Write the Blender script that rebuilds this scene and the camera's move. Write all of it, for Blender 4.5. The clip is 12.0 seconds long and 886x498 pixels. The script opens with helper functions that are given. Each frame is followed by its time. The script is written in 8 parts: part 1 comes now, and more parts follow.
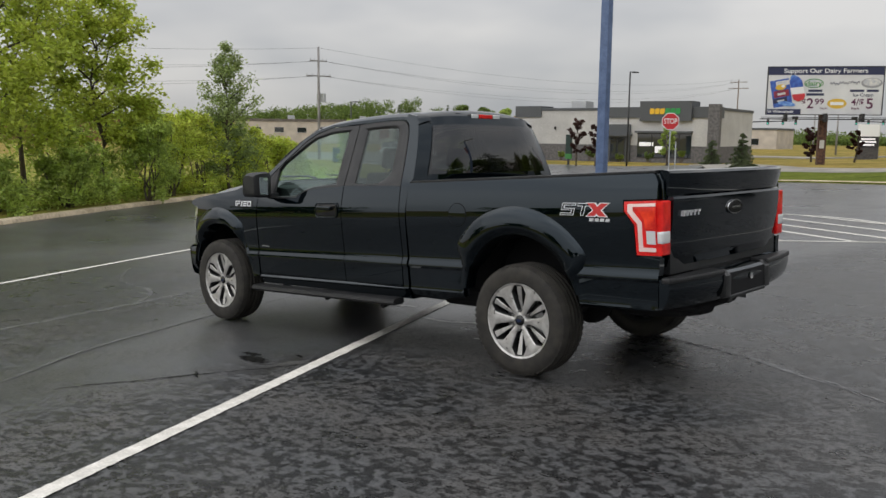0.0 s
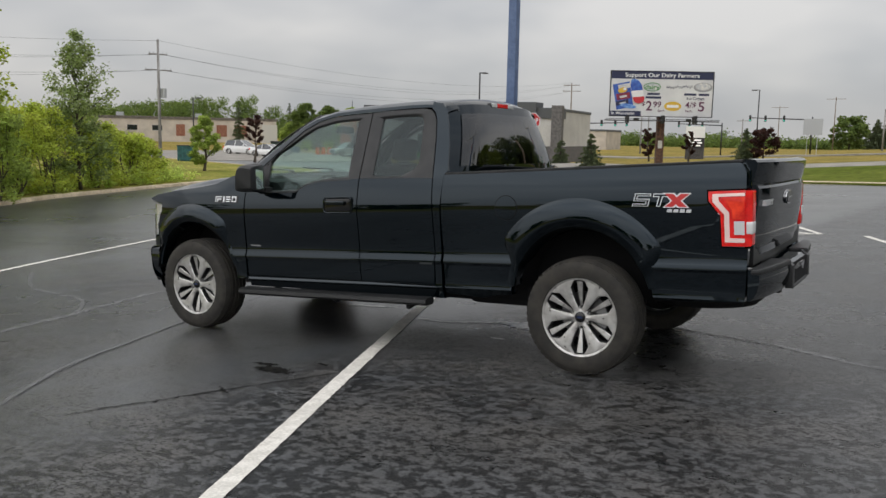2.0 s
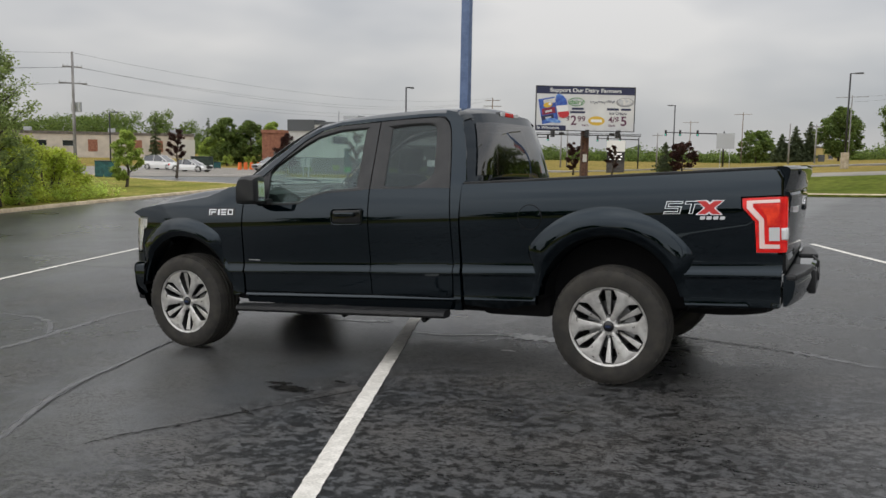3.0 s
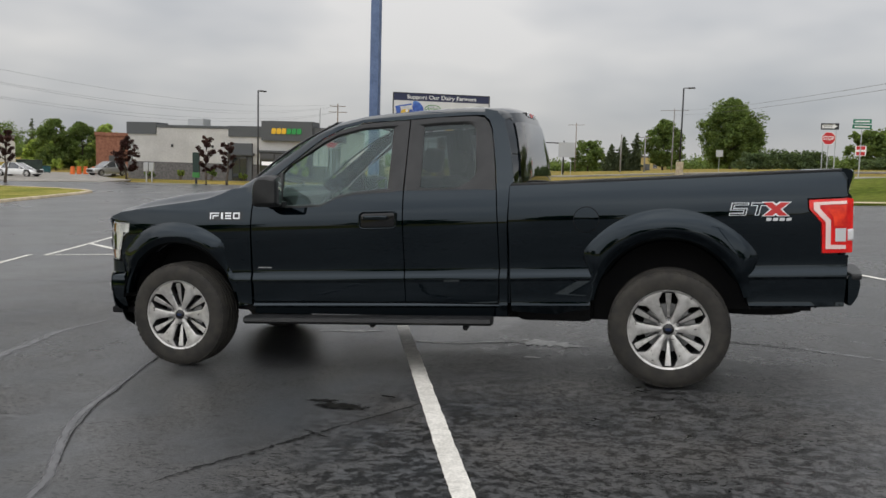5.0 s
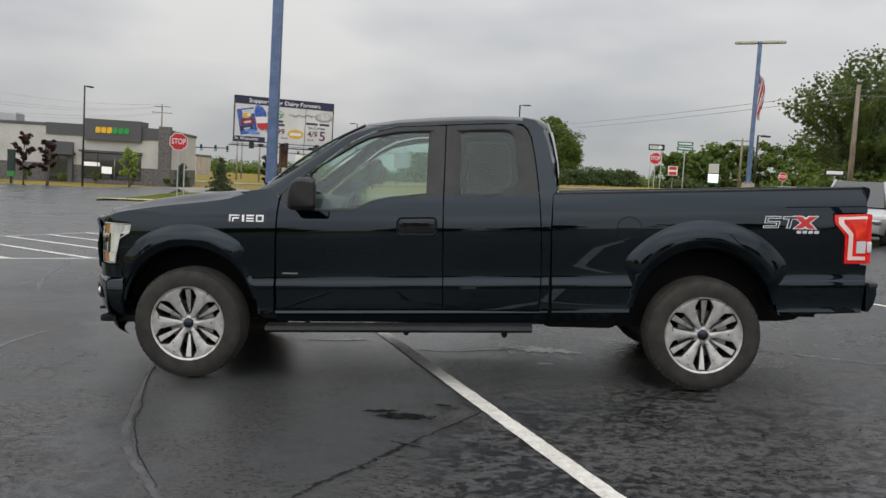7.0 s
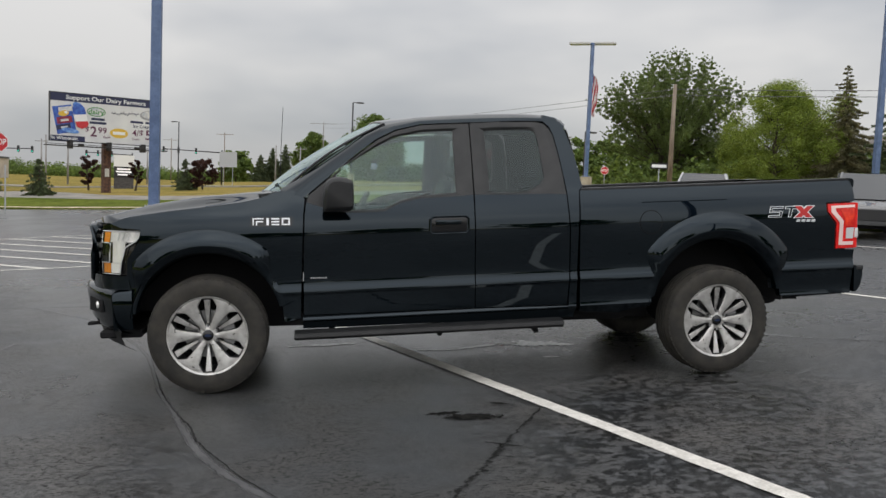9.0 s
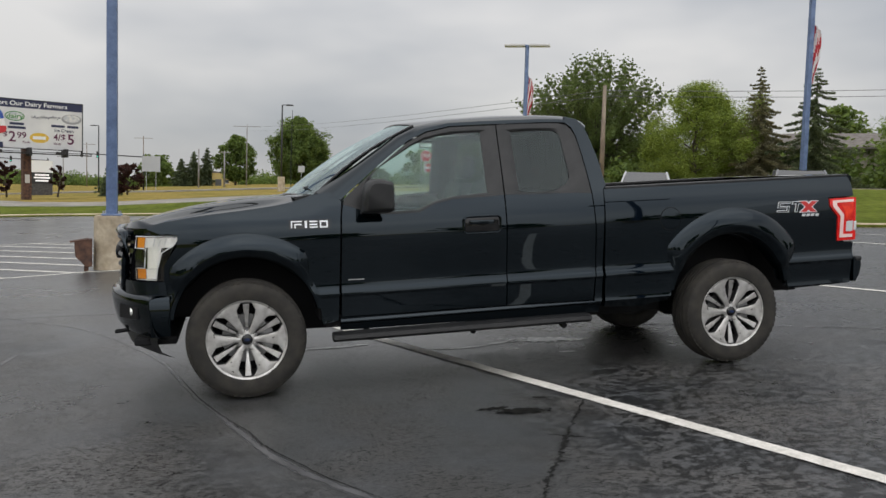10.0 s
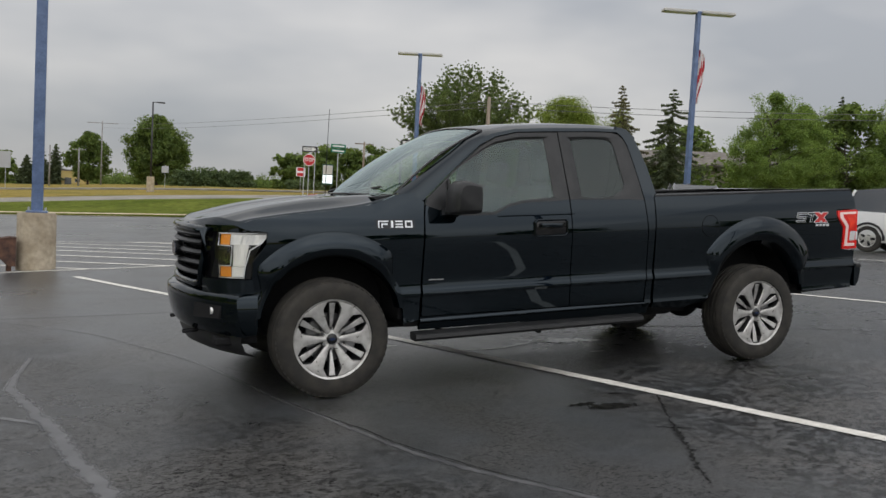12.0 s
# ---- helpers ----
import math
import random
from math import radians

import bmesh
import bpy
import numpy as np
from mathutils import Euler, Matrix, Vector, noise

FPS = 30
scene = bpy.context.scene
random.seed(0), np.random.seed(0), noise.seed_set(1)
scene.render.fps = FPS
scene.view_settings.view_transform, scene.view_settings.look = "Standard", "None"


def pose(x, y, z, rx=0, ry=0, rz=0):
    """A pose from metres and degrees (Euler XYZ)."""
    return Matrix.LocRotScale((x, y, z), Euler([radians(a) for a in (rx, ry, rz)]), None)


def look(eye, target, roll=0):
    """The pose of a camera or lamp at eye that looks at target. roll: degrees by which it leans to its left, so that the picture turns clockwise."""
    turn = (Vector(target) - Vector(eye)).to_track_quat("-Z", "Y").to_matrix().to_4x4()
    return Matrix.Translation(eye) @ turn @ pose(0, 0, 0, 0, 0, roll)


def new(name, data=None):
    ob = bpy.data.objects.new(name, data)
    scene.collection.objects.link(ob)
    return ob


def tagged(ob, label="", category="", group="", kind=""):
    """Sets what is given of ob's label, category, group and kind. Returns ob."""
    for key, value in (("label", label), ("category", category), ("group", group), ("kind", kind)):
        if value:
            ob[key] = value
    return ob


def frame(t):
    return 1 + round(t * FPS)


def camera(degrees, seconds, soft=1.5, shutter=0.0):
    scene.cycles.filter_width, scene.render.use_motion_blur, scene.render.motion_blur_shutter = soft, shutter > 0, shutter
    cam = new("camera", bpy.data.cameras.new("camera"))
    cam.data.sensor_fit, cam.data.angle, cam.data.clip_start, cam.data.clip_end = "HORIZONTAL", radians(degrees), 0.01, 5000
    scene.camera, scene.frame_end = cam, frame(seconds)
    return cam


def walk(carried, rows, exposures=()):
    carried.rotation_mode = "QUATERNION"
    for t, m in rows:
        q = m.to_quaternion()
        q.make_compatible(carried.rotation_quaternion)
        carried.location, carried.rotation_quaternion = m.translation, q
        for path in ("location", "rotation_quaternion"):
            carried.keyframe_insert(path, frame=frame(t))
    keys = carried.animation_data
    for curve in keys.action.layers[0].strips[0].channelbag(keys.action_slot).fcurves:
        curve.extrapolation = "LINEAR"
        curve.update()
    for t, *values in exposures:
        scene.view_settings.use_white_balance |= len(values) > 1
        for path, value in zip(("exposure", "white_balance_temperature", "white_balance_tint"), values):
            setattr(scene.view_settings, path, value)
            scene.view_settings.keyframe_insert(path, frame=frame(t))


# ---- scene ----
cam = camera(55.0, 12.0)
# the car park falls a little towards the street: rows are given over its surface
LOT = Vector((0.045, -0.030, 1.0)).rotation_difference(Vector((0.0, 0.0, 1.0))).to_matrix().to_4x4()
ROWS = [
    (0, (5.428, -5.776, 1.409), (4.096, -4.293, 1.242), -0.1),
    (0.5, (5.073, -5.927, 1.4), (3.844, -4.357, 1.235), 0.2),
    (1, (4.743, -6.118, 1.389), (3.581, -4.498, 1.226), -0.3),
    (1.5, (4.389, -6.265, 1.375), (3.288, -4.604, 1.211), -0.4),
    (2, (3.996, -6.358, 1.353), (2.969, -4.65, 1.184), -0.2),
    (2.5, (3.64, -6.486, 1.339), (2.662, -4.747, 1.2), -0.5),
    (3, (3.304, -6.578, 1.322), (2.44, -4.779, 1.186), -0.6),
    (3.2, (3.152, -6.582, 1.316), (2.34, -4.759, 1.179), -0.6),
    (4.8, (1.987, -6.788, 1.277), (1.453, -4.865, 1.147), -0.4),
    (5, (1.842, -6.809, 1.301), (1.329, -4.88, 1.177), -0.5),
    (5.5, (1.497, -6.925, 1.297), (1.071, -4.975, 1.175), -0.3),
    (6, (1.125, -6.991, 1.278), (0.762, -5.027, 1.158), 1.3),
    (6.5, (0.727, -6.961, 1.279), (0.43, -4.987, 1.161), 1.1),
    (7, (0.325, -7.005, 1.276), (0.219, -5.01, 1.175), 0.9),
    (7.5, (-0.05, -7.0, 1.263), (-0.033, -5.002, 1.162), 0.9),
    (9.5, (-1.53, -6.863, 1.284), (-1.132, -4.906, 1.179), -1.0),
    (10, (-1.919, -6.839, 1.28), (-1.437, -4.901, 1.176), -1.3),
    (10.5, (-2.279, -6.721, 1.266), (-1.708, -4.807, 1.161), -1.0),
    (11, (-2.649, -6.641, 1.281), (-2.008, -4.75, 1.18), -0.8),
    (11.5, (-3.053, -6.597, 1.283), (-2.316, -4.74, 1.189), -0.5),
    (12, (-3.404, -6.478, 1.265), (-2.612, -4.643, 1.173), 0.0),
]
walk(cam, [(t, LOT @ look(eye, target, roll)) for t, eye, target, roll in ROWS], [(0.0, 0.04), (10.0, 0.04), (11.0, -0.08), (12.0, -0.10)])

# ---- world and light ----
world = bpy.data.worlds.new("overcast_sky")
scene.world = world
world.use_nodes = True
wn, wl = world.node_tree.nodes, world.node_tree.links
wn.clear()
w_out = wn.new("ShaderNodeOutputWorld")
w_bg = wn.new("ShaderNodeBackground")
w_sky = wn.new("ShaderNodeTexSky")
w_sky.sky_type, w_sky.sun_disc = "NISHITA", False
w_sky.sun_elevation, w_sky.sun_rotation = radians(40), radians(191)
w_geo = wn.new("ShaderNodeTexCoord")
w_map = wn.new("ShaderNodeMapping")
w_map.inputs["Scale"].default_value = (1.0, 1.0, 2.8)
w_n1 = wn.new("ShaderNodeTexNoise")
w_n1.inputs["Scale"].default_value, w_n1.inputs["Detail"].default_value = 2.0, 4.0
w_n1.inputs["Roughness"].default_value = 0.5
w_ramp = wn.new("ShaderNodeValToRGB")
w_ramp.color_ramp.elements[0].position, w_ramp.color_ramp.elements[0].color = 0.36, (0.40, 0.413, 0.438, 1)
w_ramp.color_ramp.elements[1].position, w_ramp.color_ramp.elements[1].color = 0.62, (0.665, 0.65, 0.636, 1)
w_mul = wn.new("ShaderNodeVectorMath")
w_mul.operation = "SCALE"
w_mul.inputs["Scale"].default_value = 0.10
w_mix = wn.new("ShaderNodeMix")
w_mix.data_type = "RGBA"
w_mix.inputs["Factor"].default_value = 0.93
wl.new(w_geo.outputs["Generated"], w_map.inputs["Vector"])
wl.new(w_map.outputs["Vector"], w_n1.inputs["Vector"])
wl.new(w_n1.outputs["Fac"], w_ramp.inputs["Fac"])
wl.new(w_sky.outputs["Color"], w_mul.inputs[0])
wl.new(w_mul.outputs["Vector"], w_mix.inputs["A"])
wl.new(w_ramp.outputs["Color"], w_mix.inputs["B"])
# an overcast sky is brighter overhead than at the horizon
w_sep = wn.new("ShaderNodeSeparateXYZ")
w_ramp2 = wn.new("ShaderNodeValToRGB")
for k, (at, level) in enumerate(((0.0, 0.36), (0.32, 0.52), (0.54, 0.72), (1.0, 0.70))):
    e = w_ramp2.color_ramp.elements[k] if k < 2 else w_ramp2.color_ramp.elements.new(at)
    e.position, e.color = at, (level, level, level, 1)
w_grad = wn.new("ShaderNodeMath")
w_grad.operation = "MULTIPLY"
w_grad.inputs[1].default_value = 2.5
wl.new(w_ramp2.outputs["Color"], w_grad.inputs[0])
w_lift = wn.new("ShaderNodeVectorMath")
w_lift.operation = "SCALE"
wl.new(w_geo.outputs["Generated"], w_sep.inputs["Vector"])
wl.new(w_sep.outputs["Z"], w_ramp2.inputs["Fac"])
wl.new(w_mix.outputs["Result"], w_lift.inputs[0])
wl.new(w_grad.outputs["Value"], w_lift.inputs["Scale"])
# added lobe of brighter sky behind the camera, to lift the truck's reflections
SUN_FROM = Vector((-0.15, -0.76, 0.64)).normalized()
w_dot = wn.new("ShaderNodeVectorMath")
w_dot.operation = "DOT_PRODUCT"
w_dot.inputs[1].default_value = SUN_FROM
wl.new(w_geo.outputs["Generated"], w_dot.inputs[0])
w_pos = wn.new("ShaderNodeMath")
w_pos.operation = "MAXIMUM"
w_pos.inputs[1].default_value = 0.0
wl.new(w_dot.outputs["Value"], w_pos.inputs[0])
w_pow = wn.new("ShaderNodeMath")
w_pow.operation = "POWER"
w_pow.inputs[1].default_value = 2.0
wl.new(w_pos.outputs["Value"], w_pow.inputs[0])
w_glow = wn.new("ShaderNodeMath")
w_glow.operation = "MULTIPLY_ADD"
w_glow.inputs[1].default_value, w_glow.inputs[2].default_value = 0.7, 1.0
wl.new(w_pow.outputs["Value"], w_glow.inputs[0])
w_lobed = wn.new("ShaderNodeVectorMath")
w_lobed.operation = "SCALE"
wl.new(w_lift.outputs["Vector"], w_lobed.inputs[0])
wl.new(w_glow.outputs["Value"], w_lobed.inputs["Scale"])
wl.new(w_lobed.outputs["Vector"], w_bg.inputs["Color"])
w_bg.inputs["Strength"].default_value = 1.0
wl.new(w_bg.outputs["Background"], w_out.inputs["Surface"])

sun_data = bpy.data.lights.new("sun", "SUN")
sun_data.energy, sun_data.angle, sun_data.color = 0.5, radians(100), (1.0, 0.97, 0.93)
sun = new("sun", sun_data)
sun.matrix_world = look(SUN_FROM * 30.0, (0, 0, 0))


# ---- materials ----
def material(name, rgb, rough=0.6, metal=0.0, **extra):
    m = bpy.data.materials.new(name)
    m.use_nodes = True
    b = m.node_tree.nodes["Principled BSDF"]
    b.inputs["Base Color"].default_value = (*rgb, 1)
    b.inputs["Roughness"].default_value = rough
    b.inputs["Metallic"].default_value = metal
    for key, value in extra.items():
        b.inputs[key.replace("_", " ")].default_value = value
    return m


def varied(m, a, b, scale=4.0, detail=4.0, low=0.35, high=0.65, bump=0.0, bump_scale=60.0, rough=None, distance=0.01, coords="Object", stretch=(1, 1, 1), second=None):
    """Colour from noise between a and b, with an optional finer bump and a roughness range."""
    nt = m.node_tree
    n, l = nt.nodes, nt.links
    p = n["Principled BSDF"]
    tc = n.new("ShaderNodeTexCoord")
    mp = n.new("ShaderNodeMapping")
    mp.inputs["Scale"].default_value = stretch
    l.new(tc.outputs[coords], mp.inputs["Vector"])
    t1 = n.new("ShaderNodeTexNoise")
    t1.inputs["Scale"].default_value, t1.inputs["Detail"].default_value = scale, detail
    l.new(mp.outputs["Vector"], t1.inputs["Vector"])
    r = n.new("ShaderNodeValToRGB")
    r.color_ramp.elements[0].position, r.color_ramp.elements[0].color = low, (*a, 1)
    r.color_ramp.elements[1].position, r.color_ramp.elements[1].color = high, (*b, 1)
    l.new(t1.outputs["Fac"], r.inputs["Fac"])
    out = r.outputs["Color"]
    if second:
        t3 = n.new("ShaderNodeTexNoise")
        t3.inputs["Scale"].default_value, t3.inputs["Detail"].default_value = second[0], 3.0
        l.new(mp.outputs["Vector"], t3.inputs["Vector"])
        mr = n.new("ShaderNodeMapRange")
        mr.inputs["From Min"].default_value, mr.inputs["From Max"].default_value = 0.3, 0.7
        mr.inputs["To Min"].default_value, mr.inputs["To Max"].default_value = 1 - second[1], 1 + second[1]
        l.new(t3.outputs["Fac"], mr.inputs["Value"])
        sc = n.new("ShaderNodeVectorMath")
        sc.operation = "SCALE"
        l.new(out, sc.inputs[0])
        l.new(mr.outputs["Result"], sc.inputs["Scale"])
        out = sc.outputs["Vector"]
    l.new(out, p.inputs["Base Color"])
    if rough:
        mr = n.new("ShaderNodeMapRange")
        mr.inputs["To Min"].default_value, mr.inputs["To Max"].default_value = rough
        mr.inputs["From Min"].default_value, mr.inputs["From Max"].default_value = 0.3, 0.7
        l.new(t1.outputs["Fac"], mr.inputs["Value"])
        l.new(mr.outputs["Result"], p.inputs["Roughness"])
    if bump:
        t2 = n.new("ShaderNodeTexNoise")
        t2.inputs["Scale"].default_value, t2.inputs["Detail"].default_value = bump_scale, 3.0
        l.new(mp.outputs["Vector"], t2.inputs["Vector"])
        bp = n.new("ShaderNodeBump")
        bp.inputs["Strength"].default_value, bp.inputs["Distance"].default_value = bump, distance
        l.new(t2.outputs["Fac"], bp.inputs["Height"])
        l.new(bp.outputs["Normal"], p.inputs["Normal"])
    return m


# ---- mesh helpers ----
def part(name, bm, mat, parent=None, label="", smooth=False, m=None):
    me = bpy.data.meshes.new(name)
    bmesh.ops.recalc_face_normals(bm, faces=bm.faces)
    bm.to_mesh(me)
    bm.free()
    if mat is not None:
        for one in (mat if isinstance(mat, (list, tuple)) else [mat]):
            me.materials.append(one)
    if smooth:
        me.shade_smooth()
        if smooth is not True:
            me.set_sharp_from_angle(angle=radians(smooth))
    ob = new(name, me)
    if parent is not None:
        ob.parent = parent
    if m is not None:
        ob.matrix_basis = m
    if label:
        ob["label"] = label
    return ob


def empty(name, m, label, category, group="", kind=""):
    ob = new(name)
    ob.empty_display_size = 0.2
    ob.matrix_basis = m
    return tagged(ob, label, category, group, kind)


def add_box(bm, lo, hi, bevel=0.0, segs=2):
    made = bmesh.ops.create_cube(bm, size=1.0)["verts"]
    c = [(a + b) / 2 for a, b in zip(lo, hi)]
    s = [abs(b - a) for a, b in zip(lo, hi)]
    for v in made:
        v.co = Vector((v.co.x * s[0] + c[0], v.co.y * s[1] + c[1], v.co.z * s[2] + c[2]))
    if bevel:
        edges = {e for v in made for e in v.link_edges}
        bmesh.ops.bevel(bm, geom=list(edges), offset=bevel, segments=segs, affect="EDGES", profile=0.6)
    return bm


def box(lo, hi, bevel=0.0, segs=2):
    return add_box(bmesh.new(), lo, hi, bevel, segs)


def add_cyl(bm, a, b, r1, r2=None, n=16, caps=True):
    a, b = Vector(a), Vector(b)
    r2 = r1 if r2 is None else r2
    q = (b - a).to_track_quat("Z", "Y").to_matrix()
    rings = []
    for centre, r in ((a, r1), (b, r2)):
        rings.append([bm.verts.new(centre + q @ Vector((r * math.cos(2 * math.pi * i / n), r * math.sin(2 * math.pi * i / n), 0))) for i in range(n)])
    for i in range(n):
        bm.faces.new((rings[0][i], rings[0][(i + 1) % n], rings[1][(i + 1) % n], rings[1][i]))
    if caps:
        bm.faces.new(list(reversed(rings[0])))
        bm.faces.new(rings[1])
    return bm


def cyl(a, b, r1, r2=None, n=16):
    return add_cyl(bmesh.new(), a, b, r1, r2, n)


def add_tube(bm, pts, r, n=8, closed=False):
    """A round bar along points; r one radius or one for each point."""
    pts = [Vector(p) for p in pts]
    rings = []
    k = len(pts)
    up = Vector((0, 0, 1))
    for i, p in enumerate(pts):
        a = pts[(i - 1) % k] if closed or i else p
        b = pts[(i + 1) % k] if closed or i < k - 1 else p
        d = (b - a).normalized()
        s = d.cross(up)
        if s.length < 1e-3:
            s = d.cross(Vector((0, 1, 0)))
        s.normalize()
        t = s.cross(d).normalized()
        rr = r[i] if isinstance(r, (list, tuple)) else r
        rings.append([bm.verts.new(p + (s * math.cos(2 * math.pi * j / n) + t * math.sin(2 * math.pi * j / n)) * rr) for j in range(n)])
    for i in range(k if closed else k - 1):
        u, v = rings[i], rings[(i + 1) % k]
        for j in range(n):
            bm.faces.new((u[j], u[(j + 1) % n], v[(j + 1) % n], v[j]))
    if not closed:
        bm.faces.new(list(reversed(rings[0])))
        bm.faces.new(rings[-1])
    return bm


def add_prism(bm, outline, axis, lo, hi, bevel=0.0, segs=2):
    """A polygon pushed along an axis ("x", "y" or "z") from lo to hi; outline in the other two, in order."""
    def place(p, w):
        return {"x": (w, p[0], p[1]), "y": (p[0], w, p[1]), "z": (p[0], p[1], w)}[axis]
    a = [bm.verts.new(place(p, lo)) for p in outline]
    b = [bm.verts.new(place(p, hi)) for p in outline]
    n = len(outline)
    fs = [bm.faces.new(a), bm.faces.new(list(reversed(b)))]
    for i in range(n):
        fs.append(bm.faces.new((a[i], b[i], b[(i + 1) % n], a[(i + 1) % n])))
    if bevel:
        bmesh.ops.bevel(bm, geom=list({e for f in fs[:2] for e in f.edges}), offset=bevel, segments=segs, affect="EDGES", profile=0.6)
    return bm


def prism(outline, axis, lo, hi, bevel=0.0, segs=2):
    return add_prism(bmesh.new(), outline, axis, lo, hi, bevel, segs)


def smoothstep(a, b, x):
    t = min(1.0, max(0.0, (x - a) / (b - a)))
    return t * t * (3 - 2 * t)


def ground_z(x, y):
    """Height of the land: the car park's slope near the truck, flatter further off."""
    if x < -14:
        gx = -0.63 - 0.37 * (1 - math.exp((x + 14) / 20.0))
    elif x > 12:
        gx = 0.54 + 0.25 * (1 - math.exp(-(x - 12) / 8.0))
    else:
        gx = 0.045 * x
    gy = 0.02 - 0.06 * smoothstep(1.0, 9.0, y)
    return gx + gy


# ---- ground ----
def asphalt_material():
    m = material("worn_wet_asphalt", (0.045, 0.047, 0.05), 0.5)
    n, l = m.node_tree.nodes, m.node_tree.links
    p = n["Principled BSDF"]
    tc = n.new("ShaderNodeTexCoord")

    def tex(scale, detail, rough=0.5, stretch=(1, 1, 1)):
        mp = n.new("ShaderNodeMapping")
        mp.inputs["Scale"].default_value = stretch
        l.new(tc.outputs["Object"], mp.inputs["Vector"])
        t = n.new("ShaderNodeTexNoise")
        t.inputs["Scale"].default_value, t.inputs["Detail"].default_value, t.inputs["Roughness"].default_value = scale, detail, rough
        l.new(mp.outputs["Vector"], t.inputs["Vector"])
        return t.outputs["Fac"]

    def ramp(fac, a, b, low, high):
        r = n.new("ShaderNodeMapRange")
        r.inputs["From Min"].default_value, r.inputs["From Max"].default_value = low, high
        r.inputs["To Min"].default_value, r.inputs["To Max"].default_value = a, b
        l.new(fac, r.inputs["Value"])
        return r.outputs["Result"]

    def mathn(op, a, b):
        k = n.new("ShaderNodeMath")
        k.operation = op
        for i, v in enumerate((a, b)):
            if isinstance(v, (int, float)):
                k.inputs[i].default_value = v
            else:
                l.new(v, k.inputs[i])
        return k.outputs["Value"]

    large = tex(0.23, 4.0, 0.55)
    zone = tex(0.42, 3.0, 0.5)
    flake = tex(12.5, 7.0, 0.74, (1.0, 1.2, 1.0))
    blot = tex(2.6, 5.0, 0.7)
    grit = tex(110.0, 4.0, 0.8)
    spots = tex(32.0, 5.0, 0.78, (1.0, 1.6, 1.0))
    patchy = tex(1.1, 3.0, 0.6)
    mottle = tex(7.5, 6.0, 0.72, (1.0, 1.35, 1.0))
    # worn skin: pale flakes over dark binder, strongest in some zones
    # a smooth stretch lies between the long crack and the damp trail; beyond both the skin is flaking
    def across(a, b):
        ax = n.new("ShaderNodeVectorMath")
        ax.operation = "DOT_PRODUCT"
        l.new(tc.outputs["Object"], ax.inputs[0])
        ax.inputs[1].default_value = (a, b, 0.0)
        return mathn("ADD", ax.outputs["Value"], mathn("MULTIPLY", mathn("SUBTRACT", blot, 0.5), 1.3))

    tail_side = ramp(across(1.0, -0.1), 0.0, 1.0, -0.1, 0.55)
    calm_side = ramp(across(0.91, 0.414), 1.0, 0.8, 3.2, 6.5)
    nose_side = ramp(across(0.923, 0.389), 0.85, 0.0, -3.0, -2.2)
    nose_side = mathn("MULTIPLY", nose_side, ramp(across(1.0, 0.0), 0.0, 1.0, -8.0, -4.8))
    near_side = ramp(across(0.0, 1.0), 0.6, 0.0, -3.9, -3.0)
    worn = mathn("MAXIMUM", mathn("MULTIPLY", tail_side, calm_side), mathn("MAXIMUM", mathn("MULTIPLY", nose_side, ramp(zone, 0.55, 1.0, 0.42, 0.6)), near_side))
    fl = mathn("MULTIPLY", ramp(mathn("ADD", flake, mathn("MULTIPLY", mathn("SUBTRACT", patchy, 0.5), 0.26)), 0.0, 1.0, 0.485, 0.512), worn)
    pits = mathn("MULTIPLY", ramp(blot, 1.0, 0.0, 0.36, 0.5), worn)
    tone = mathn("ADD", mathn("ADD", ramp(large, 0.034, 0.056, 0.35, 0.66), mathn("MULTIPLY", fl, 0.052)), mathn("MULTIPLY", mathn("SUBTRACT", grit, 0.5), 0.19))
    tone = mathn("ADD", tone, mathn("MULTIPLY", mathn("SUBTRACT", mottle, 0.5), 0.075))
    tone = mathn("ADD", mathn("SUBTRACT", tone, mathn("MULTIPLY", worn, 0.046)), 0.014)
    tone = mathn("SUBTRACT", tone, mathn("MULTIPLY", pits, 0.02))
    holes = mathn("MULTIPLY", ramp(spots, 1.0, 0.0, 0.43, 0.465), ramp(patchy, 0.3, 1.0, 0.40, 0.56))
    tone = mathn("SUBTRACT", tone, mathn("MULTIPLY", holes, 0.052))
    open_skin = mathn("MAXIMUM", holes, mathn("MULTIPLY", mathn("SUBTRACT", worn, fl), 0.8))
    l.new(mathn("MULTIPLY", ramp(open_skin, 0.62, 0.10, 0.0, 1.0), ramp(nose_side, 1.0, 0.6, 0.0, 0.85)), p.inputs["Specular IOR Level"])
    tone = mathn("MAXIMUM", tone, 0.012)
    comb = n.new("ShaderNodeCombineColor")
    l.new(mathn("MULTIPLY", tone, ramp(patchy, 0.94, 1.03, 0.35, 0.65)), comb.inputs[0])
    l.new(mathn("MULTIPLY", tone, 1.0), comb.inputs[1])
    l.new(mathn("MULTIPLY", tone, ramp(patchy, 1.07, 0.96, 0.35, 0.65)), comb.inputs[2])
    l.new(comb.outputs["Color"], p.inputs["Base Color"])
    rough = mathn("ADD", ramp(large, 0.25, 0.36, 0.3, 0.7), mathn("MULTIPLY", fl, 0.14))
    rough = mathn("SUBTRACT", rough, mathn("MULTIPLY", pits, 0.06))
    l.new(rough, p.inputs["Roughness"])
    b1 = n.new("ShaderNodeBump")
    b1.inputs["Strength"].default_value, b1.inputs["Distance"].default_value = 0.40, 0.005
    l.new(mathn("ADD", grit, mathn("MULTIPLY", fl, 0.5)), b1.inputs["Height"])
    l.new(b1.outputs["Normal"], p.inputs["Normal"])
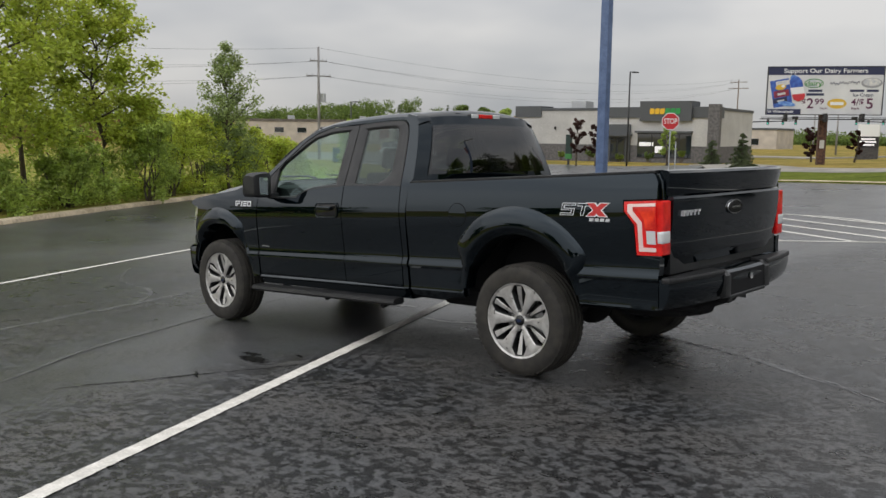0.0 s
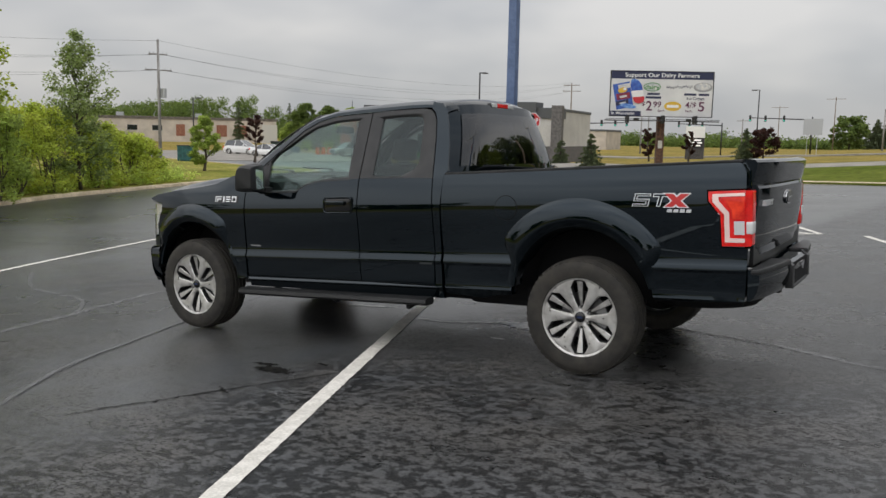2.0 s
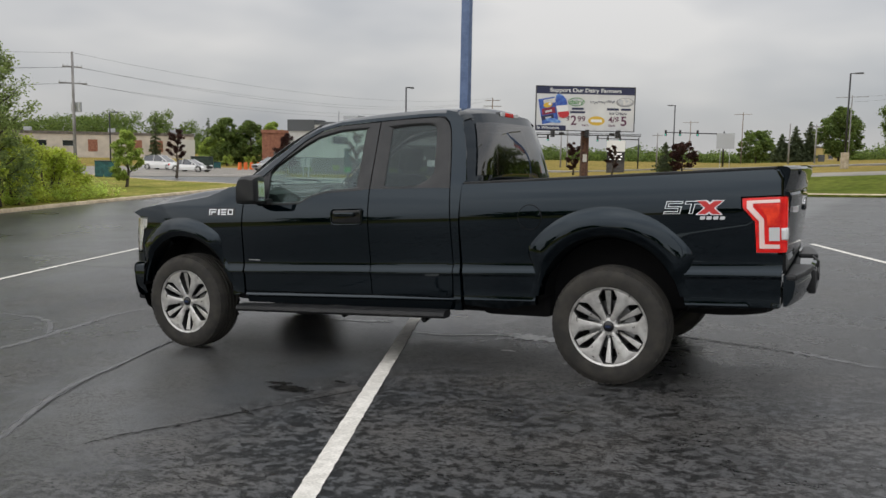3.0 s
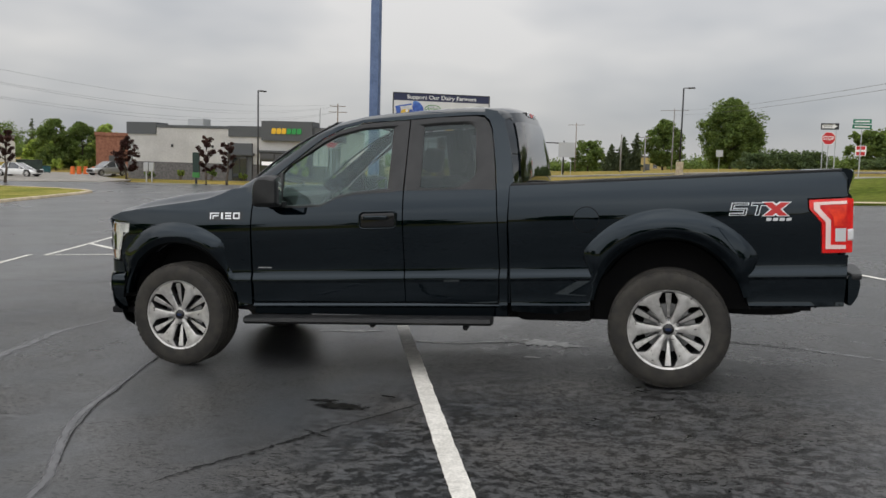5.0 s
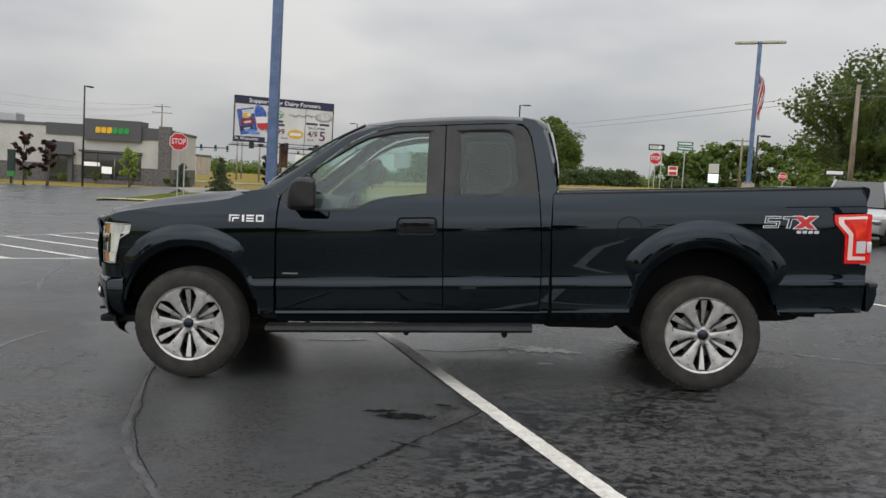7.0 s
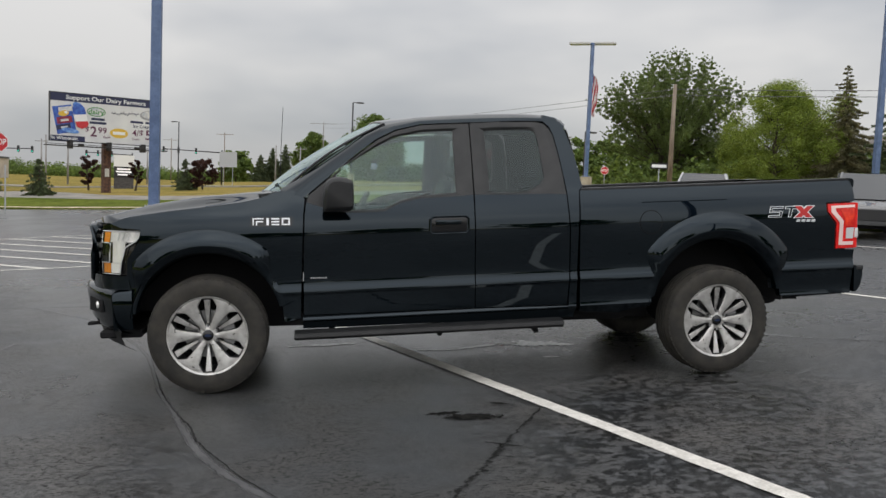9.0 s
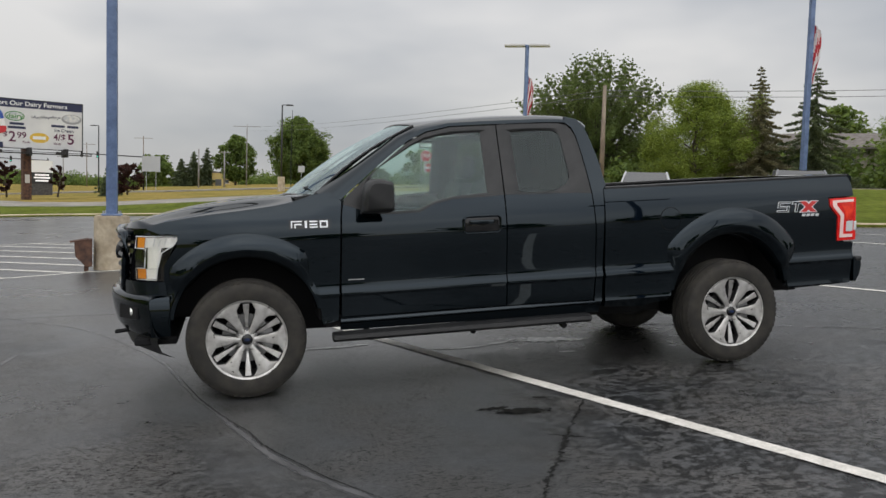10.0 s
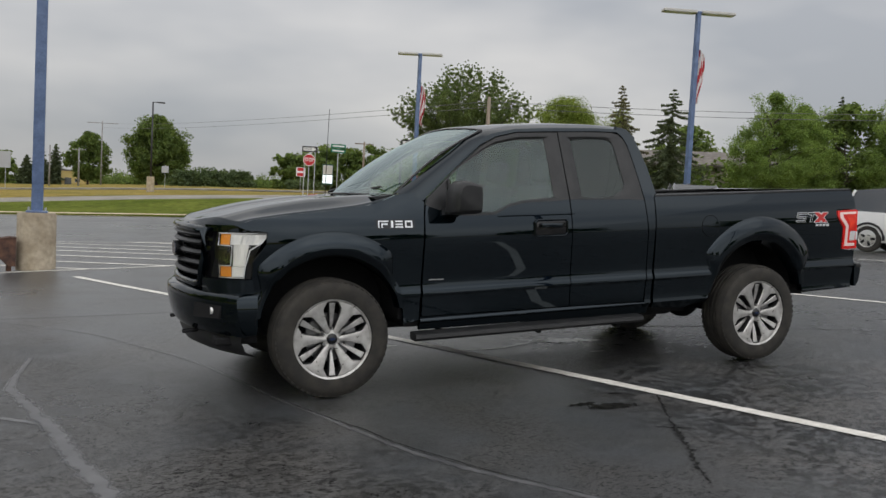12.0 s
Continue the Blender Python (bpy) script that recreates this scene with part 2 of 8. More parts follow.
    return m


ASPHALT = asphalt_material()
ROAD = varied(material("dry_road_asphalt", (0.16, 0.16, 0.155), 0.85), (0.20, 0.185, 0.165), (0.29, 0.27, 0.235), 0.6, second=(9.0, 0.15), bump=0.2, bump_scale=40)
LAWN = varied(material("mown_lawn", (0.1, 0.14, 0.04), 0.95, Specular_IOR_Level=0.05), (0.075, 0.10, 0.012), (0.125, 0.145, 0.024), 0.35, second=(3.0, 0.3), bump=0.5, bump_scale=14, distance=0.05)
VERGE = varied(material("rough_verge_grass", (0.2, 0.19, 0.05), 0.95, Specular_IOR_Level=0.05), (0.15, 0.17, 0.03), (0.30, 0.26, 0.07), 0.5, second=(5.0, 0.35), bump=0.6, bump_scale=16, distance=0.06)
DRY_GRASS = varied(material("dry_verge_grass", (0.2, 0.17, 0.07), 0.95, Specular_IOR_Level=0.05), (0.17, 0.15, 0.035), (0.31, 0.225, 0.065), 0.16, second=(1.6, 0.3), bump=0.5, bump_scale=9, distance=0.06)
KERB = varied(material("weathered_kerb_concrete", (0.36, 0.31, 0.25), 0.9), (0.42, 0.34, 0.23), (0.62, 0.52, 0.37), 1.5, second=(12.0, 0.2), bump=0.3, bump_scale=30)
CONCRETE = varied(material("stained_concrete", (0.4, 0.36, 0.3), 0.88), (0.33, 0.27, 0.19), (0.48, 0.41, 0.31), 3.0, second=(14.0, 0.16), bump=0.35, bump_scale=45)
PAINT = varied(material("white_line_paint", (0.72, 0.72, 0.7), 0.65), (0.58, 0.56, 0.51), (0.76, 0.735, 0.68), 11.0, second=(70.0, 0.16), bump=0.3, bump_scale=180, distance=0.003)
TRAIL = varied(material("faded_damp_trail", (0.03, 0.03, 0.03), 0.8, Specular_IOR_Level=0.04), (0.008, 0.008, 0.008), (0.03, 0.03, 0.029), 30.0, bump=0.4, bump_scale=120, distance=0.003)
STAIN = varied(material("damp_oil_stain", (0.012, 0.012, 0.012), 0.8, Specular_IOR_Level=0.02), (0.006, 0.006, 0.006), (0.022, 0.022, 0.020), 26.0, bump=0.4, bump_scale=120, distance=0.003)
SEAL = varied(material("grey_crack_sealant", (0.11, 0.11, 0.115), 0.34, Specular_IOR_Level=0.8), (0.085, 0.085, 0.09), (0.135, 0.135, 0.14), 6.0, bump=0.25, bump_scale=90, distance=0.003)


def worn_rim(m, scale, amount, low, high, detail=5.0, most=1.0, stretch=(1, 1, 1)):
    """Let the ground show through where the cover of a stain or seal thins out."""
    n, l = m.node_tree.nodes, m.node_tree.links
    at = n.new("ShaderNodeAttribute")
    at.attribute_name = "cover"
    tc = n.new("ShaderNodeTexCoord")
    mp = n.new("ShaderNodeMapping")
    mp.inputs["Scale"].default_value = stretch
    l.new(tc.outputs["Object"], mp.inputs["Vector"])
    t = n.new("ShaderNodeTexNoise")
    t.inputs["Scale"].default_value, t.inputs["Detail"].default_value, t.inputs["Roughness"].default_value = scale, detail, 0.65
    l.new(mp.outputs["Vector"], t.inputs["Vector"])
    k = n.new("ShaderNodeMath")
    k.operation = "MULTIPLY_ADD"
    k.inputs[1].default_value = amount
    l.new(t.outputs["Fac"], k.inputs[0])
    l.new(at.outputs["Fac"], k.inputs[2])
    r = n.new("ShaderNodeMapRange")
    r.inputs["From Min"].default_value, r.inputs["From Max"].default_value = low + amount * 0.5, high + amount * 0.5
    r.inputs["To Max"].default_value = most
    l.new(k.outputs["Value"], r.inputs["Value"])
    bare = n.new("ShaderNodeBsdfTransparent")
    mix = n.new("ShaderNodeMixShader")
    l.new(r.outputs["Result"], mix.inputs["Fac"])
    l.new(bare.outputs["BSDF"], mix.inputs[1])
    l.new(n["Principled BSDF"].outputs["BSDF"], mix.inputs[2])
    l.new(mix.outputs["Shader"], n["Material Output"].inputs["Surface"])
    return m


CRACK = material("open_crack", (0.01, 0.01, 0.01), 0.9)
# pale base colour also stands for sky shining on the water
SILT_SHINE = varied(material("silt_with_sky_shine", (0.4, 0.4, 0.38), 0.3), (0.25, 0.25, 0.24), (0.6, 0.6, 0.57), 25.0)

for m, scale, amount, low, high, most in ((TRAIL, 22.0, 2.4, 0.52, 0.92, 0.75), (STAIN, 20.0, 1.6, 0.25, 0.5, 0.95), (SEAL, 16.0, 0.9, 0.15, 0.7, 0.75), (CRACK, 25.0, 1.4, 0.35, 0.6, 0.95), (SILT_SHINE, 18.0, 1.6, 0.10, 0.50, 0.95)):
    worn_rim(m, scale, amount, low, high, most=most)

FAR_Z = ((-300, -1.2), (-55, -1.1), (-33, -0.92), (-20, -0.2), (-10, 0.2), (0, 0.8), (10, 1.3), (28, 1.9), (40, 2.2), (90, 3.2), (300, 4.0))


def far_table(x):
    for (a, u), (b, v) in zip(FAR_Z, FAR_Z[1:]):
        if x <= b:
            return u + (v - u) * max(0.0, x - a) / (b - a)
    return FAR_Z[-1][1]


def kerb_y(x):
    """The far edge of the car park."""
    if x > 15.5:
        return 14.5
    if x > 10.5:
        return 27.3 - 2.4 * (x - 10.5)
    return min(39.0, 33.2 - 0.58 * x)


def land_z(x, y):
    near = ground_z(x, y)
    w = smoothstep(0.5, 17.0, y - kerb_y(x)) if x > -34 else smoothstep(20, 60, y)
    return near + (far_table(x) - near) * w


def steps(*spans):
    out = []
    for a, b, s in spans:
        n = max(1, round((b - a) / s))
        out += [a + (b - a) * i / n for i in range(n)]
    return out + [spans[-1][1]]


def patch(name, outline, mat, lift=0.0, cell=2.0, skirt=0.15, fine=None):
    """A piece of ground with a given outline laid over the land, with a small edge."""
    bm = bmesh.new()
    bm.faces.new([bm.verts.new((x, y, 0)) for x, y in outline])
    xs = [p[0] for p in outline]
    ys = [p[1] for p in outline]
    for axis, lo, hi in ((0, min(xs), max(xs)), (1, min(ys), max(ys))):
        c = lo + cell
        cuts = []
        while c < hi:
            cuts.append(c)
            c += cell
        if fine:
            cuts += [v for v in spread(fine[axis][0], fine[axis][1], fine[axis][2]) if lo < v < hi]
        for c in cuts:
            bmesh.ops.bisect_plane(bm, geom=list(bm.verts) + list(bm.edges) + list(bm.faces), plane_co=(c, 0, 0) if axis == 0 else (0, c, 0), plane_no=(1, 0, 0) if axis == 0 else (0, 1, 0))
    for v in bm.verts:
        v.co.z = land_z(v.co.x, v.co.y) + lift
    rim = [e for e in bm.edges if e.is_boundary]
    for v in bmesh.ops.extrude_edge_only(bm, edges=rim)["geom"]:
        if isinstance(v, bmesh.types.BMVert):
            v.co.z -= skirt
    return part(name, bm, mat, smooth=40)


def spread(a, b, n):
    return [a + (b - a) * i / n for i in range(n + 1)]


# the base sheet to the horizon, a little below the pieces laid on it
bm = bmesh.new()
gx = steps((-1500, -200, 130), (-200, -60, 14), (-60, 60, 3), (60, 200, 14), (200, 1500, 130))
gy = steps((-900, -100, 100), (-100, 0, 10), (0, 120, 3), (120, 300, 15), (300, 2500, 220))
rows = [[bm.verts.new((x, y, land_z(x, y) - 0.16 * smoothstep(170, 60, math.hypot(x, y)))) for x in gx] for y in gy]
for u, v in zip(rows, rows[1:]):
    for i in range(len(gx) - 1):
        bm.faces.new((u[i], u[i + 1], v[i + 1], v[i]))
tagged(part("ground", bm, DRY_GRASS, smooth=True), "dry yellow-green grassland reaching the horizon", "ground", kind="structure")

LEFT_KERB = [(-3.0, -45.0), (-5.0, -16.0), (-9.5, -8.6), (-14.3, -2.0), (-17.8, 3.0), (-20.6, 7.2), (-23.6, 12.6), (-25.5, 18.0), (-27.4, 24.1), (-29.4, 30.5), (-31.2, 35.8), (-32.3, 38.2), (-34.0, 39.8), (-37.0, 41.2), (-42.0, 42.0), (-60.0, 50.0)]
FAR_KERB = [(-20.6, 37.4), (-20.9, 38.2), (-19.6, 38.9), (-14.75, 39.4), (-10.5, 39.0), (-5.0, 36.0), (2.3, 31.8), (5.8, 30.0), (10.5, 27.3), (13.4, 20.6), (15.2, 15.6), (16.6, 14.6), (20.0, 14.4), (45.0, 12.5), (70.0, 10.0)]
STREET_FAR = [(-60.0, 62.0), (-34.0, 62.5), (-27.0, 61.0), (-14.0, 50.5), (0.0, 46.5), (14.0, 41.5), (30.0, 33.0), (70.0, 20.0)]
STREET_NEAR = [(-19.0, 47.5), (-14.0, 46.8), (0.0, 43.2), (13.0, 38.6), (28.0, 30.4), (70.0, 17.0)]
lot = LEFT_KERB[:] + [(-60.0, 60.0), (-34.5, 60.5), (-27.5, 59.0), (-21.5, 52.0), (-20.2, 46.0)] + FAR_KERB + [(70.0, -45.0)]
car_park = tagged(patch("car_park", lot, ASPHALT, 0.0, 2.5, fine=((-8, 8, 32), (-10, 6, 32))), "dark damp worn asphalt car park with flaking patches", "car park", kind="structure")
lawn = [(-20.2, 46.0)] + FAR_KERB + list(reversed(STREET_NEAR))
tagged(patch("lawn", lawn, LAWN, 0.09, 2.0), "mown green lawn strip behind the kerb", "lawn", kind="structure")
street = STREET_NEAR + list(reversed(STREET_FAR[2:])) + [(-21.5, 52.0)]
tagged(patch("road", street, ROAD, 0.03, 2.0), "pale dry asphalt street behind the lawn", "road", kind="structure")
far_road = [(-70, 118), (-20, 103), (4, 92), (30, 74), (80, 48), (80, 54), (30, 81), (5, 100), (-20, 111), (-70, 126)]
tagged(patch("far_road", far_road, ROAD, 0.05, 6.0), "pale distant highway on the rise", "road", kind="structure")
far_lot = [(-62.0, 47.0), (-46.0, 57.5), (-49.0, 66.0), (-58.5, 74.0), (-63.0, 84.0), (-84.0, 86.0), (-88.0, 70.0), (-76.0, 56.0)]
tagged(patch("far_car_park", far_lot, ROAD, 0.05, 4.0), "pale dry asphalt of the far car park", "car park", kind="structure")
verge = [(x - 0.3, y - 0.1) for x, y in LEFT_KERB] + [(-90, 44), (-90, -45)]
tagged(patch("verge", verge, VERGE, 0.10, 2.5), "rough green verge under the roadside trees", "verge", kind="structure")


def kerb(name, pts, label, inner=0.0, w=0.30, h=0.13):
    """A kerb along a line, in cast lengths with joints, as parts of one thing."""
    holder = empty(name, Matrix.Identity(4), label, "kerb", kind="structure")
    for (x0, y0), (x1, y1) in zip(pts, pts[1:]):
        a, b = Vector((x0, y0)), Vector((x1, y1))
        n = max(1, round((b - a).length / 3.0))
        d = (b - a).normalized()
        q = Vector((-d.y, d.x)) * w
        for i in range(n):
            p0 = a + (b - a) * (i / n) + d * 0.012
            p1 = a + (b - a) * ((i + 1) / n) - d * 0.012
            bm = bmesh.new()
            ring0 = []
            for p in (p0, p1):
                o = p + q * inner
                z0, z1 = land_z(p.x, p.y), land_z(p.x + q.x, p.y + q.y)
                ring0.append([bm.verts.new(c) for c in ((p.x, p.y, z0 - 0.1), (p.x, p.y, z0 + 0.02), (p.x + q.x * 0.12, p.y + q.y * 0.12, z0 + h - 0.02), (p.x + q.x * 0.22, p.y + q.y * 0.22, z0 + h), (p.x + q.x, p.y + q.y, z1 + h), (p.x + q.x, p.y + q.y, z1 - 0.1))])
            u, v = ring0
            for k in range(6):
                bm.faces.new((u[k], u[(k + 1) % 6], v[(k + 1) % 6], v[k]))
            bm.faces.new(u)
            bm.faces.new(v)
            part("kerb_stone", bm, KERB, holder)
    return holder


kerb("kerb_left", LEFT_KERB[1:], "weathered concrete kerb along the roadside verge")
kerb("kerb_far", list(reversed(FAR_KERB[1:])), "weathered concrete kerb along the lawn", w=-0.30)


def curve_points(pts, widths, step):
    """Points along a smooth curve through pts, with the width at each."""
    P = [Vector(p) for p in pts]
    out = []
    for i in range(len(P) - 1):
        a, b, c, d = P[max(0, i - 1)], P[i], P[i + 1], P[min(len(P) - 1, i + 2)]
        n = max(1, int((c - b).length / step))
        for k in range(n):
            t = k / n
            q = 0.5 * (2 * b + (c - a) * t + (2 * a - 5 * b + 4 * c - d) * t * t + (3 * b - a - 3 * c + d) * t ** 3)
            out.append((q, widths[i] + (widths[i + 1] - widths[i]) * t))
    out.append((P[-1], widths[-1]))
    return out


def ribbon(name, pts, widths, mat, lift, parent, rough_edge=0.0, seed=1, label="", step=0.15, across=1):
    """A flat band on the ground along points; its cover fades from the middle to the rims and ends."""
    rng = random.Random(seed)
    dense = curve_points(pts, widths, step)
    bm = bmesh.new()
    layer = bm.verts.layers.float.new("cover")
    prev = None
    for i, (p, w) in enumerate(dense):
        a, b = dense[max(0, i - 1)][0], dense[min(len(dense) - 1, i + 1)][0]
        d = (b - a).normalized()
        q = Vector((-d.y, d.x))
        l0 = w / 2 * (1 + rough_edge * rng.uniform(-1, 1))
        r0 = w / 2 * (1 + rough_edge * rng.uniform(-1, 1))
        sway = q * (w * 0.5 * rough_edge * rng.uniform(-1, 1))
        u, v = p + q * l0 + sway, p - q * r0 + sway
        row = []
        for k in range(across + 1):
            f = k / across
            c = u.lerp(v, f)
            vert = bm.verts.new((c.x, c.y, land_z(c.x, c.y) + lift))
            vert[layer] = 1.0 - abs(2 * f - 1) if 0 < i < len(dense) - 1 else 0.0
            row.append(vert)
        if prev:
            for k in range(across):
                bm.faces.new((prev[k], prev[k + 1], row[k + 1], row[k]))
        prev = row
    return part(name, bm, mat, parent, label)


# painted stall lines and the hatched no-parking area
def line(a, b, w=0.105):
    return ribbon("stall_line", [a, b], [w, w], PAINT, 0.006, car_park, 0.045, int(abs(a[0] * 37 + b[1] * 11)), "worn white painted stall line", step=0.035)


line((2.45, -7.0), (-3.42, 8.15), 0.112)
line((-5.3, -4.5), (-10.6, 7.6))
line((8.2, -3.8), (2.65, 10.45))
line((12.9, 5.9), (9.9, 12.5))
line((16.6, 5.2), (13.2, 12.9))
for a, b in (((-54.26, 56.72), (-53.81, 57.72)), ((-53.5, 58.42), (-53.08, 59.37)), ((-52.72, 60.19), (-52.28, 61.17)), ((-51.93, 61.98), (-51.54, 62.84))):
    ribbon("stall_line", [a, b], [0.35, 0.35], PAINT, 0.07, car_park, 0.0, 2, "worn white painted dash", step=0.3)
HATCH = [(-10.2, 7.55), (-7.6, 8.08), (-5.5, 8.65), (-4.4, 9.17), (-0.24, 9.8), (1.9, 10.6), (0.2, 14.5), (-0.8, 15.5), (-1.7, 16.1), (-2.6, 16.4), (-6.0, 17.5), (-7.0, 17.7), (-7.8, 17.5), (-8.4, 17.06), (-10.3, 15.2), (-10.9, 14.2), (-11.98, 12.9), (-12.0, 12.2), (-11.2, 10.2)]
for a, b in zip(HATCH, HATCH[1:] + HATCH[:1]):
    line(a, b)
nrm = Vector((0.625, 0.78))
for off in (0.98, 2.1, 3.2, 4.25, 5.3, 6.33, 7.45, 8.5, 9.35, 10.3, 11.3):
    ts = []
    for (x0, y0), (x1, y1) in zip(HATCH, HATCH[1:] + HATCH[:1]):
        a, b = Vector((x0, y0)), Vector((x1, y1))
        fa, fb = a.dot(nrm) - off, b.dot(nrm) - off
        if fa * fb < 0:
            ts.append(a.lerp(b, fa / (fa - fb)))
    if len(ts) >= 2:
        ts.sort(key=lambda p: p.x)
        line(tuple(ts[0]), tuple(ts[-1]), 0.125)

# cracks, sealant, stains
SEAL_LABEL, CRACK_LABEL, SILT_LABEL = "grey sealant run along a crack", "open dark crack in the asphalt", "pale wet silt under the truck with sky shine in its colour"
for pts, widths in (
    ([(-2.45, 0.3), (-2.30, -0.35), (-2.17, -0.87), (-1.99, -1.45), (-1.83, -2.0), (-1.73, -2.28), (-1.57, -2.62), (-1.38, -2.92), (-1.13, -3.31), (-0.95, -3.75)], [0.05, 0.05, 0.055, 0.06, 0.075, 0.085, 0.085, 0.08, 0.08, 0.06]),
    ([(-2.45, 0.3), (-2.75, 1.1), (-3.4, 2.4), (-4.4, 3.6)], [0.05, 0.05, 0.05, 0.05]),
    ([(-3.75, 1.2), (-3.83, 0.45), (-3.83, 0.06), (-3.66, -0.63), (-3.52, -1.20), (-3.42, -1.77), (-3.29, -2.30), (-3.2, -3.4)], [0.05, 0.08, 0.12, 0.15, 0.17, 0.17, 0.17, 0.17]),
    ([(-3.62, -0.95), (-3.84, -0.72), (-4.4, -0.35), (-5.6, -0.1), (-7.0, 0.8)], [0.08, 0.09, 0.09, 0.08, 0.07]),
    ([(1.6, 1.1), (2.11, 0.82), (2.47, 0.69), (2.91, 0.53), (3.29, 0.29), (3.73, 0.07), (4.01, -0.13), (5.4, -0.9), (8.0, -1.6)], [0.05, 0.06, 0.07, 0.09, 0.09, 0.08, 0.08, 0.08, 0.08]),
    ([(-12.0, 3.5), (-8.5, 3.75), (-5.0, 3.55), (-2.0, 3.45)], [0.06, 0.07, 0.07, 0.06]),
    ([(-6.2, 10.0), (-7.2, 8.3), (-6.85, 7.05), (-6.2, 5.2), (-5.5, 3.7)], [0.12, 0.14, 0.14, 0.12, 0.08]),
    ([(4.5, 11.0), (5.4, 8.6), (5.0, 7.0), (6.3, 6.4), (8.5, 6.8)], [0.09, 0.10, 0.11, 0.09, 0.08]),
):
    ribbon("crack_seal", pts, widths, SEAL, 0.003, car_park, 0.15, 3, SEAL_LABEL, step=0.05, across=4)
for pts, widths in (
    ([(-2.30, -0.3), (-2.16, -0.87), (-2.0, -1.38), (-1.86, -1.75), (-1.77, -2.07), (-1.63, -2.38), (-1.52, -2.62), (-1.38, -2.86), (-1.2, -3.15)], [0.012, 0.03, 0.036, 0.034, 0.030, 0.030, 0.026, 0.02, 0.01]),
    ([(1.9, 0.93), (2.11, 0.82), (2.5, 0.68), (2.93, 0.52)], [0.03, 0.045, 0.04, 0.015]),
    ([(3.29, 0.30), (3.73, 0.07), (4.01, -0.13), (5.0, -0.7)], [0.012, 0.02, 0.024, 0.012]),
):
    ribbon("crack", pts, [0.62 * w for w in widths], CRACK, 0.005, car_park, 0.35, 4, CRACK_LABEL, step=0.03, across=2)
for pts, widths in (
    ([(-0.56, -3.22), (-0.47, -3.02), (-0.31, -2.76), (-0.15, -2.45), (0.03, -2.12), (0.15, -1.92), (0.30, -1.66)], [0.03, 0.075, 0.085, 0.08, 0.06, 0.06, 0.03]),
    ([(-0.21, -2.30), (-0.12, -2.36), (0.0, -2.42)], [0.03, 0.09, 0.02]),
):
    ribbon("stain_trail", pts, widths, TRAIL, 0.004, car_park, 0.25, 6, "dark damp trail on the asphalt", step=0.02, across=4)
for pts, widths in (
    ([(-0.34, 0.30), (-0.15, 0.28), (0.05, 0.27), (0.29, 0.36), (0.50, 0.44), (0.66, 0.45)], [0.03, 0.07, 0.06, 0.06, 0.09, 0.08]),
    ([(0.45, 0.44), (0.62, 0.44), (0.80, 0.43), (0.96, 0.38), (1.15, 0.30)], [0.08, 0.26, 0.34, 0.26, 0.06]),
    ([(-1.35, 0.62), (-1.0, 0.66), (-0.75, 0.70)], [0.05, 0.12, 0.05]),
    ([(0.72, -0.16), (0.80, -0.16), (0.88, -0.17)], [0.03, 0.06, 0.03]),
):
    ribbon("silt_patch", pts, widths, SILT_SHINE, 0.004, car_park, 0.2, 14, SILT_LABEL, step=0.025, across=6)


def blotch(name, x, y, rx, ry, turn, mat, lift, label, n=40):
    """A stain on the ground, thickest in its middle."""
    bm = bmesh.new()
    layer = bm.verts.layers.float.new("cover")
    c, s = math.cos(turn), math.sin(turn)
    rings = []
    for k in range(5):
        row = []
        for i in range(n):
            a = 2 * math.pi * i / n
            u, v = rx * (k + 0.02) / 4 * math.cos(a), ry * (k + 0.02) / 4 * math.sin(a)
            px, py = x + c * u - s * v, y + s * u + c * v
            vert = bm.verts.new((px, py, land_z(px, py) + lift))
            vert[layer] = 1.0 - k / 4
            row.append(vert)
        rings.append(row)
    bm.faces.new(rings[0])
    for u, v in zip(rings, rings[1:]):
        for i in range(n):
            bm.faces.new((u[i], u[(i + 1) % n], v[(i + 1) % n], v[i]))
    return part(name, bm, mat, car_park, label)


blotch("oil_stain", -0.17, -1.80, 0.26, 0.105, -0.15, STAIN, 0.005, "dark oily stain on the asphalt")
blotch("oil_stain", -0.33, -1.70, 0.15, 0.05, 0.1, STAIN, 0.0058, "thin dark oily stain on the asphalt")
blotch("oil_stain", 0.05, -1.52, 0.10, 0.03, -0.3, STAIN, 0.005, "faint dark spot on the asphalt")


# ---- the pickup truck ----
PAINT_BLACK = material("black_car_paint", (0.0002, 0.0013, 0.0022), 0.02, 0.0, Specular_IOR_Level=0.5, Specular_Tint=(0.74, 0.88, 1.0, 1.0))
TRIM = varied(material("black_trim_plastic", (0.018, 0.019, 0.02), 0.45, Specular_IOR_Level=0.4), (0.012, 0.013, 0.014), (0.022, 0.022, 0.023), 9.0, bump=0.15, bump_scale=900, distance=0.001)
DARK = material("dark_underside", (0.018, 0.018, 0.019), 0.95, Specular_IOR_Level=0.15)
GLOSS_BLACK = material("gloss_black_plastic", (0.006, 0.006, 0.007), 0.12)
GRILLE_BLACK = material("satin_black_grille", (0.008, 0.008, 0.009), 0.35, Specular_IOR_Level=0.15)
RUBBER = varied(material("tyre_rubber", (0.02, 0.019, 0.017), 0.8), (0.016, 0.015, 0.013), (0.036, 0.032, 0.026), 11.0, bump=0.2, bump_scale=300, distance=0.001)
ALLOY = varied(material("machined_alloy", (0.70, 0.69, 0.67), 0.3, 0.7), (0.46, 0.45, 0.43), (0.62, 0.61, 0.59), 22.0, rough=(0.26, 0.42))
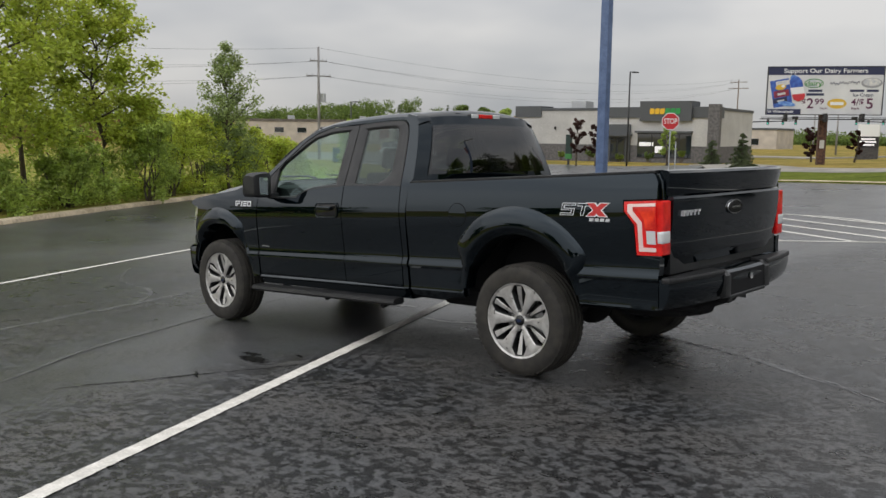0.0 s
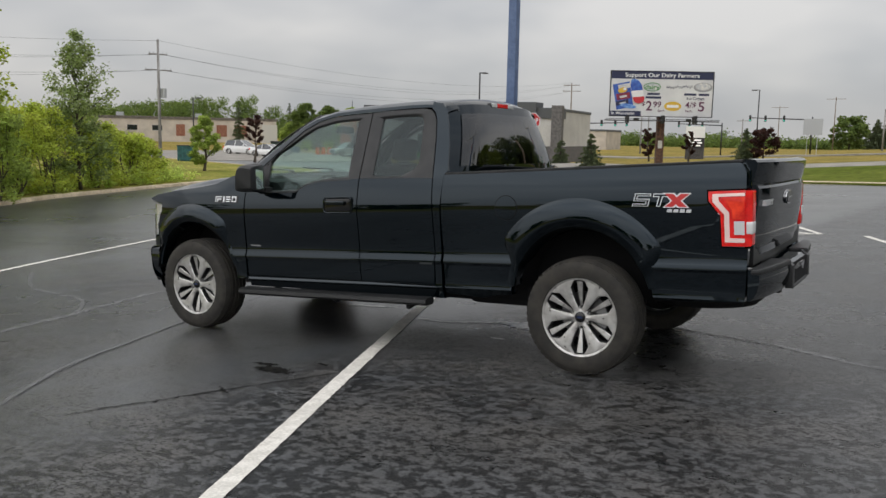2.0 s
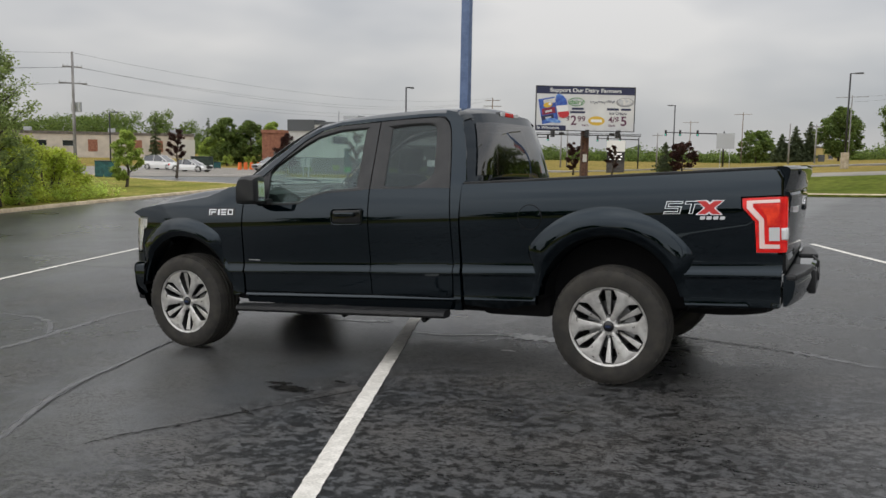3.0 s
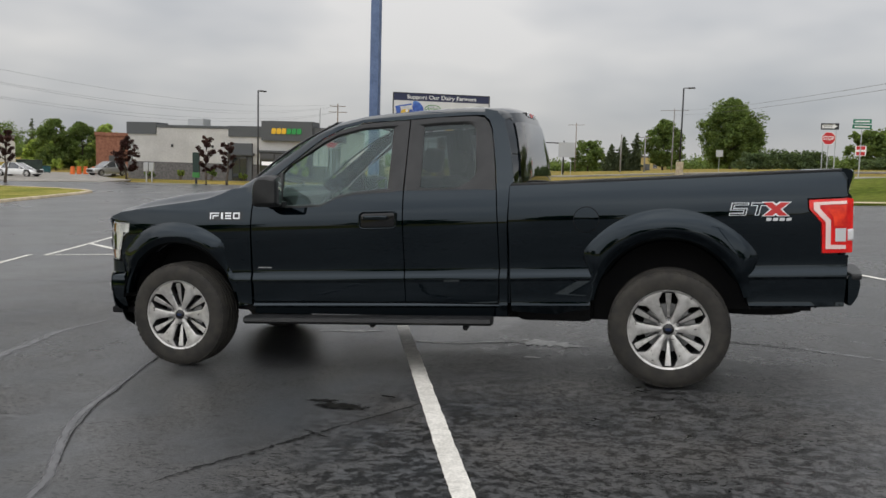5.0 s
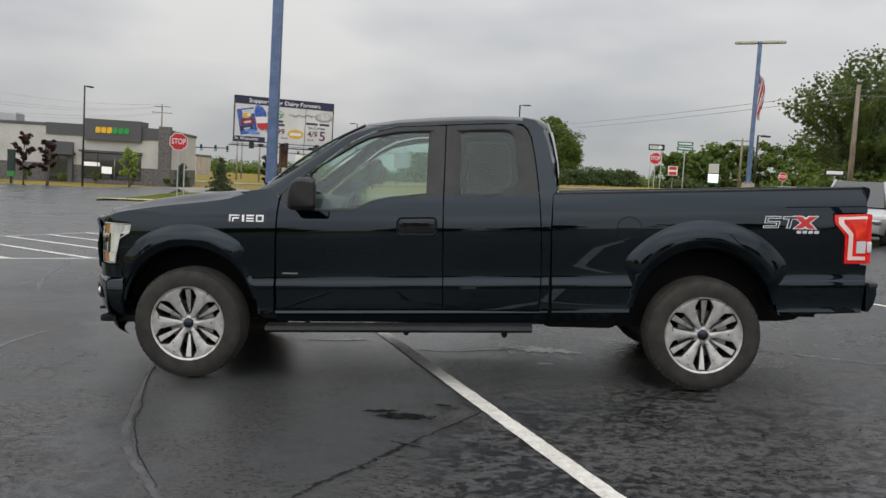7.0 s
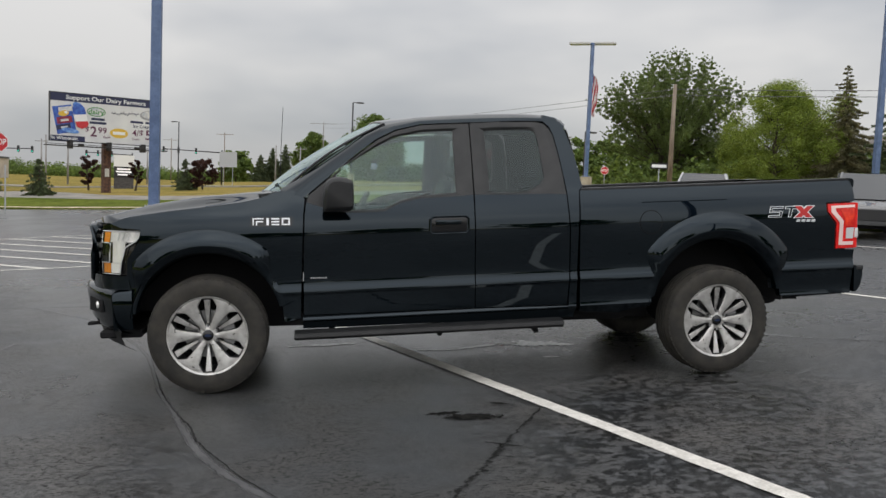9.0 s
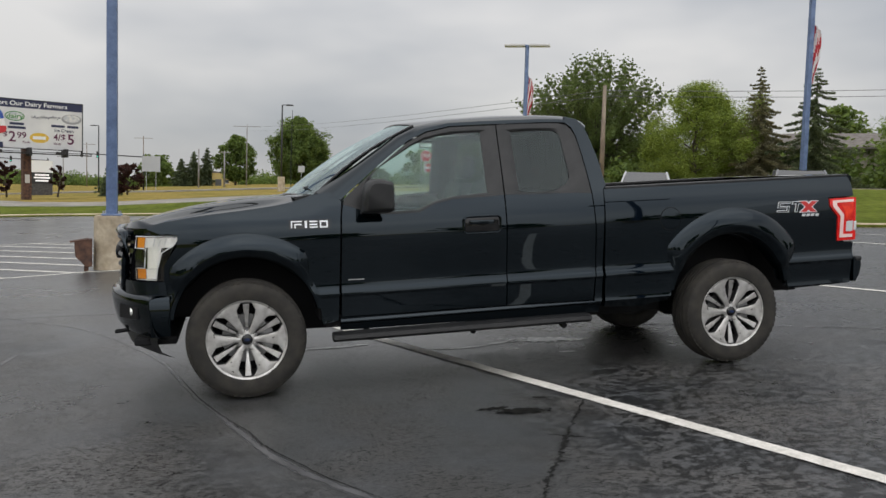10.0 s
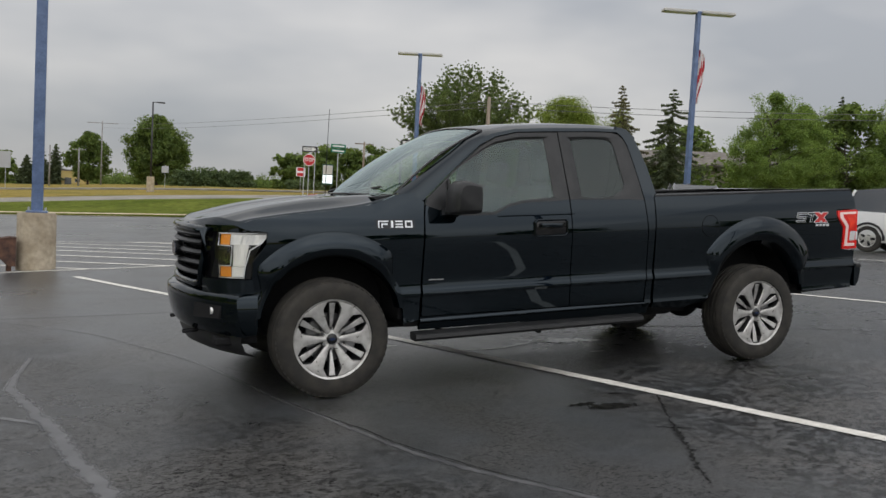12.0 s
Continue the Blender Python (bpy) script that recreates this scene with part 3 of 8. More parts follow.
ALLOY_GREY = material("painted_grey_alloy", (0.05, 0.05, 0.052), 0.45, 0.5)
STEEL = material("brake_steel", (0.3, 0.3, 0.3), 0.4, 1.0)
CHROME = material("chrome", (0.75, 0.75, 0.76), 0.12, 1.0)
BADGE_WHITE = material("silver_badge", (0.72, 0.73, 0.75), 0.3, 0.4)
BADGE_RED = material("red_decal", (0.5, 0.02, 0.02), 0.35)
BADGE_BLUE = material("blue_enamel", (0.012, 0.022, 0.06), 0.2)
RED_LENS = varied(material("red_lamp_lens", (0.7, 0.012, 0.012), 0.15), (0.55, 0.008, 0.008), (0.82, 0.02, 0.016), 14.0)
LAMP_CHROME = varied(material("lamp_reflector", (0.7, 0.7, 0.68), 0.3, 0.35), (0.5, 0.5, 0.49), (0.92, 0.91, 0.88), 9.0, bump=0.35, bump_scale=16, distance=0.02, stretch=(1, 1, 0.35))
CLEAR_LENS = material("clear_lamp_lens", (0.70, 0.71, 0.71), 0.1, 0.15)
PINK_LENS = material("pale_lamp_bar", (0.88, 0.66, 0.62), 0.2)
ORANGE_LENS = varied(material("bright_red_lamp_cell", (0.85, 0.05, 0.02), 0.15), (0.60, 0.012, 0.010), (0.92, 0.06, 0.02), 16.0)
AMBER = material("amber_reflector", (0.75, 0.27, 0.03), 0.2)
CLOTH = varied(material("grey_seat_cloth", (0.05, 0.052, 0.056), 0.95), (0.035, 0.037, 0.04), (0.065, 0.066, 0.07), 40.0)
CABIN = material("cabin_plastic", (0.03, 0.031, 0.033), 0.7)


def glass(name, tint, base=0.05, rough=0.0, sheen=(1, 1, 1)):
    """A pane: clear or tinted, with a gloss that grows towards grazing angles."""
    m = bpy.data.materials.new(name)
    m.use_nodes = True
    n, l = m.node_tree.nodes, m.node_tree.links
    n.clear()
    out = n.new("ShaderNodeOutputMaterial")
    mix = n.new("ShaderNodeMixShader")
    lw = n.new("ShaderNodeLayerWeight")
    lw.inputs["Blend"].default_value = 0.5
    pw = n.new("ShaderNodeMath")
    pw.operation = "POWER"
    pw.inputs[1].default_value = 4.0
    ma = n.new("ShaderNodeMath")
    ma.operation = "MULTIPLY_ADD"
    ma.inputs[1].default_value, ma.inputs[2].default_value = 0.9, base
    tr = n.new("ShaderNodeBsdfTransparent")
    tr.inputs["Color"].default_value = (*tint, 1)
    gl = n.new("ShaderNodeBsdfGlossy")
    gl.inputs["Roughness"].default_value = rough
    gl.inputs["Color"].default_value = (*sheen, 1)
    l.new(lw.outputs["Facing"], pw.inputs[0])
    l.new(pw.outputs["Value"], ma.inputs[0])
    l.new(ma.outputs["Value"], mix.inputs["Fac"])
    l.new(tr.outputs["BSDF"], mix.inputs[1])
    l.new(gl.outputs["BSDF"], mix.inputs[2])
    l.new(mix.outputs["Shader"], out.inputs["Surface"])
    return m


GLASS_CLEAR = glass("clear_car_glass", (0.66, 0.80, 0.75), 0.06, 0.0, (0.86, 1.0, 1.0))
GLASS_LAMP = glass("headlamp_cover_glass", (0.97, 0.97, 0.96), 0.05)
GLASS_TINT = glass("tinted_car_glass", (0.21, 0.225, 0.235), 0.04, 0.0, (0.88, 1.0, 1.0))
GLASS_REAR = glass("dark_rear_glass", (0.06, 0.063, 0.066), 0.085)

SIDE = ((0.30, 0.88), (0.44, 0.925), (0.50, 0.945), (0.513, 0.968), (0.519, 0.968), (0.534, 0.957), (0.55, 0.962), (0.69, 0.974), (0.706, 0.985), (0.722, 0.985), (0.760, 0.972), (0.80, 0.972), (0.98, 0.989), (1.05, 0.9955), (1.09, 0.997), (1.12, 0.9965), (1.15, 0.9940), (1.18, 0.990), (1.21, 0.9845), (1.26, 0.9735), (1.30, 0.9635), (1.345, 0.951), (1.86, 0.745), (1.96, 0.70))
BED_TOP = ((1.10, 0.998), (1.13, 0.9968), (1.16, 0.9945), (1.20, 0.990), (1.24, 0.983), (1.28, 0.974), (1.32, 0.963), (1.36, 0.951), (1.42, 0.930), (1.50, 0.90))


def table(rows, z):
    for (a, u), (b, v) in zip(rows, rows[1:]):
        if z <= b:
            return u + (v - u) * max(0.0, (z - a)) / (b - a)
    return rows[-1][1]


def side_y(x, z):
    """Half width of the body side at length x and height z."""
    zz = z - 0.024 * x
    y = table(SIDE, zz)
    if x < -1.2:
        y = min(y, 1.0)
        k = smoothstep(-1.5, -2.75, x)
        y -= 0.115 * k * k
        y -= 0.02 * smoothstep(1.2, 1.33, z) * smoothstep(-1.2, -1.7, x)
    return y


def bed_y(x, z):
    return table(tuple(r for r in SIDE if r[0] < 1.1) + BED_TOP, z - 0.024 * x)


def panel(name, outline, parent, mat, s, xs=(), zs=(), depth=0.03, inset=0.0, label="", y_of=side_y, smooth=25):
    """A body panel: an outline in length and height laid on the body side, with its edges turned in."""
    bm = bmesh.new()
    bm.faces.new([bm.verts.new((x, 0, z)) for x, z in outline])
    for axis, cuts in (("x", xs), ("z", zs)):
        for c in cuts:
            co = (c, 0, 0) if axis == "x" else (0, 0, c)
            no = (1, 0, 0) if axis == "x" else (-0.024, 0, 1)
            bmesh.ops.bisect_plane(bm, geom=list(bm.verts) + list(bm.edges) + list(bm.faces), plane_co=co, plane_no=no)
    for v in bm.verts:
        v.co.y = s * (y_of(v.co.x, v.co.z) - inset)
    if depth:
        rim = [e for e in bm.edges if e.is_boundary]
        made = bmesh.ops.extrude_edge_only(bm, edges=rim)["geom"]
        for v in made:
            if isinstance(v, bmesh.types.BMVert):
                v.co.y -= s * depth
    return part(name, bm, mat, parent, label, smooth=smooth)


def ring(name, outer, inner, parent, mat, s, depth=0.03, label="", inset=0.0):
    """A window frame between two outlines of as many points."""
    bm = bmesh.new()
    rows = []
    for k in range(4):
        f = k / 3
        row = []
        for (a, b), (c, d) in zip(outer, inner):
            x, z = a + (c - a) * f, b + (d - b) * f
            row.append(bm.verts.new((x, s * (side_y(x, z) - inset - (0.012 if k == 3 else 0.0)), z)))
        rows.append(row)
    n = len(outer)
    for u, v in zip(rows, rows[1:]):
        for i in range(n):
            bm.faces.new((u[i], u[(i + 1) % n], v[(i + 1) % n], v[i]))
    rim = [e for e in bm.edges if e.is_boundary]
    for v in bmesh.ops.extrude_edge_only(bm, edges=rim)["geom"]:
        if isinstance(v, bmesh.types.BMVert):
            v.co.y -= s * depth
    return part(name, bm, mat, parent, label, smooth=30)


def lathe(profile, n=48, centre=(0, 0, 0)):
    """A profile of (radius, y) turned about the y axis."""
    bm = bmesh.new()
    rows = []
    for r, y in profile:
        rows.append([bm.verts.new((centre[0] + r * math.cos(2 * math.pi * i / n), centre[1] + y, centre[2] + r * math.sin(2 * math.pi * i / n))) for i in range(n)])
    for u, v in zip(rows, rows[1:]):
        for i in range(n):
            bm.faces.new((u[i], u[(i + 1) % n], v[(i + 1) % n], v[i]))
    return bm


def arc(xc, zc, a, b, start, stop, n):
    return [(xc + a * math.cos(radians(start + (stop - start) * i / n)), zc + b * math.sin(radians(start + (stop - start) * i / n))) for i in range(n + 1)]


def grid_part(name, f, us, vs, mat, parent, label="", smooth=True, thick=0.0):
    bm = bmesh.new()
    rows = [[bm.verts.new(f(u, v)) for u in us] for v in vs]
    for a, b in zip(rows, rows[1:]):
        for i in range(len(us) - 1):
            bm.faces.new((a[i], a[i + 1], b[i + 1], b[i]))
    if thick:
        rim = [e for e in bm.edges if e.is_boundary]
        for v in bmesh.ops.extrude_edge_only(bm, edges=rim)["geom"]:
            if isinstance(v, bmesh.types.BMVert):
                v.co.z -= thick
    return part(name, bm, mat, parent, label, smooth=smooth)


def wheel(parent, x, s):
    """A tyre on a six-spoke alloy rim; s: the side on which its face lies."""
    hub = new("wheel")
    hub.parent = parent
    hub.matrix_basis = pose(x, s * 0.862, 0.403) @ Matrix.Diagonal((1, s, 1, 1))
    tread = [(0.268, 0.118), (0.275, 0.132), (0.30, 0.137), (0.345, 0.138), (0.372, 0.130), (0.388, 0.116), (0.397, 0.098)]
    for y in (0.062, 0.02, -0.02, -0.062):
        tread += [(0.402, y + 0.012), (0.393, y + 0.009), (0.393, y - 0.005), (0.403, y - 0.008)]
    tread += [(0.397, -0.098), (0.388, -0.116), (0.345, -0.138), (0.30, -0.137), (0.268, -0.118)]
    part("tyre", lathe(tread, 64), RUBBER, hub, "dusty black road tyre", smooth=40)
    blocks = bmesh.new()
    for i in range(56):
        a = 2 * math.pi * i / 56
        for side, w in ((0.108, 0.030), (-0.108, 0.030)):
            lug = bmesh.ops.create_cube(blocks, size=1.0)["verts"]
            for v in lug:
                p = Vector((v.co.x * 0.012 + 0.3835, v.co.y * w + side, v.co.z * 0.026))
                v.co = Matrix.Rotation(-a, 3, "Y") @ p
    tagged(part("tread_pattern", blocks, RUBBER, hub), kind="stuff")
    part("rim", lathe([(0.272, 0.112), (0.274, 0.122), (0.268, 0.126), (0.258, 0.122), (0.254, 0.112)], 64), ALLOY, hub, "silver alloy rim with six broad spokes", smooth=40)
    part("rim_barrel", lathe([(0.254, 0.112), (0.244, 0.085), (0.234, 0.0), (0.238, -0.10), (0.27, -0.118)], 48), ALLOY_GREY, hub, smooth=40)
    part("brake_disc", lathe([(0.0, 0.020), (0.165, 0.020), (0.168, 0.0), (0.165, -0.012), (0.0, -0.012)], 40), STEEL, hub, smooth=40)
    part("wheel_back", lathe([(0.0, -0.03), (0.233, -0.03)], 40), DARK, hub)
    caliper = bmesh.new()
    add_prism(caliper, arc(0, 0, 0.18, 0.18, -35, 35, 8) + arc(0, 0, 0.11, 0.11, 35, -35, 8), "y", -0.01, 0.055, 0.004, 1)
    part("brake_caliper", caliper, STEEL, hub)
    for k in range(6):
        a = radians(60 * k)
        turn = Matrix.Rotation(-a, 3, "Y")
        bm = bmesh.new()
        rows = []
        for r, w, y in ((0.045, 0.019, 0.098), (0.085, 0.022, 0.103), (0.140, 0.031, 0.109), (0.190, 0.042, 0.113), (0.206, 0.048, 0.115), (0.226, 0.078, 0.116), (0.242, 0.108, 0.116), (0.254, 0.140, 0.115), (0.262, 0.150, 0.114)):
            rows.append([bm.verts.new(turn @ Vector((r, yy, ww))) for ww, yy in ((-w, y - 0.055), (-w, y - 0.007), (-w + 0.006, y), (0, y + 0.004), (w - 0.006, y), (w, y - 0.007), (w, y - 0.055))])
        for u, v in zip(rows, rows[1:]):
            for i in range(6):
                bm.faces.new((u[i], u[i + 1], v[i + 1], v[i])).material_index = 1 if i in (0, 5) else 0
        part("spoke", bm, [ALLOY, ALLOY_GREY], hub, smooth=25)
        a = radians(60 * k + 30)
        turn = Matrix.Rotation(-a, 3, "Y")
        bm = bmesh.new()
        rows = []
        for r, w, y in ((0.080, 0.009, 0.070), (0.12, 0.012, 0.082), (0.19, 0.018, 0.097), (0.246, 0.022, 0.106)):
            rows.append([bm.verts.new(turn @ Vector((r, yy, ww))) for ww, yy in ((-w, y - 0.045), (-w, y - 0.004), (-w + 0.004, y), (w - 0.004, y), (w, y - 0.004), (w, y - 0.045))])
        for u, v in zip(rows, rows[1:]):
            for i in range(5):
                bm.faces.new((u[i], u[i + 1], v[i + 1], v[i])).material_index = 1 if i in (0, 4) else 0
        part("spoke_rib", bm, [ALLOY, ALLOY_GREY], hub, smooth=25)
        nut = bmesh.new()
        p = turn @ Vector((0.0675, 0, 0))
        add_cyl(nut, (p.x, 0.06, p.z), (p.x, 0.106, p.z), 0.012, 0.009, 8)
        part("lug_nut", nut, STEEL, hub, smooth=30)
    part("hub", lathe([(0.0, 0.096), (0.05, 0.096), (0.066, 0.088), (0.078, 0.05)], 32), ALLOY, hub, smooth=30)
    cap = part("centre_cap", lathe([(0.0, 0.108), (0.030, 0.107), (0.036, 0.102), (0.038, 0.094)], 32), GLOSS_BLACK, hub, smooth=40)
    oval = bmesh.new()
    add_prism(oval, arc(0, 0, 0.022, 0.010, 0, 345, 23), "y", 0.106, 0.110)
    part("emblem", oval, BADGE_BLUE, cap)
    return hub


STAND = Matrix.Translation((0.0, 0.0, 0.0195)) @ Vector((0.045, -0.006, 1.0)).rotation_difference(Vector((0.0, 0.0, 1.0))).to_matrix().to_4x4()
truck = empty("pickup_truck", STAND, "black extended cab pickup truck with silver wheels on wet asphalt", "truck")
ARCH_F = (-1.832, 0.49, 0.485, 0.478)
ARCH_R = (1.835, 0.50, 0.495, 0.520)
ZS = (0.52, 0.55, 0.60, 0.66, 0.69, 0.706, 0.722, 0.741, 0.760, 0.80, 0.85, 0.92, 0.98, 1.05, 1.09, 1.12, 1.15, 1.18, 1.21, 1.235, 1.26, 1.28, 1.30, 1.32, 1.34)

for s in (-1, 1):
    # front wing
    a = ARCH_F
    outline = [(-1.215, 0.50), (-1.205, 0.80), (-1.188, 1.216), (-1.176, 1.324), (-1.25, 1.385), (-1.37, 1.372), (-1.46, 1.335), (-1.573, 1.300), (-1.70, 1.281), (-1.835, 1.265), (-2.10, 1.237), (-2.36, 1.200), (-2.46, 1.165), (-2.39, 1.135), (-2.262, 1.125), (-2.272, 1.045), (-2.355, 0.925), (-2.362, 0.815), (-2.335, 0.70), (-2.335, 0.56)]
    outline += [p for p in arc(a[0], a[1], a[2] + 0.02, a[3] + 0.02, 172, 2, 24)] + [(-1.325, 0.48)]
    panel("front_wing", outline, truck, PAINT_BLACK, s, spread(-2.45, -1.25, 24), ZS)
    # doors
    door_f = [(-1.192, 0.525), (-0.60, 0.534), (0.004, 0.543), (0.002, 0.95), (-0.002, 1.346), (-0.122, 1.346), (-0.385, 1.330), (-0.506, 1.303), (-0.627, 1.244), (-0.75, 1.236), (-0.911, 1.234), (-0.985, 1.245), (-1.165, 1.30), (-1.177, 1.216), (-1.190, 0.80)]
    front_door = panel("front_door", door_f, truck, PAINT_BLACK, s, spread(-1.15, -0.05, 14), ZS)
    # sash of the front door, wide above and behind the pane
    k = 1.03
    outer = [(-1.165, 1.30), (-1.150, 1.345), (-1.062, 1.418), (-0.905, 1.548), (-0.780, 1.645), (-0.665, 1.732), (-0.527, 1.800), (-0.347, 1.842), (-0.12, 1.853), (0.001, 1.856), (0.001, 1.60), (-0.002, 1.346), (-0.10, 1.336), (-0.38, 1.322), (-0.52, 1.292), (-0.63, 1.236), (-0.80, 1.228), (-0.95, 1.230)]
    inner = [(-0.975, 1.262), (-0.978, 1.40), (-0.972, 1.47), (-0.905, 1.548), (-0.770, 1.628), (-0.655, 1.700), (-0.552, 1.752), (-0.350, 1.795), (-0.20, 1.803), (-0.120, 1.805), (-0.121, 1.60), (-0.122, 1.362), (-0.20, 1.357), (-0.385, 1.340), (-0.506, 1.313), (-0.627, 1.256), (-0.80, 1.248), (-0.95, 1.246)]
    ring("window_frame", outer, inner, front_door, TRIM, s, label="matt black window surround", inset=-0.001)
    pane = panel("window", inner, front_door, GLASS_CLEAR, s, spread(-0.9, -0.2, 5), spread(1.3, 1.75, 5), depth=0.0, inset=0.016, label="clear side window", smooth=True)
    pane.visible_shadow = False
    # quarter light bar in front of the pane
    bm = bmesh.new()
    add_tube(bm, [(-0.955, s * (side_y(-0.955, 1.26) - 0.006), 1.25), (-0.965, s * (side_y(-0.965, 1.48) - 0.006), 1.48)], 0.014, 6)
    part("window_divider", bm, TRIM, front_door)
    door_r = [(0.012, 0.543), (0.35, 0.546), (0.684, 0.549), (0.697, 0.80), (0.690, 1.10), (0.676, 1.345), (0.53, 1.351), (0.400, 1.351), (0.122, 1.346), (0.008, 1.346), (0.010, 0.95)]
    rear_door = panel("rear_door", door_r, truck, PAINT_BLACK, s, spread(0.1, 0.6, 7), ZS)
    outer = [(0.009, 1.346), (0.009, 1.60), (0.010, 1.858), (0.20, 1.868), (0.40, 1.872), (0.495, 1.872), (0.556, 1.860), (0.592, 1.825), (0.617, 1.775), (0.640, 1.655), (0.660, 1.50), (0.676, 1.345), (0.55, 1.349), (0.40, 1.348), (0.25, 1.346), (0.12, 1.346)]
    inner = [(0.120, 1.37), (0.118, 1.60), (0.113, 1.806), (0.20, 1.814), (0.33, 1.818), (0.42, 1.818), (0.468, 1.811), (0.492, 1.790), (0.502, 1.752), (0.512, 1.65), (0.524, 1.50), (0.527, 1.462), (0.492, 1.415), (0.395, 1.368), (0.25, 1.362), (0.15, 1.361)]
    ring("window_frame", outer, inner, rear_door, TRIM, s, inset=-0.001)
    pane = panel("window", inner, rear_door, GLASS_TINT, s, spread(0.2, 0.45, 3), spread(1.45, 1.75, 4), depth=0.0, inset=0.016, label="dark tinted rear side window", smooth=True)
    pane.visible_shadow = False
    panel("door_pillar", [(-0.035, 1.29), (0.045, 1.29), (0.045, 1.865), (-0.035, 1.862)], truck, DARK, s, (), (1.4, 1.6), depth=0.01, inset=0.026)
    # back corner of the cab
    corner = [(0.694, 0.50), (0.752, 0.498), (0.758, 1.10), (0.772, 1.372), (0.800, 1.400), (0.770, 1.60), (0.735, 1.74), (0.700, 1.845), (0.650, 1.905), (0.560, 1.925), (0.555, 1.878), (0.600, 1.838), (0.625, 1.778), (0.648, 1.655), (0.668, 1.50), (0.684, 1.345), (0.699, 1.10), (0.705, 0.80)]
    panel("cab_corner", corner, truck, PAINT_BLACK, s, (0.72,), ZS + tuple(spread(1.4, 1.9, 8)))
    # roof rail over the doors, down the windscreen pillar
    bm = bmesh.new()
    low = [(-1.178, 1.335), (-1.068, 1.428), (-0.91, 1.558), (-0.785, 1.656), (-0.67, 1.742), (-0.53, 1.810), (-0.347, 1.851), (-0.12, 1.862), (0.10, 1.870), (0.35, 1.880), (0.495, 1.881), (0.56, 1.878), (0.62, 1.868), (0.665, 1.848), (0.695, 1.822)]
    high = [(-1.35, 1.385), (-1.19, 1.475), (-1.02, 1.595), (-0.88, 1.692), (-0.755, 1.782), (-0.60, 1.858), (-0.37, 1.904), (-0.12, 1.923), (0.10, 1.934), (0.35, 1.940), (0.50, 1.937), (0.60, 1.930), (0.68, 1.915), (0.72, 1.893), (0.745, 1.865)]
    rows = []
    for f, push in ((0.0, -0.03), (0.0, 0.0), (0.4, 0.006), (0.8, -0.006), (1.0, -0.03)):
        rows.append([bm.verts.new((x0 + (x1 - x0) * f, s * (side_y(x0, z0) + push - 0.085 * f * f), z0 + (z1 - z0) * f)) for (x0, z0), (x1, z1) in zip(low, high)])
    for u, v in zip(rows, rows[1:]):
        for i in range(len(u) - 1):
            bm.faces.new((u[i], u[i + 1], v[i + 1], v[i]))
    part("roof_rail", bm, PAINT_BLACK, truck, smooth=40)
    # bed side
    a = ARCH_R
    outline = [(0.776, 1.372), (0.770, 1.10), (0.782, 0.494), (1.09, 0.478), (1.19, 0.505)] + arc(a[0], a[1], a[2] + 0.02, a[3] + 0.02, 178, 8, 28) + [(2.375, 0.555), (2.60, 0.566), (2.915, 0.585), (2.925, 0.760), (2.932, 0.915), (2.770, 0.918), (2.762, 1.115), (2.688, 1.200), (2.684, 1.272), (2.918, 1.282), (2.912, 1.38), (2.885, 1.43), (2.84, 1.449), (2.0, 1.415), (1.25, 1.386)]
    panel("bed_side", outline, truck, PAINT_BLACK, s, spread(0.9, 2.85, 30), ZS + (1.36, 1.38, 1.41), depth=0.06, y_of=bed_y)
    # fuel filler on the near side only
    if s < 0:
        panel("fuel_door", arc(1.302, 1.14, 0.083, 0.083, 0, 350, 35), truck, PAINT_BLACK, s, (), ZS, depth=0.004, inset=-0.0025, y_of=bed_y)
        bm = bmesh.new()
        add_tube(bm, [(x, -bed_y(x, z), z) for x, z in arc(1.302, 1.14, 0.0855, 0.0855, 0, 350, 35)], 0.0028, 4, closed=True)
        part("fuel_door_seam", bm, DARK, truck)
    # arch flares
    for a, span, broad, ends in ((ARCH_F, (172, 12), 0.160, ((0.46, 0.66), (0.60, 0.80))), (ARCH_R, (170, 14), 0.198, ((0.42, 0.60), (0.40, 0.58)))):
        bm = bmesh.new()
        n = 40
        cols = []
        for i in range(n + 1):
            t = radians(span[0] + (span[1] - span[0]) * i / n)
            row = []
            low = min(1.0, max(0.0, math.sin(t)))
            full = smoothstep(*ends[0 if math.cos(t) < 0 else 1], math.sin(t))
            wide = broad * (0.30 + 0.70 * full)
            for f, out in ((-0.16, -0.10), (-0.02, 0.014), (0.03, 0.022), (0.20, 0.040), (0.26, 0.046), (0.31, 0.046), (0.55, 0.036), (0.8, 0.020), (0.96, 0.005), (1.0, -0.004), (1.01, -0.03)):
                out = out if out < 0 else out * (0.12 + 0.88 * full)
                x = a[0] + (a[2] + wide * f) * math.cos(t)
                z = a[1] + (a[3] + wide * f) * math.sin(t)
                flat = side_y(x, min(z, 1.150 + 0.024 * x))
                row.append(bm.verts.new((x, s * (max(flat, 0.955 if x > -2.2 else 0.93) + out * (1.0 if out < 0 else 0.95)), z)))
            cols.append(row)
        for u, v in zip(cols, cols[1:]):
            for j in range(len(u) - 1):
                bm.faces.new((u[j], v[j], v[j + 1], u[j + 1]))
        part("arch_flare", bm, PAINT_BLACK, truck, smooth=50)
        # liner
        bm = bmesh.new()
        rows = []
        for y in (0.95, 0.50):
            rows.append([bm.verts.new((x, s * y, z)) for x, z in arc(a[0], a[1], a[2] + 0.03, a[3] + 0.03, 176, 4, 20)])
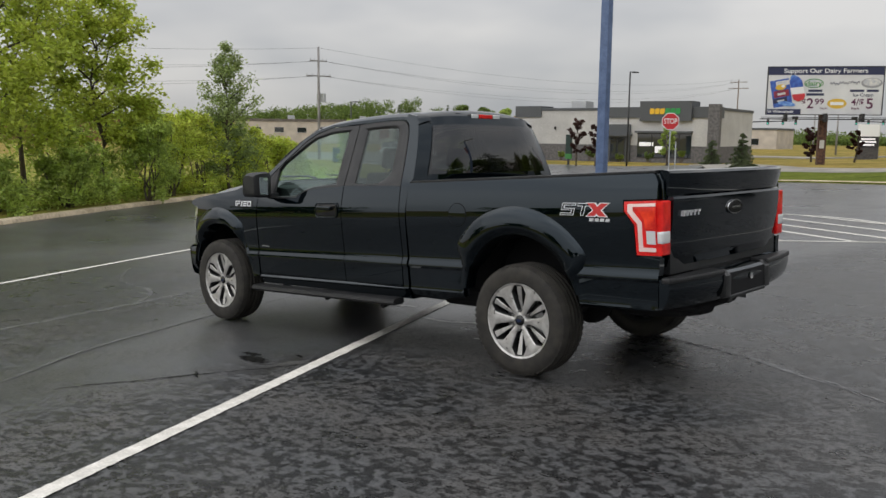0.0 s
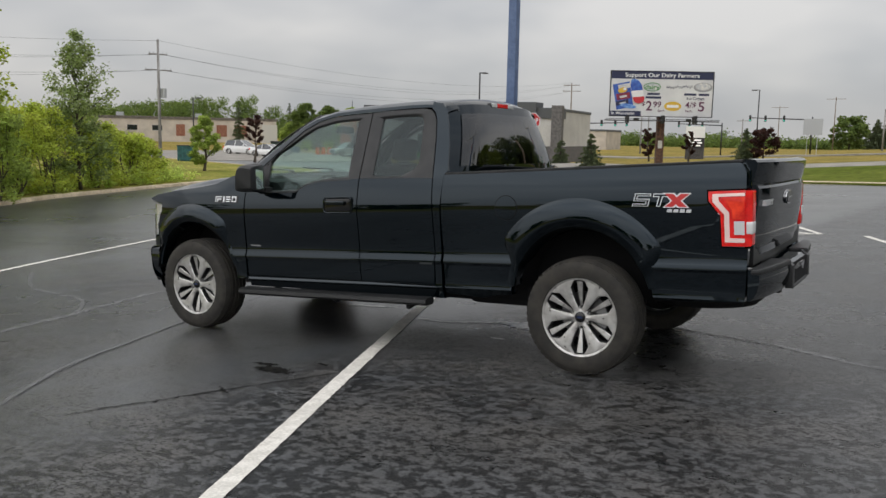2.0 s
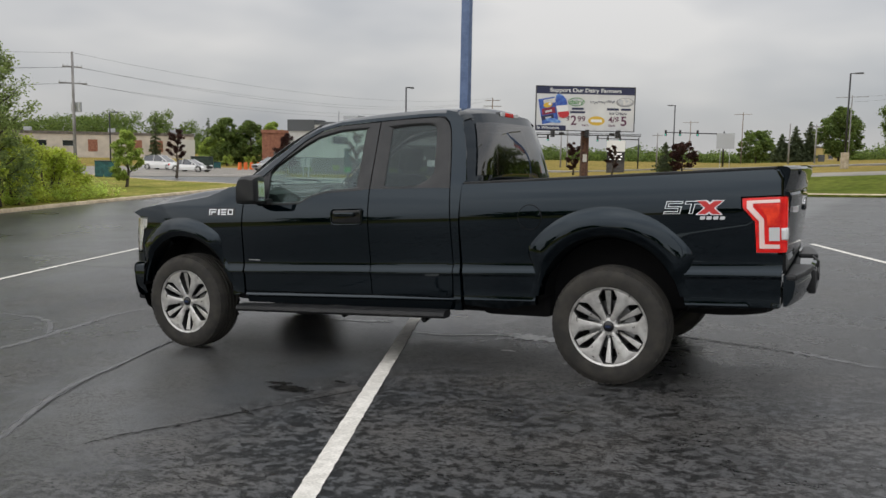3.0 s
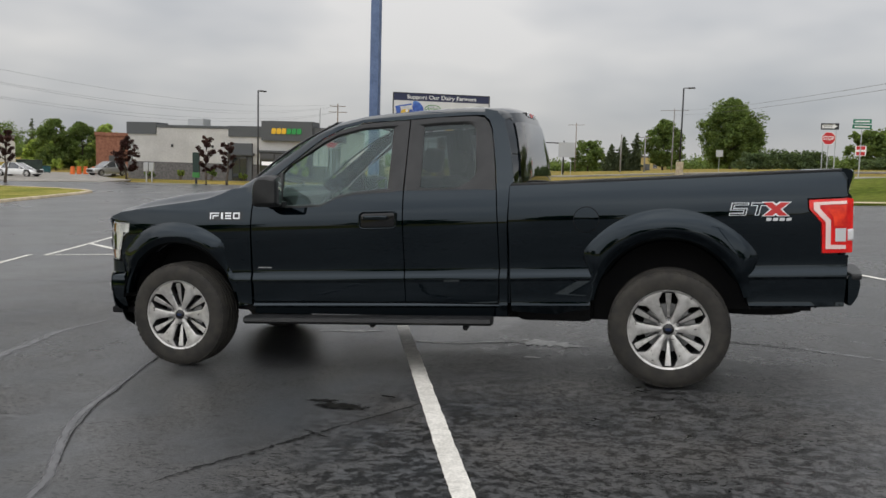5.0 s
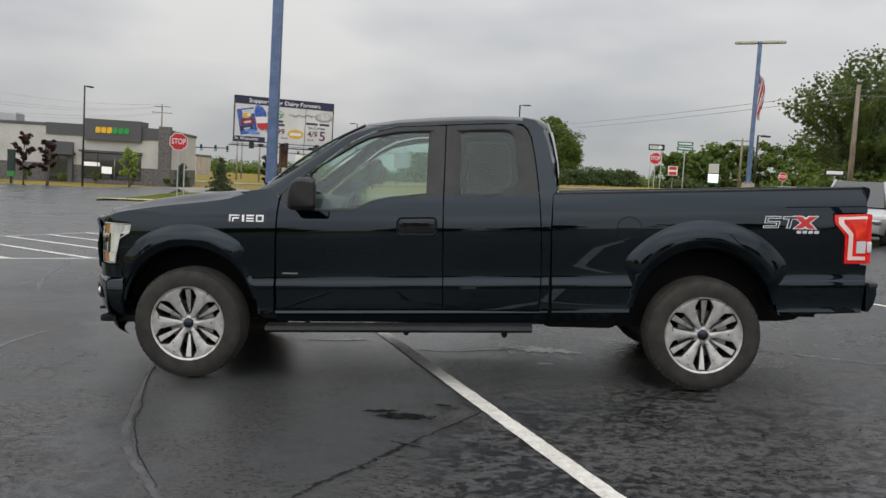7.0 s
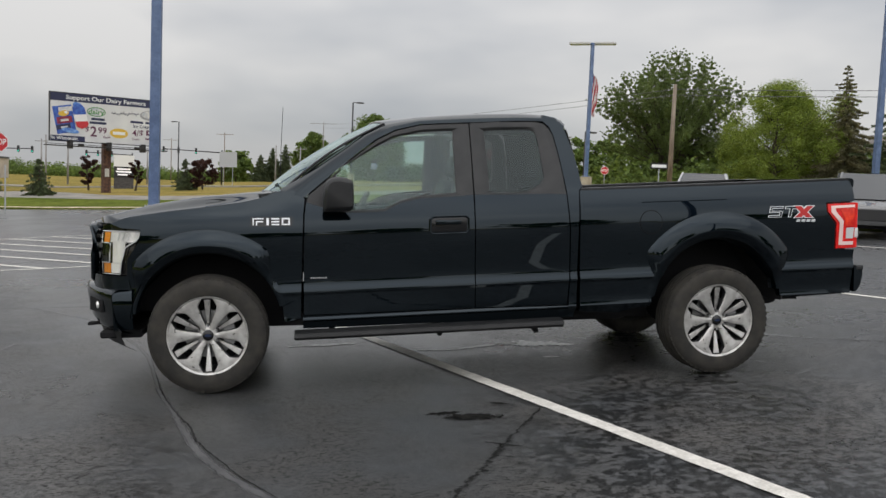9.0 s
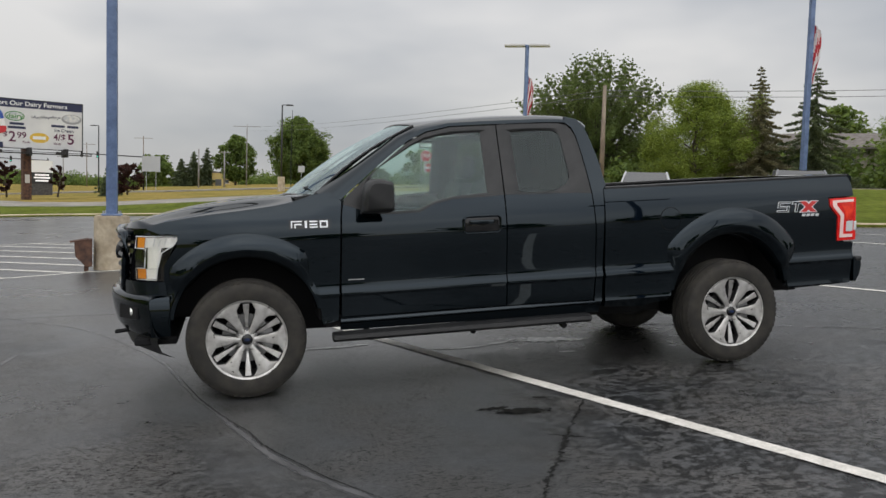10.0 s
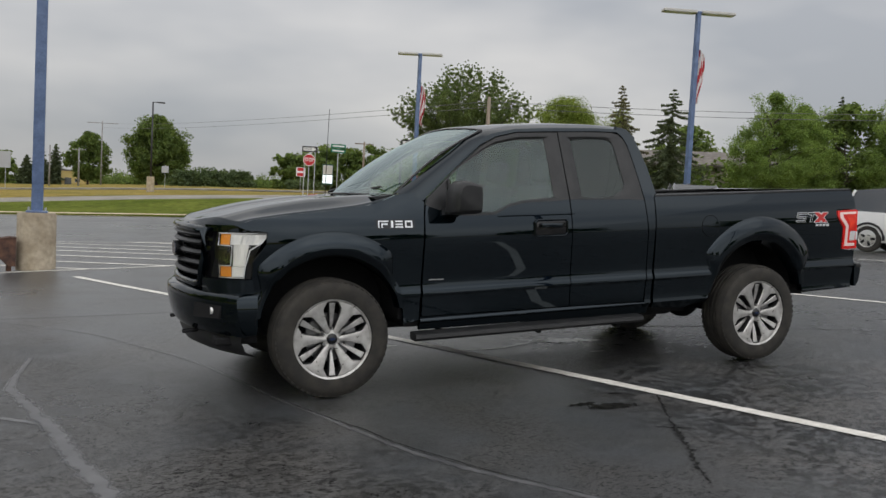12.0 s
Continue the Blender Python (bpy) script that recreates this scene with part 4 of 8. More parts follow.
        for i in range(20):
            bm.faces.new((rows[0][i], rows[0][i + 1], rows[1][i + 1], rows[1][i]))
        bm.faces.new(rows[1])
        part("wheel_arch_liner", bm, DARK, truck)
    # rocker under the doors
    panel("rocker_panel", [(-1.20, 0.425), (0.745, 0.452), (0.745, 0.515), (0.69, 0.541), (0.0, 0.535), (-1.20, 0.518)], truck, PAINT_BLACK, s, spread(-1.0, 0.6, 6), (0.48, 0.50, 0.513, 0.519, 0.534), inset=0.002)
    # door handles
    for door, hx, hz, shown in ((front_door, -0.185, 1.138, True),):
        plate = bmesh.new()
        add_prism(plate, [(hx - 0.125, hz - 0.04), (hx - 0.11, hz - 0.052), (hx + 0.12, hz - 0.047), (hx + 0.132, hz - 0.035), (hx + 0.13, hz + 0.045), (hx + 0.118, hz + 0.052), (hx - 0.105, hz + 0.047), (hx - 0.122, hz + 0.035)], "y", s * 0.985, s * 1.003, 0.006, 2)
        handle = part("door_handle", plate, GLOSS_BLACK, door, "black door handle in a dished plate", smooth=30)
        edge = [(-0.136, -0.042), (-0.114, -0.063), (0.122, -0.058), (0.143, -0.038), (0.141, 0.047), (0.122, 0.063), (-0.110, 0.058), (-0.133, 0.038)]
        lip = bmesh.new()
        for (ax, az), (bx, bz) in zip(edge, edge[1:] + edge[:1]):
            add_tube(lip, [(hx + ax, s * 1.001, hz + az), (hx + bx, s * 1.001, hz + bz)], 0.006)
        part("rim", lip, PAINT_BLACK, handle, smooth=60)
        bar = bmesh.new()
        add_box(bar, (hx - 0.095, s * 1.004 if s > 0 else s * 1.034, hz + 0.002), (hx + 0.085, s * 1.034 if s > 0 else s * 1.004, hz + 0.034), 0.010, 3)
        part("grip", bar, PAINT_BLACK, handle, smooth=40)
    # mirror
    mirror = bmesh.new()
    rows = []
    for y, sx, sz in ((0.985, 0.45, 0.42), (1.01, 0.8, 0.85), (1.06, 1.0, 1.0), (1.16, 1.0, 0.99), (1.225, 0.92, 0.90), (1.245, 0.72, 0.72)):
        cx, cz = -0.975, 1.36
        prof = [(-0.095, -0.105), (-0.080, -0.118), (0.070, -0.118), (0.088, -0.105), (0.090, 0.06), (0.080, 0.095), (0.05, 0.112), (-0.02, 0.108), (-0.06, 0.085), (-0.085, 0.03)]
        rows.append([mirror.verts.new((cx + px * sx * 0.86 + (0.30 * (y - 1.06) if px > 0.06 else 0.0), s * y, cz + pz * sz)) for px, pz in prof])
    for u, v in zip(rows, rows[1:]):
        for i in range(len(u)):
            mirror.faces.new((u[i], u[(i + 1) % len(u)], v[(i + 1) % len(u)], v[i]))
    mirror.faces.new(rows[-1])
    wing = part("wing_mirror", mirror, TRIM, truck, "black plastic wing mirror", smooth=40)
    bm = bmesh.new()
    ring0 = [[bm.verts.new((cx + 0.0785 + dx + 0.30 * (y - 1.06), s * y, z)) for y, z in ((1.065, 1.265), (1.185, 1.268), (1.185, 1.425), (1.065, 1.415))] for dx in (-0.004, 0.0015)]
    for k in range(4):
        bm.faces.new((ring0[0][k], ring0[0][(k + 1) % 4], ring0[1][(k + 1) % 4], ring0[1][k]))
    bm.faces.new(ring0[1])
    part("mirror_glass", bm, material("mirror_silver", (0.85, 0.87, 0.88), 0.02, 1.0) if "mirror_silver" not in bpy.data.materials else bpy.data.materials["mirror_silver"], wing)
    arm = bmesh.new()
    add_prism(arm, [(-1.05, 1.235), (-0.91, 1.235), (-0.91, 1.275), (-1.04, 1.285)], "y", s * 0.93, s * 1.02, 0.008, 2)
    part("mirror_arm", arm, TRIM, wing, smooth=30)
    # running board
    board = new("running_board")
    board.parent = truck
    bm = bmesh.new()
    add_prism(bm, [(s * 0.905, 0.37), (s * 0.93, 0.352), (s * 1.01, 0.352), (s * 1.035, 0.372), (s * 1.030, 0.398), (s * 1.00, 0.410), (s * 0.915, 0.410)], "x", -1.26, 0.645, 0.008, 2)
    for v in bm.verts:
        v.co.z += 0.021 * (v.co.x + 1.26) + 0.005
    part("step_bar", bm, TRIM, board, "black plastic step bar", smooth=30)
    for x in (-1.0, -0.25, 0.45):
        bm = bmesh.new()
        add_tube(bm, [(x, s * 0.97, 0.37), (x, s * 0.80, 0.40), (x, s * 0.72, 0.47)], 0.022, 6)
        part("bracket", bm, DARK, board)
    # interior of the doors
    bm = bmesh.new()
    add_box(bm, (-1.15, s * 0.80 if s > 0 else s * 0.90, 0.5), (0.72, s * 0.90 if s > 0 else s * 0.80, 1.225), 0.02, 2)
    part("door_lining", bm, CABIN, truck)

# windscreen, roof, rear window, bonnet
def roof_z(x):
    return table(((-0.66, 1.885), (-0.57, 1.912), (-0.30, 1.945), (0.05, 1.970), (0.42, 1.976), (0.64, 1.966), (0.70, 1.945), (0.745, 1.90)), x)


def roof_f(u, v):
    x = v - 0.06 * (1 - abs(u) ** 2.0) * smoothstep(0.0, -0.6, v) + 0.03 * (1 - u * u) * smoothstep(0.4, 0.75, v)
    y = 0.665 * u
    return (x, y, roof_z(v) - 0.045 * abs(u) ** 2.2 - 0.012 * abs(u) ** 8)


grid_part("roof", roof_f, spread(-1.0, 1.0, 16), [-0.60, -0.57, -0.45, -0.30, -0.12, 0.05, 0.25, 0.42, 0.55, 0.64, 0.69, 0.72, 0.745], PAINT_BLACK, truck, smooth=True)


def screen_f(u, v):
    top = Vector((-0.605 - 0.055 * (1 - u * u), 0.665 * u, 1.885 + 0.010 - 0.038 * abs(u) ** 2.2))
    foot = Vector((-1.345 - 0.16 * (1 - u * u), 0.79 * u, 1.375 - 0.01 * u * u))
    p = foot.lerp(top, v)
    p.z += 0.035 * math.sin(math.pi * v)
    p.x -= 0.02 * math.sin(math.pi * v)
    return p


ws = grid_part("windscreen", screen_f, spread(-1.0, 1.0, 16), spread(0.0, 1.0, 8), GLASS_CLEAR, truck, "clear sloping windscreen", smooth=True)
ws.visible_shadow = False
bm = bmesh.new()
add_tube(bm, [screen_f(u, 0.0) for u in spread(-1.0, 1.0, 16)] + [screen_f(1.0, v) for v in spread(0.1, 1.0, 9)] + [screen_f(u, 1.0) for u in spread(0.9, -1.0, 16)] + [screen_f(-1.0, v) for v in spread(0.9, 0.1, 8)], 0.009, 5, closed=True)
part("windscreen_seal", bm, GLOSS_BLACK, truck, smooth=True)
bm = bmesh.new()
add_prism(bm, [(-1.50, 1.355), (-1.34, 1.372), (-1.30, 1.33), (-1.42, 1.30)], "y", -0.79, 0.79)
part("cowl", bm, TRIM, truck)
for y0, y1 in ((-0.62, -0.05), (0.0, 0.55)):
    bm = bmesh.new()
    add_tube(bm, [(-1.44, y1, 1.385), (-1.40, (y0 + y1) / 2 + 0.15, 1.412), (-1.385, y0 + 0.1, 1.418)], 0.009, 5)
    add_tube(bm, [(-1.42, y1 - 0.02, 1.402), (-1.37, y0, 1.428)], 0.006, 5)
    part("wiper", bm, TRIM, truck)


def bonnet_f(u, v):
    nose = -2.675 + 0.27 * abs(u) ** 2.4
    tail = -1.36 - 0.14 * (1 - u * u)
    x = nose + (tail - nose) * v
    y = 0.868 * u * (0.965 + 0.02 * v)
    edge = table(((-2.50, 1.165), (-2.36, 1.203), (-2.10, 1.240), (-1.835, 1.268), (-1.573, 1.302), (-1.38, 1.36)), x)
    crown = table(((-2.68, 1.150), (-2.655, 1.178), (-2.60, 1.200), (-2.48, 1.228), (-2.38, 1.253), (-2.21, 1.292), (-1.9, 1.338), (-1.6, 1.362), (-1.4, 1.376)), x)
    k = smoothstep(1.0, 0.70, abs(u))
    z = edge + (crown - edge) * k
    z -= 0.014 * smoothstep(0.36, 0.22, abs(u)) * smoothstep(0.02, 0.25, v)
    return (x, y, z)


grid_part("bonnet", bonnet_f, [u for u in spread(-1.0, 1.0, 44)], [0.0, 0.02, 0.05, 0.09, 0.14, 0.2, 0.28, 0.36, 0.45, 0.55, 0.65, 0.75, 0.85, 0.93, 1.0], PAINT_BLACK, truck, smooth=True, thick=0.10)


def back_f(u, v):
    z = 1.910 - 0.552 * v - 0.03 * abs(u) ** 4 * (1 - v)
    x = table(((1.36, 0.800), (1.40, 0.798), (1.60, 0.768), (1.74, 0.733), (1.845, 0.698), (1.91, 0.665)), z)
    return (x + (0.105 - 0.06 * v) * (1 - abs(u) ** 5), (side_y(x, z) - 0.001) * u, z)


bm = bmesh.new()
us, vs = spread(-1.0, 1.0, 12), spread(0.0, 1.0, 6)
for i in range(12):
    for j in range(6):
        if not (1 <= i <= 10 and 1 <= j <= 4):
            bm.faces.new([bm.verts.new(back_f(a, b)) for a, b in ((us[i], vs[j]), (us[i + 1], vs[j]), (us[i + 1], vs[j + 1]), (us[i], vs[j + 1]))])
bmesh.ops.remove_doubles(bm, verts=bm.verts, dist=0.0005)
part("cab_back", bm, PAINT_BLACK, truck, smooth=True)
rw = grid_part("rear_window", lambda u, v: Vector(back_f(u, v)) + Vector((0.006, 0, 0)), spread(-0.86, 0.86, 12), spread(0.13, 0.86, 5), GLASS_REAR, truck, "dark tinted rear window", smooth=True)
rw.visible_shadow = False
part("cab_back_panel", box((0.745, -0.93, 0.55), (0.765, 0.93, 1.36)), PAINT_BLACK, truck)
part("gap_filler", box((0.7655, -0.88, 0.50), (0.7995, 0.88, 1.33)), DARK, truck)
# high brake lamp
bm = bmesh.new()
add_box(bm, (0.700, -0.20, 1.886), (0.776, 0.20, 1.928), 0.008, 2)
lamp = part("high_brake_lamp", bm, GLOSS_BLACK, truck, "red and clear high brake lamp", smooth=30)
part("red_lens", box((0.772, -0.09, 1.894), (0.781, 0.09, 1.926), 0.003, 1), RED_LENS, lamp)
for y in (-0.19, 0.10):
    part("clear_lens", box((0.772, y, 1.894), (0.781, y + 0.09, 1.926), 0.003, 1), CLEAR_LENS, lamp)

# bed
part("bed_floor", box((0.80, -0.49, 0.74), (2.92, 0.49, 0.79)), TRIM, truck)
part("bed_front", box((0.80, -0.93, 0.6), (0.84, 0.93, 1.372)), PAINT_BLACK, truck)
for s in (-1, 1):
    part("bed_inner_wall", prism([(0.80, 1.17), (2.92, 1.17), (2.92, 1.43), (0.80, 1.355)], "y", s * 0.80, s * 0.83), TRIM, truck)
    bm = bmesh.new()
    add_prism(bm, [(0.785, 1.362), (2.885, 1.438), (2.89, 1.456), (0.785, 1.388)], "y", s * 0.79, s * 0.953, 0.008, 2)
    part("bed_corner", prism([(2.84, 1.274), (2.935, 1.274), (2.930, 1.39), (2.905, 1.435), (2.84, 1.446)], "y", s * 0.900, s * 0.938, 0.008), PAINT_BLACK, truck)
    part("bed_rail_cap", bm, TRIM, truck, "matt black bed rail cap", smooth=30)
# dark plate added where the ground under the nose lies in shade
part("shade_plate", box((-2.58, -0.78, 0.37), (-2.30, 0.78, 0.42), 0.01, 1), DARK, truck)
# rails, gearbox and floor, unseen, set low to darken the ground beneath
part("frame_rail", box((-2.2, -0.45, 0.37), (1.5, -0.32, 0.60)), DARK, truck)
part("frame_rail", box((-2.2, 0.32, 0.37), (1.5, 0.45, 0.60)), DARK, truck)
part("rear_frame", box((1.5, -0.44, 0.47), (2.8, 0.44, 0.60)), DARK, truck)
part("gearbox", box((-1.1, -0.2, 0.33), (0.1, 0.2, 0.52), 0.06, 2), DARK, truck)
part("cab_floor", box((-1.30, -0.90, 0.445), (0.74, 0.90, 0.53)), DARK, truck)
part("firewall", box((-1.34, -0.88, 0.5), (-1.25, 0.88, 1.30)), DARK, truck)
part("engine_bay", box((-2.40, -0.42, 0.5), (-1.34, 0.42, 1.10)), DARK, truck)
part("fuel_tank", box((0.75, -0.55, 0.36), (1.30, 0.1, 0.60), 0.05, 2), DARK, truck)
part("rear_axle", cyl((1.84, -0.75, 0.40), (1.84, 0.75, 0.40), 0.055, n=12), DARK, truck)
bm = bmesh.new()
bmesh.ops.create_uvsphere(bm, u_segments=16, v_segments=10, radius=0.16, matrix=pose(1.84, 0.0, 0.40))
part("differential", bm, DARK, truck, smooth=True)
part("front_axle", cyl((-1.84, -0.75, 0.40), (-1.84, 0.75, 0.40), 0.05, n=12), DARK, truck)
bm = bmesh.new()
add_tube(bm, [(0.2, 0.5, 0.42), (1.3, 0.52, 0.44), (1.7, 0.55, 0.62), (2.3, 0.58, 0.50), (2.75, 0.80, 0.46)], 0.04, 8)
part("exhaust", bm, STEEL, truck, smooth=True)
part("spare_tyre", lathe([(0.18, 0.1), (0.36, 0.1), (0.38, 0.05), (0.38, -0.05), (0.36, -0.1), (0.18, -0.1)], 24), DARK, truck, m=pose(2.45, 0, 0.52, 90, 0, 0))

for x in (-1.838, 1.842):
    for s in (-1, 1):
        wheel(truck, x, s)

# tailgate
gate = new("tailgate")
gate.parent = truck
gate_rows = ((2.935, 0.845), (2.955, 0.85), (2.962, 0.888), (2.969, 0.900), (2.972, 0.905), (2.982, 1.00), (2.994, 1.10), (3.003, 1.20), (3.006, 1.275), (2.998, 1.290), (2.988, 1.297), (3.008, 1.304), (3.035, 1.40), (3.038, 1.436), (3.02, 1.452), (2.985, 1.458), (2.93, 1.452))
bm = bmesh.new()
ys = spread(-0.862, 0.862, 12)
rows = [[bm.verts.new((x - (0.040 if z < 1.30 else 0.075) * (y / 0.862) ** 4, y * (1.05 if z > 1.30 else 1.0), z)) for y in ys] for x, z in gate_rows]
for u, v in zip(rows, rows[1:]):
    for i in range(12):
        bm.faces.new((u[i], u[i + 1], v[i + 1], v[i]))
for side in (0, 12):
    bm.faces.new([r[side] for r in rows])
part("gate_skin", bm, PAINT_BLACK, gate, smooth=25)
part("gate_inner", box((2.90, -0.85, 0.80), (2.94, 0.85, 1.43)), TRIM, gate)
bm = bmesh.new()
add_prism(bm, arc(-0.05, 1.192, 0.118, 0.05, 0, 350, 35), "x", 3.000, 3.014, 0.004, 1)
oval = part("emblem", bm, CHROME, gate, "chrome oval emblem", smooth=30)
bm = bmesh.new()
add_prism(bm, arc(-0.05, 1.192, 0.106, 0.041, 0, 350, 35), "x", 3.013, 3.018)
part("emblem_field", bm, GLOSS_BLACK, oval)
bm = bmesh.new()
add_box(bm, (3.0175, -0.115, 1.186), (3.020, 0.015, 1.198))
part("emblem_script", bm, CHROME, oval)

for s in (-1, 1):
    # tail lamp: side face with a pale bracket bar, and the face to the rear
    lamp = new("tail_lamp")
    lamp.parent = truck
    side_out = [(2.694, 1.262), (2.913, 1.272), (2.926, 0.928), (2.778, 0.926), (2.770, 1.118), (2.697, 1.204)]
    panel("lens", side_out, lamp, RED_LENS, s, (2.75, 2.8, 2.85, 2.9), (1.0, 1.1, 1.2), inset=-0.004, label="red side lens of the tail lamp", y_of=bed_y)
    bar = [(2.720, 1.247), (2.912, 1.256), (2.912, 1.237), (2.756, 1.230), (2.758, 1.207), (2.822, 1.134), (2.826, 0.978), (2.914, 0.978), (2.914, 0.953), (2.797, 0.951), (2.793, 1.122), (2.722, 1.199)]
    panel("light_bar", bar, lamp, PINK_LENS, s, (2.75, 2.8, 2.85), (1.0, 1.1, 1.2), depth=0.004, inset=-0.008, y_of=bed_y)
    panel("lamp_cell", [(2.790, 1.222), (2.908, 1.229), (2.912, 1.095), (2.842, 1.095), (2.836, 1.150)], lamp, ORANGE_LENS, s, (2.85,), (1.1, 1.2), depth=0.004, inset=-0.0065, y_of=bed_y)
    panel("reverse_cell", [(2.850, 1.082), (2.912, 1.084), (2.913, 1.000), (2.852, 1.000)], lamp, CLEAR_LENS, s, (), (), depth=0.004, inset=-0.0065, y_of=bed_y)
    bm = bmesh.new()
    add_prism(bm, [(s * 0.985, 0.930), (s * 0.985, 1.270), (s * 0.872, 1.272), (s * 0.872, 0.928)], "x", 2.88, 2.956, 0.020, 3)
    part("rear_lens", bm, RED_LENS, lamp, smooth=30)
    part("reverse_lens", box((2.900, s * 0.988 if s < 0 else s * 0.882, 1.00), (2.960, s * 0.882 if s < 0 else s * 0.988, 1.085), 0.018, 3), CLEAR_LENS, lamp, smooth=40)

# rear bumper
bumper = new("rear_bumper")
bumper.parent = truck
bm = bmesh.new()
sec = ((2.935, 0.775), (3.06, 0.775), (3.085, 0.760), (3.09, 0.715), (3.075, 0.64), (3.04, 0.585), (2.935, 0.585))
ys = spread(-1.0, 1.0, 28)
rows = []
for y in ys:
    bend = 0.085 * abs(y) ** 2.5
    rows.append([bm.verts.new((x - (bend if x > 2.95 else 0.0), y * 0.985, z + 0.01 * abs(y) + (0.02 if z < 0.6 and abs(y) < 0.35 else 0))) for x, z in sec])
for u, v in zip(rows, rows[1:]):
    for i in range(len(sec)):
        bm.faces.new((u[i], u[(i + 1) % len(sec)], v[(i + 1) % len(sec)], v[i]))
bm.faces.new(rows[0])
bm.faces.new(rows[-1])
part("bumper_bar", bm, PAINT_BLACK, bumper, "black painted step bumper", smooth=30)
for s in (-1, 1):
    bm = bmesh.new()
    add_box(bm, (2.95, s * 0.99 if s < 0 else s * 0.36, 0.757), (3.094, s * 0.36 if s < 0 else s * 0.99, 0.796), 0.014, 2)
    bmesh.ops.bisect_plane(bm, geom=list(bm.verts) + list(bm.edges) + list(bm.faces), plane_co=(0, s * 0.6, 0), plane_no=(0, 1, 0))
    bmesh.ops.bisect_plane(bm, geom=list(bm.verts) + list(bm.edges) + list(bm.faces), plane_co=(0, s * 0.8, 0), plane_no=(0, 1, 0))
    for v in bm.verts:
        if v.co.x > 3.0:
            v.co.x -= 0.085 * abs(v.co.y) ** 2.5
    part("step_pad", bm, TRIM, bumper)
# solid block, coloured dark for the shade of a plate recess
part("plate_shade_block", box((3.040, -0.30, 0.60), (3.087, 0.30, 0.762), 0.006, 2), DARK, bumper)
for y in (-0.33, 0.33):
    part("plate_pocket_side", prism([(3.05, 0.595), (3.098, 0.605), (3.098, 0.750), (3.05, 0.790)], "y", y - 0.04, y + 0.04, 0.010, 2), TRIM, bumper, smooth=30)
part("plate_pocket_sill", box((3.05, -0.30, 0.588), (3.094, 0.30, 0.612), 0.006, 1), TRIM, bumper)
part("plate_lamp", box((3.094, 0.02, 0.69), (3.10, 0.06, 0.73)), CHROME, bumper)
bm = bmesh.new()
add_box(bm, (2.85, -0.035, 0.51), (2.97, 0.035, 0.58), 0.008, 1)
part("tow_receiver", bm, TRIM, bumper)
bm = bmesh.new()
add_tube(bm, [(2.80, -0.55, 0.55), (2.85, -0.3, 0.50), (2.85, 0.3, 0.50), (2.80, 0.55, 0.55)], 0.03, 8)
part("tow_crossbar", bm, DARK, bumper)

# nose: grille, lamps, bumper
def nose_x(y):
    return -2.715 + 0.19 * (abs(y) / 0.9) ** 2.2


grille = new("grille")
grille.parent = truck
part("grille_back", box((-2.58, -0.60, 0.76), (-2.56, 0.60, 1.15)), DARK, grille)
bm = bmesh.new()
frame_pts = [(nose_x(y), y, 1.145 - 0.02 * abs(y)) for y in spread(-0.64, 0.64, 10)] + [(nose_x(0.64), 0.64, 0.95), (nose_x(0.58) + 0.0, 0.58, 0.775)] + [(nose_x(y), y, 0.765) for y in spread(0.5, -0.5, 8)] + [(nose_x(0.58), -0.58, 0.775), (nose_x(0.64), -0.64, 0.95)]
add_tube(bm, frame_pts, 0.028, 6, closed=True)
part("grille_frame", bm, PAINT_BLACK, grille, smooth=True)
for z in (0.835, 0.905, 0.975, 1.045, 1.10):
    bm = bmesh.new()
    ys = spread(-0.62, 0.62, 12)
    rows = [[bm.verts.new((nose_x(y) + dx, y, z + dz)) for y in ys] for dx, dz in ((0.05, -0.016), (0.0, -0.020), (-0.018, -0.004), (0.0, 0.016), (0.05, 0.012))]
    for u, v in zip(rows, rows[1:]):
        for i in range(12):
            bm.faces.new((u[i], u[i + 1], v[i + 1], v[i]))
    part("grille_bar", bm, GRILLE_BLACK, grille, smooth=30)
bm = bmesh.new()
add_prism(bm, arc(0, 0.97, 0.13, 0.055, 0, 350, 35), "x", -2.75, -2.70, 0.004, 1)
oval = part("emblem", bm, GRILLE_BLACK, grille, smooth=30)
bm = bmesh.new()
add_prism(bm, arc(0, 0.97, 0.117, 0.045, 0, 350, 35), "x", -2.754, -2.748)
part("emblem_field", bm, BADGE_BLUE, oval)


def lamp_sheet(name, rows_u, zs, mat, parent, s, push, label=""):
    """A sheet bent round the front corner: u runs from the grille side (0) round to the flank (1)."""
    bm = bmesh.new()
    out = []
    for u0, u1, z in zs:
        row = []
        for i in range(rows_u + 1):
            u = u0 + (u1 - u0) * i / rows_u
            row.append(bm.verts.new(corner_point(u, z, s, push)))
        out.append(row)
    for a, b in zip(out, out[1:]):
        for i in range(rows_u):
            bm.faces.new((a[i], a[i + 1], b[i + 1], b[i]))
    return part(name, bm, mat, parent, label, smooth=35)


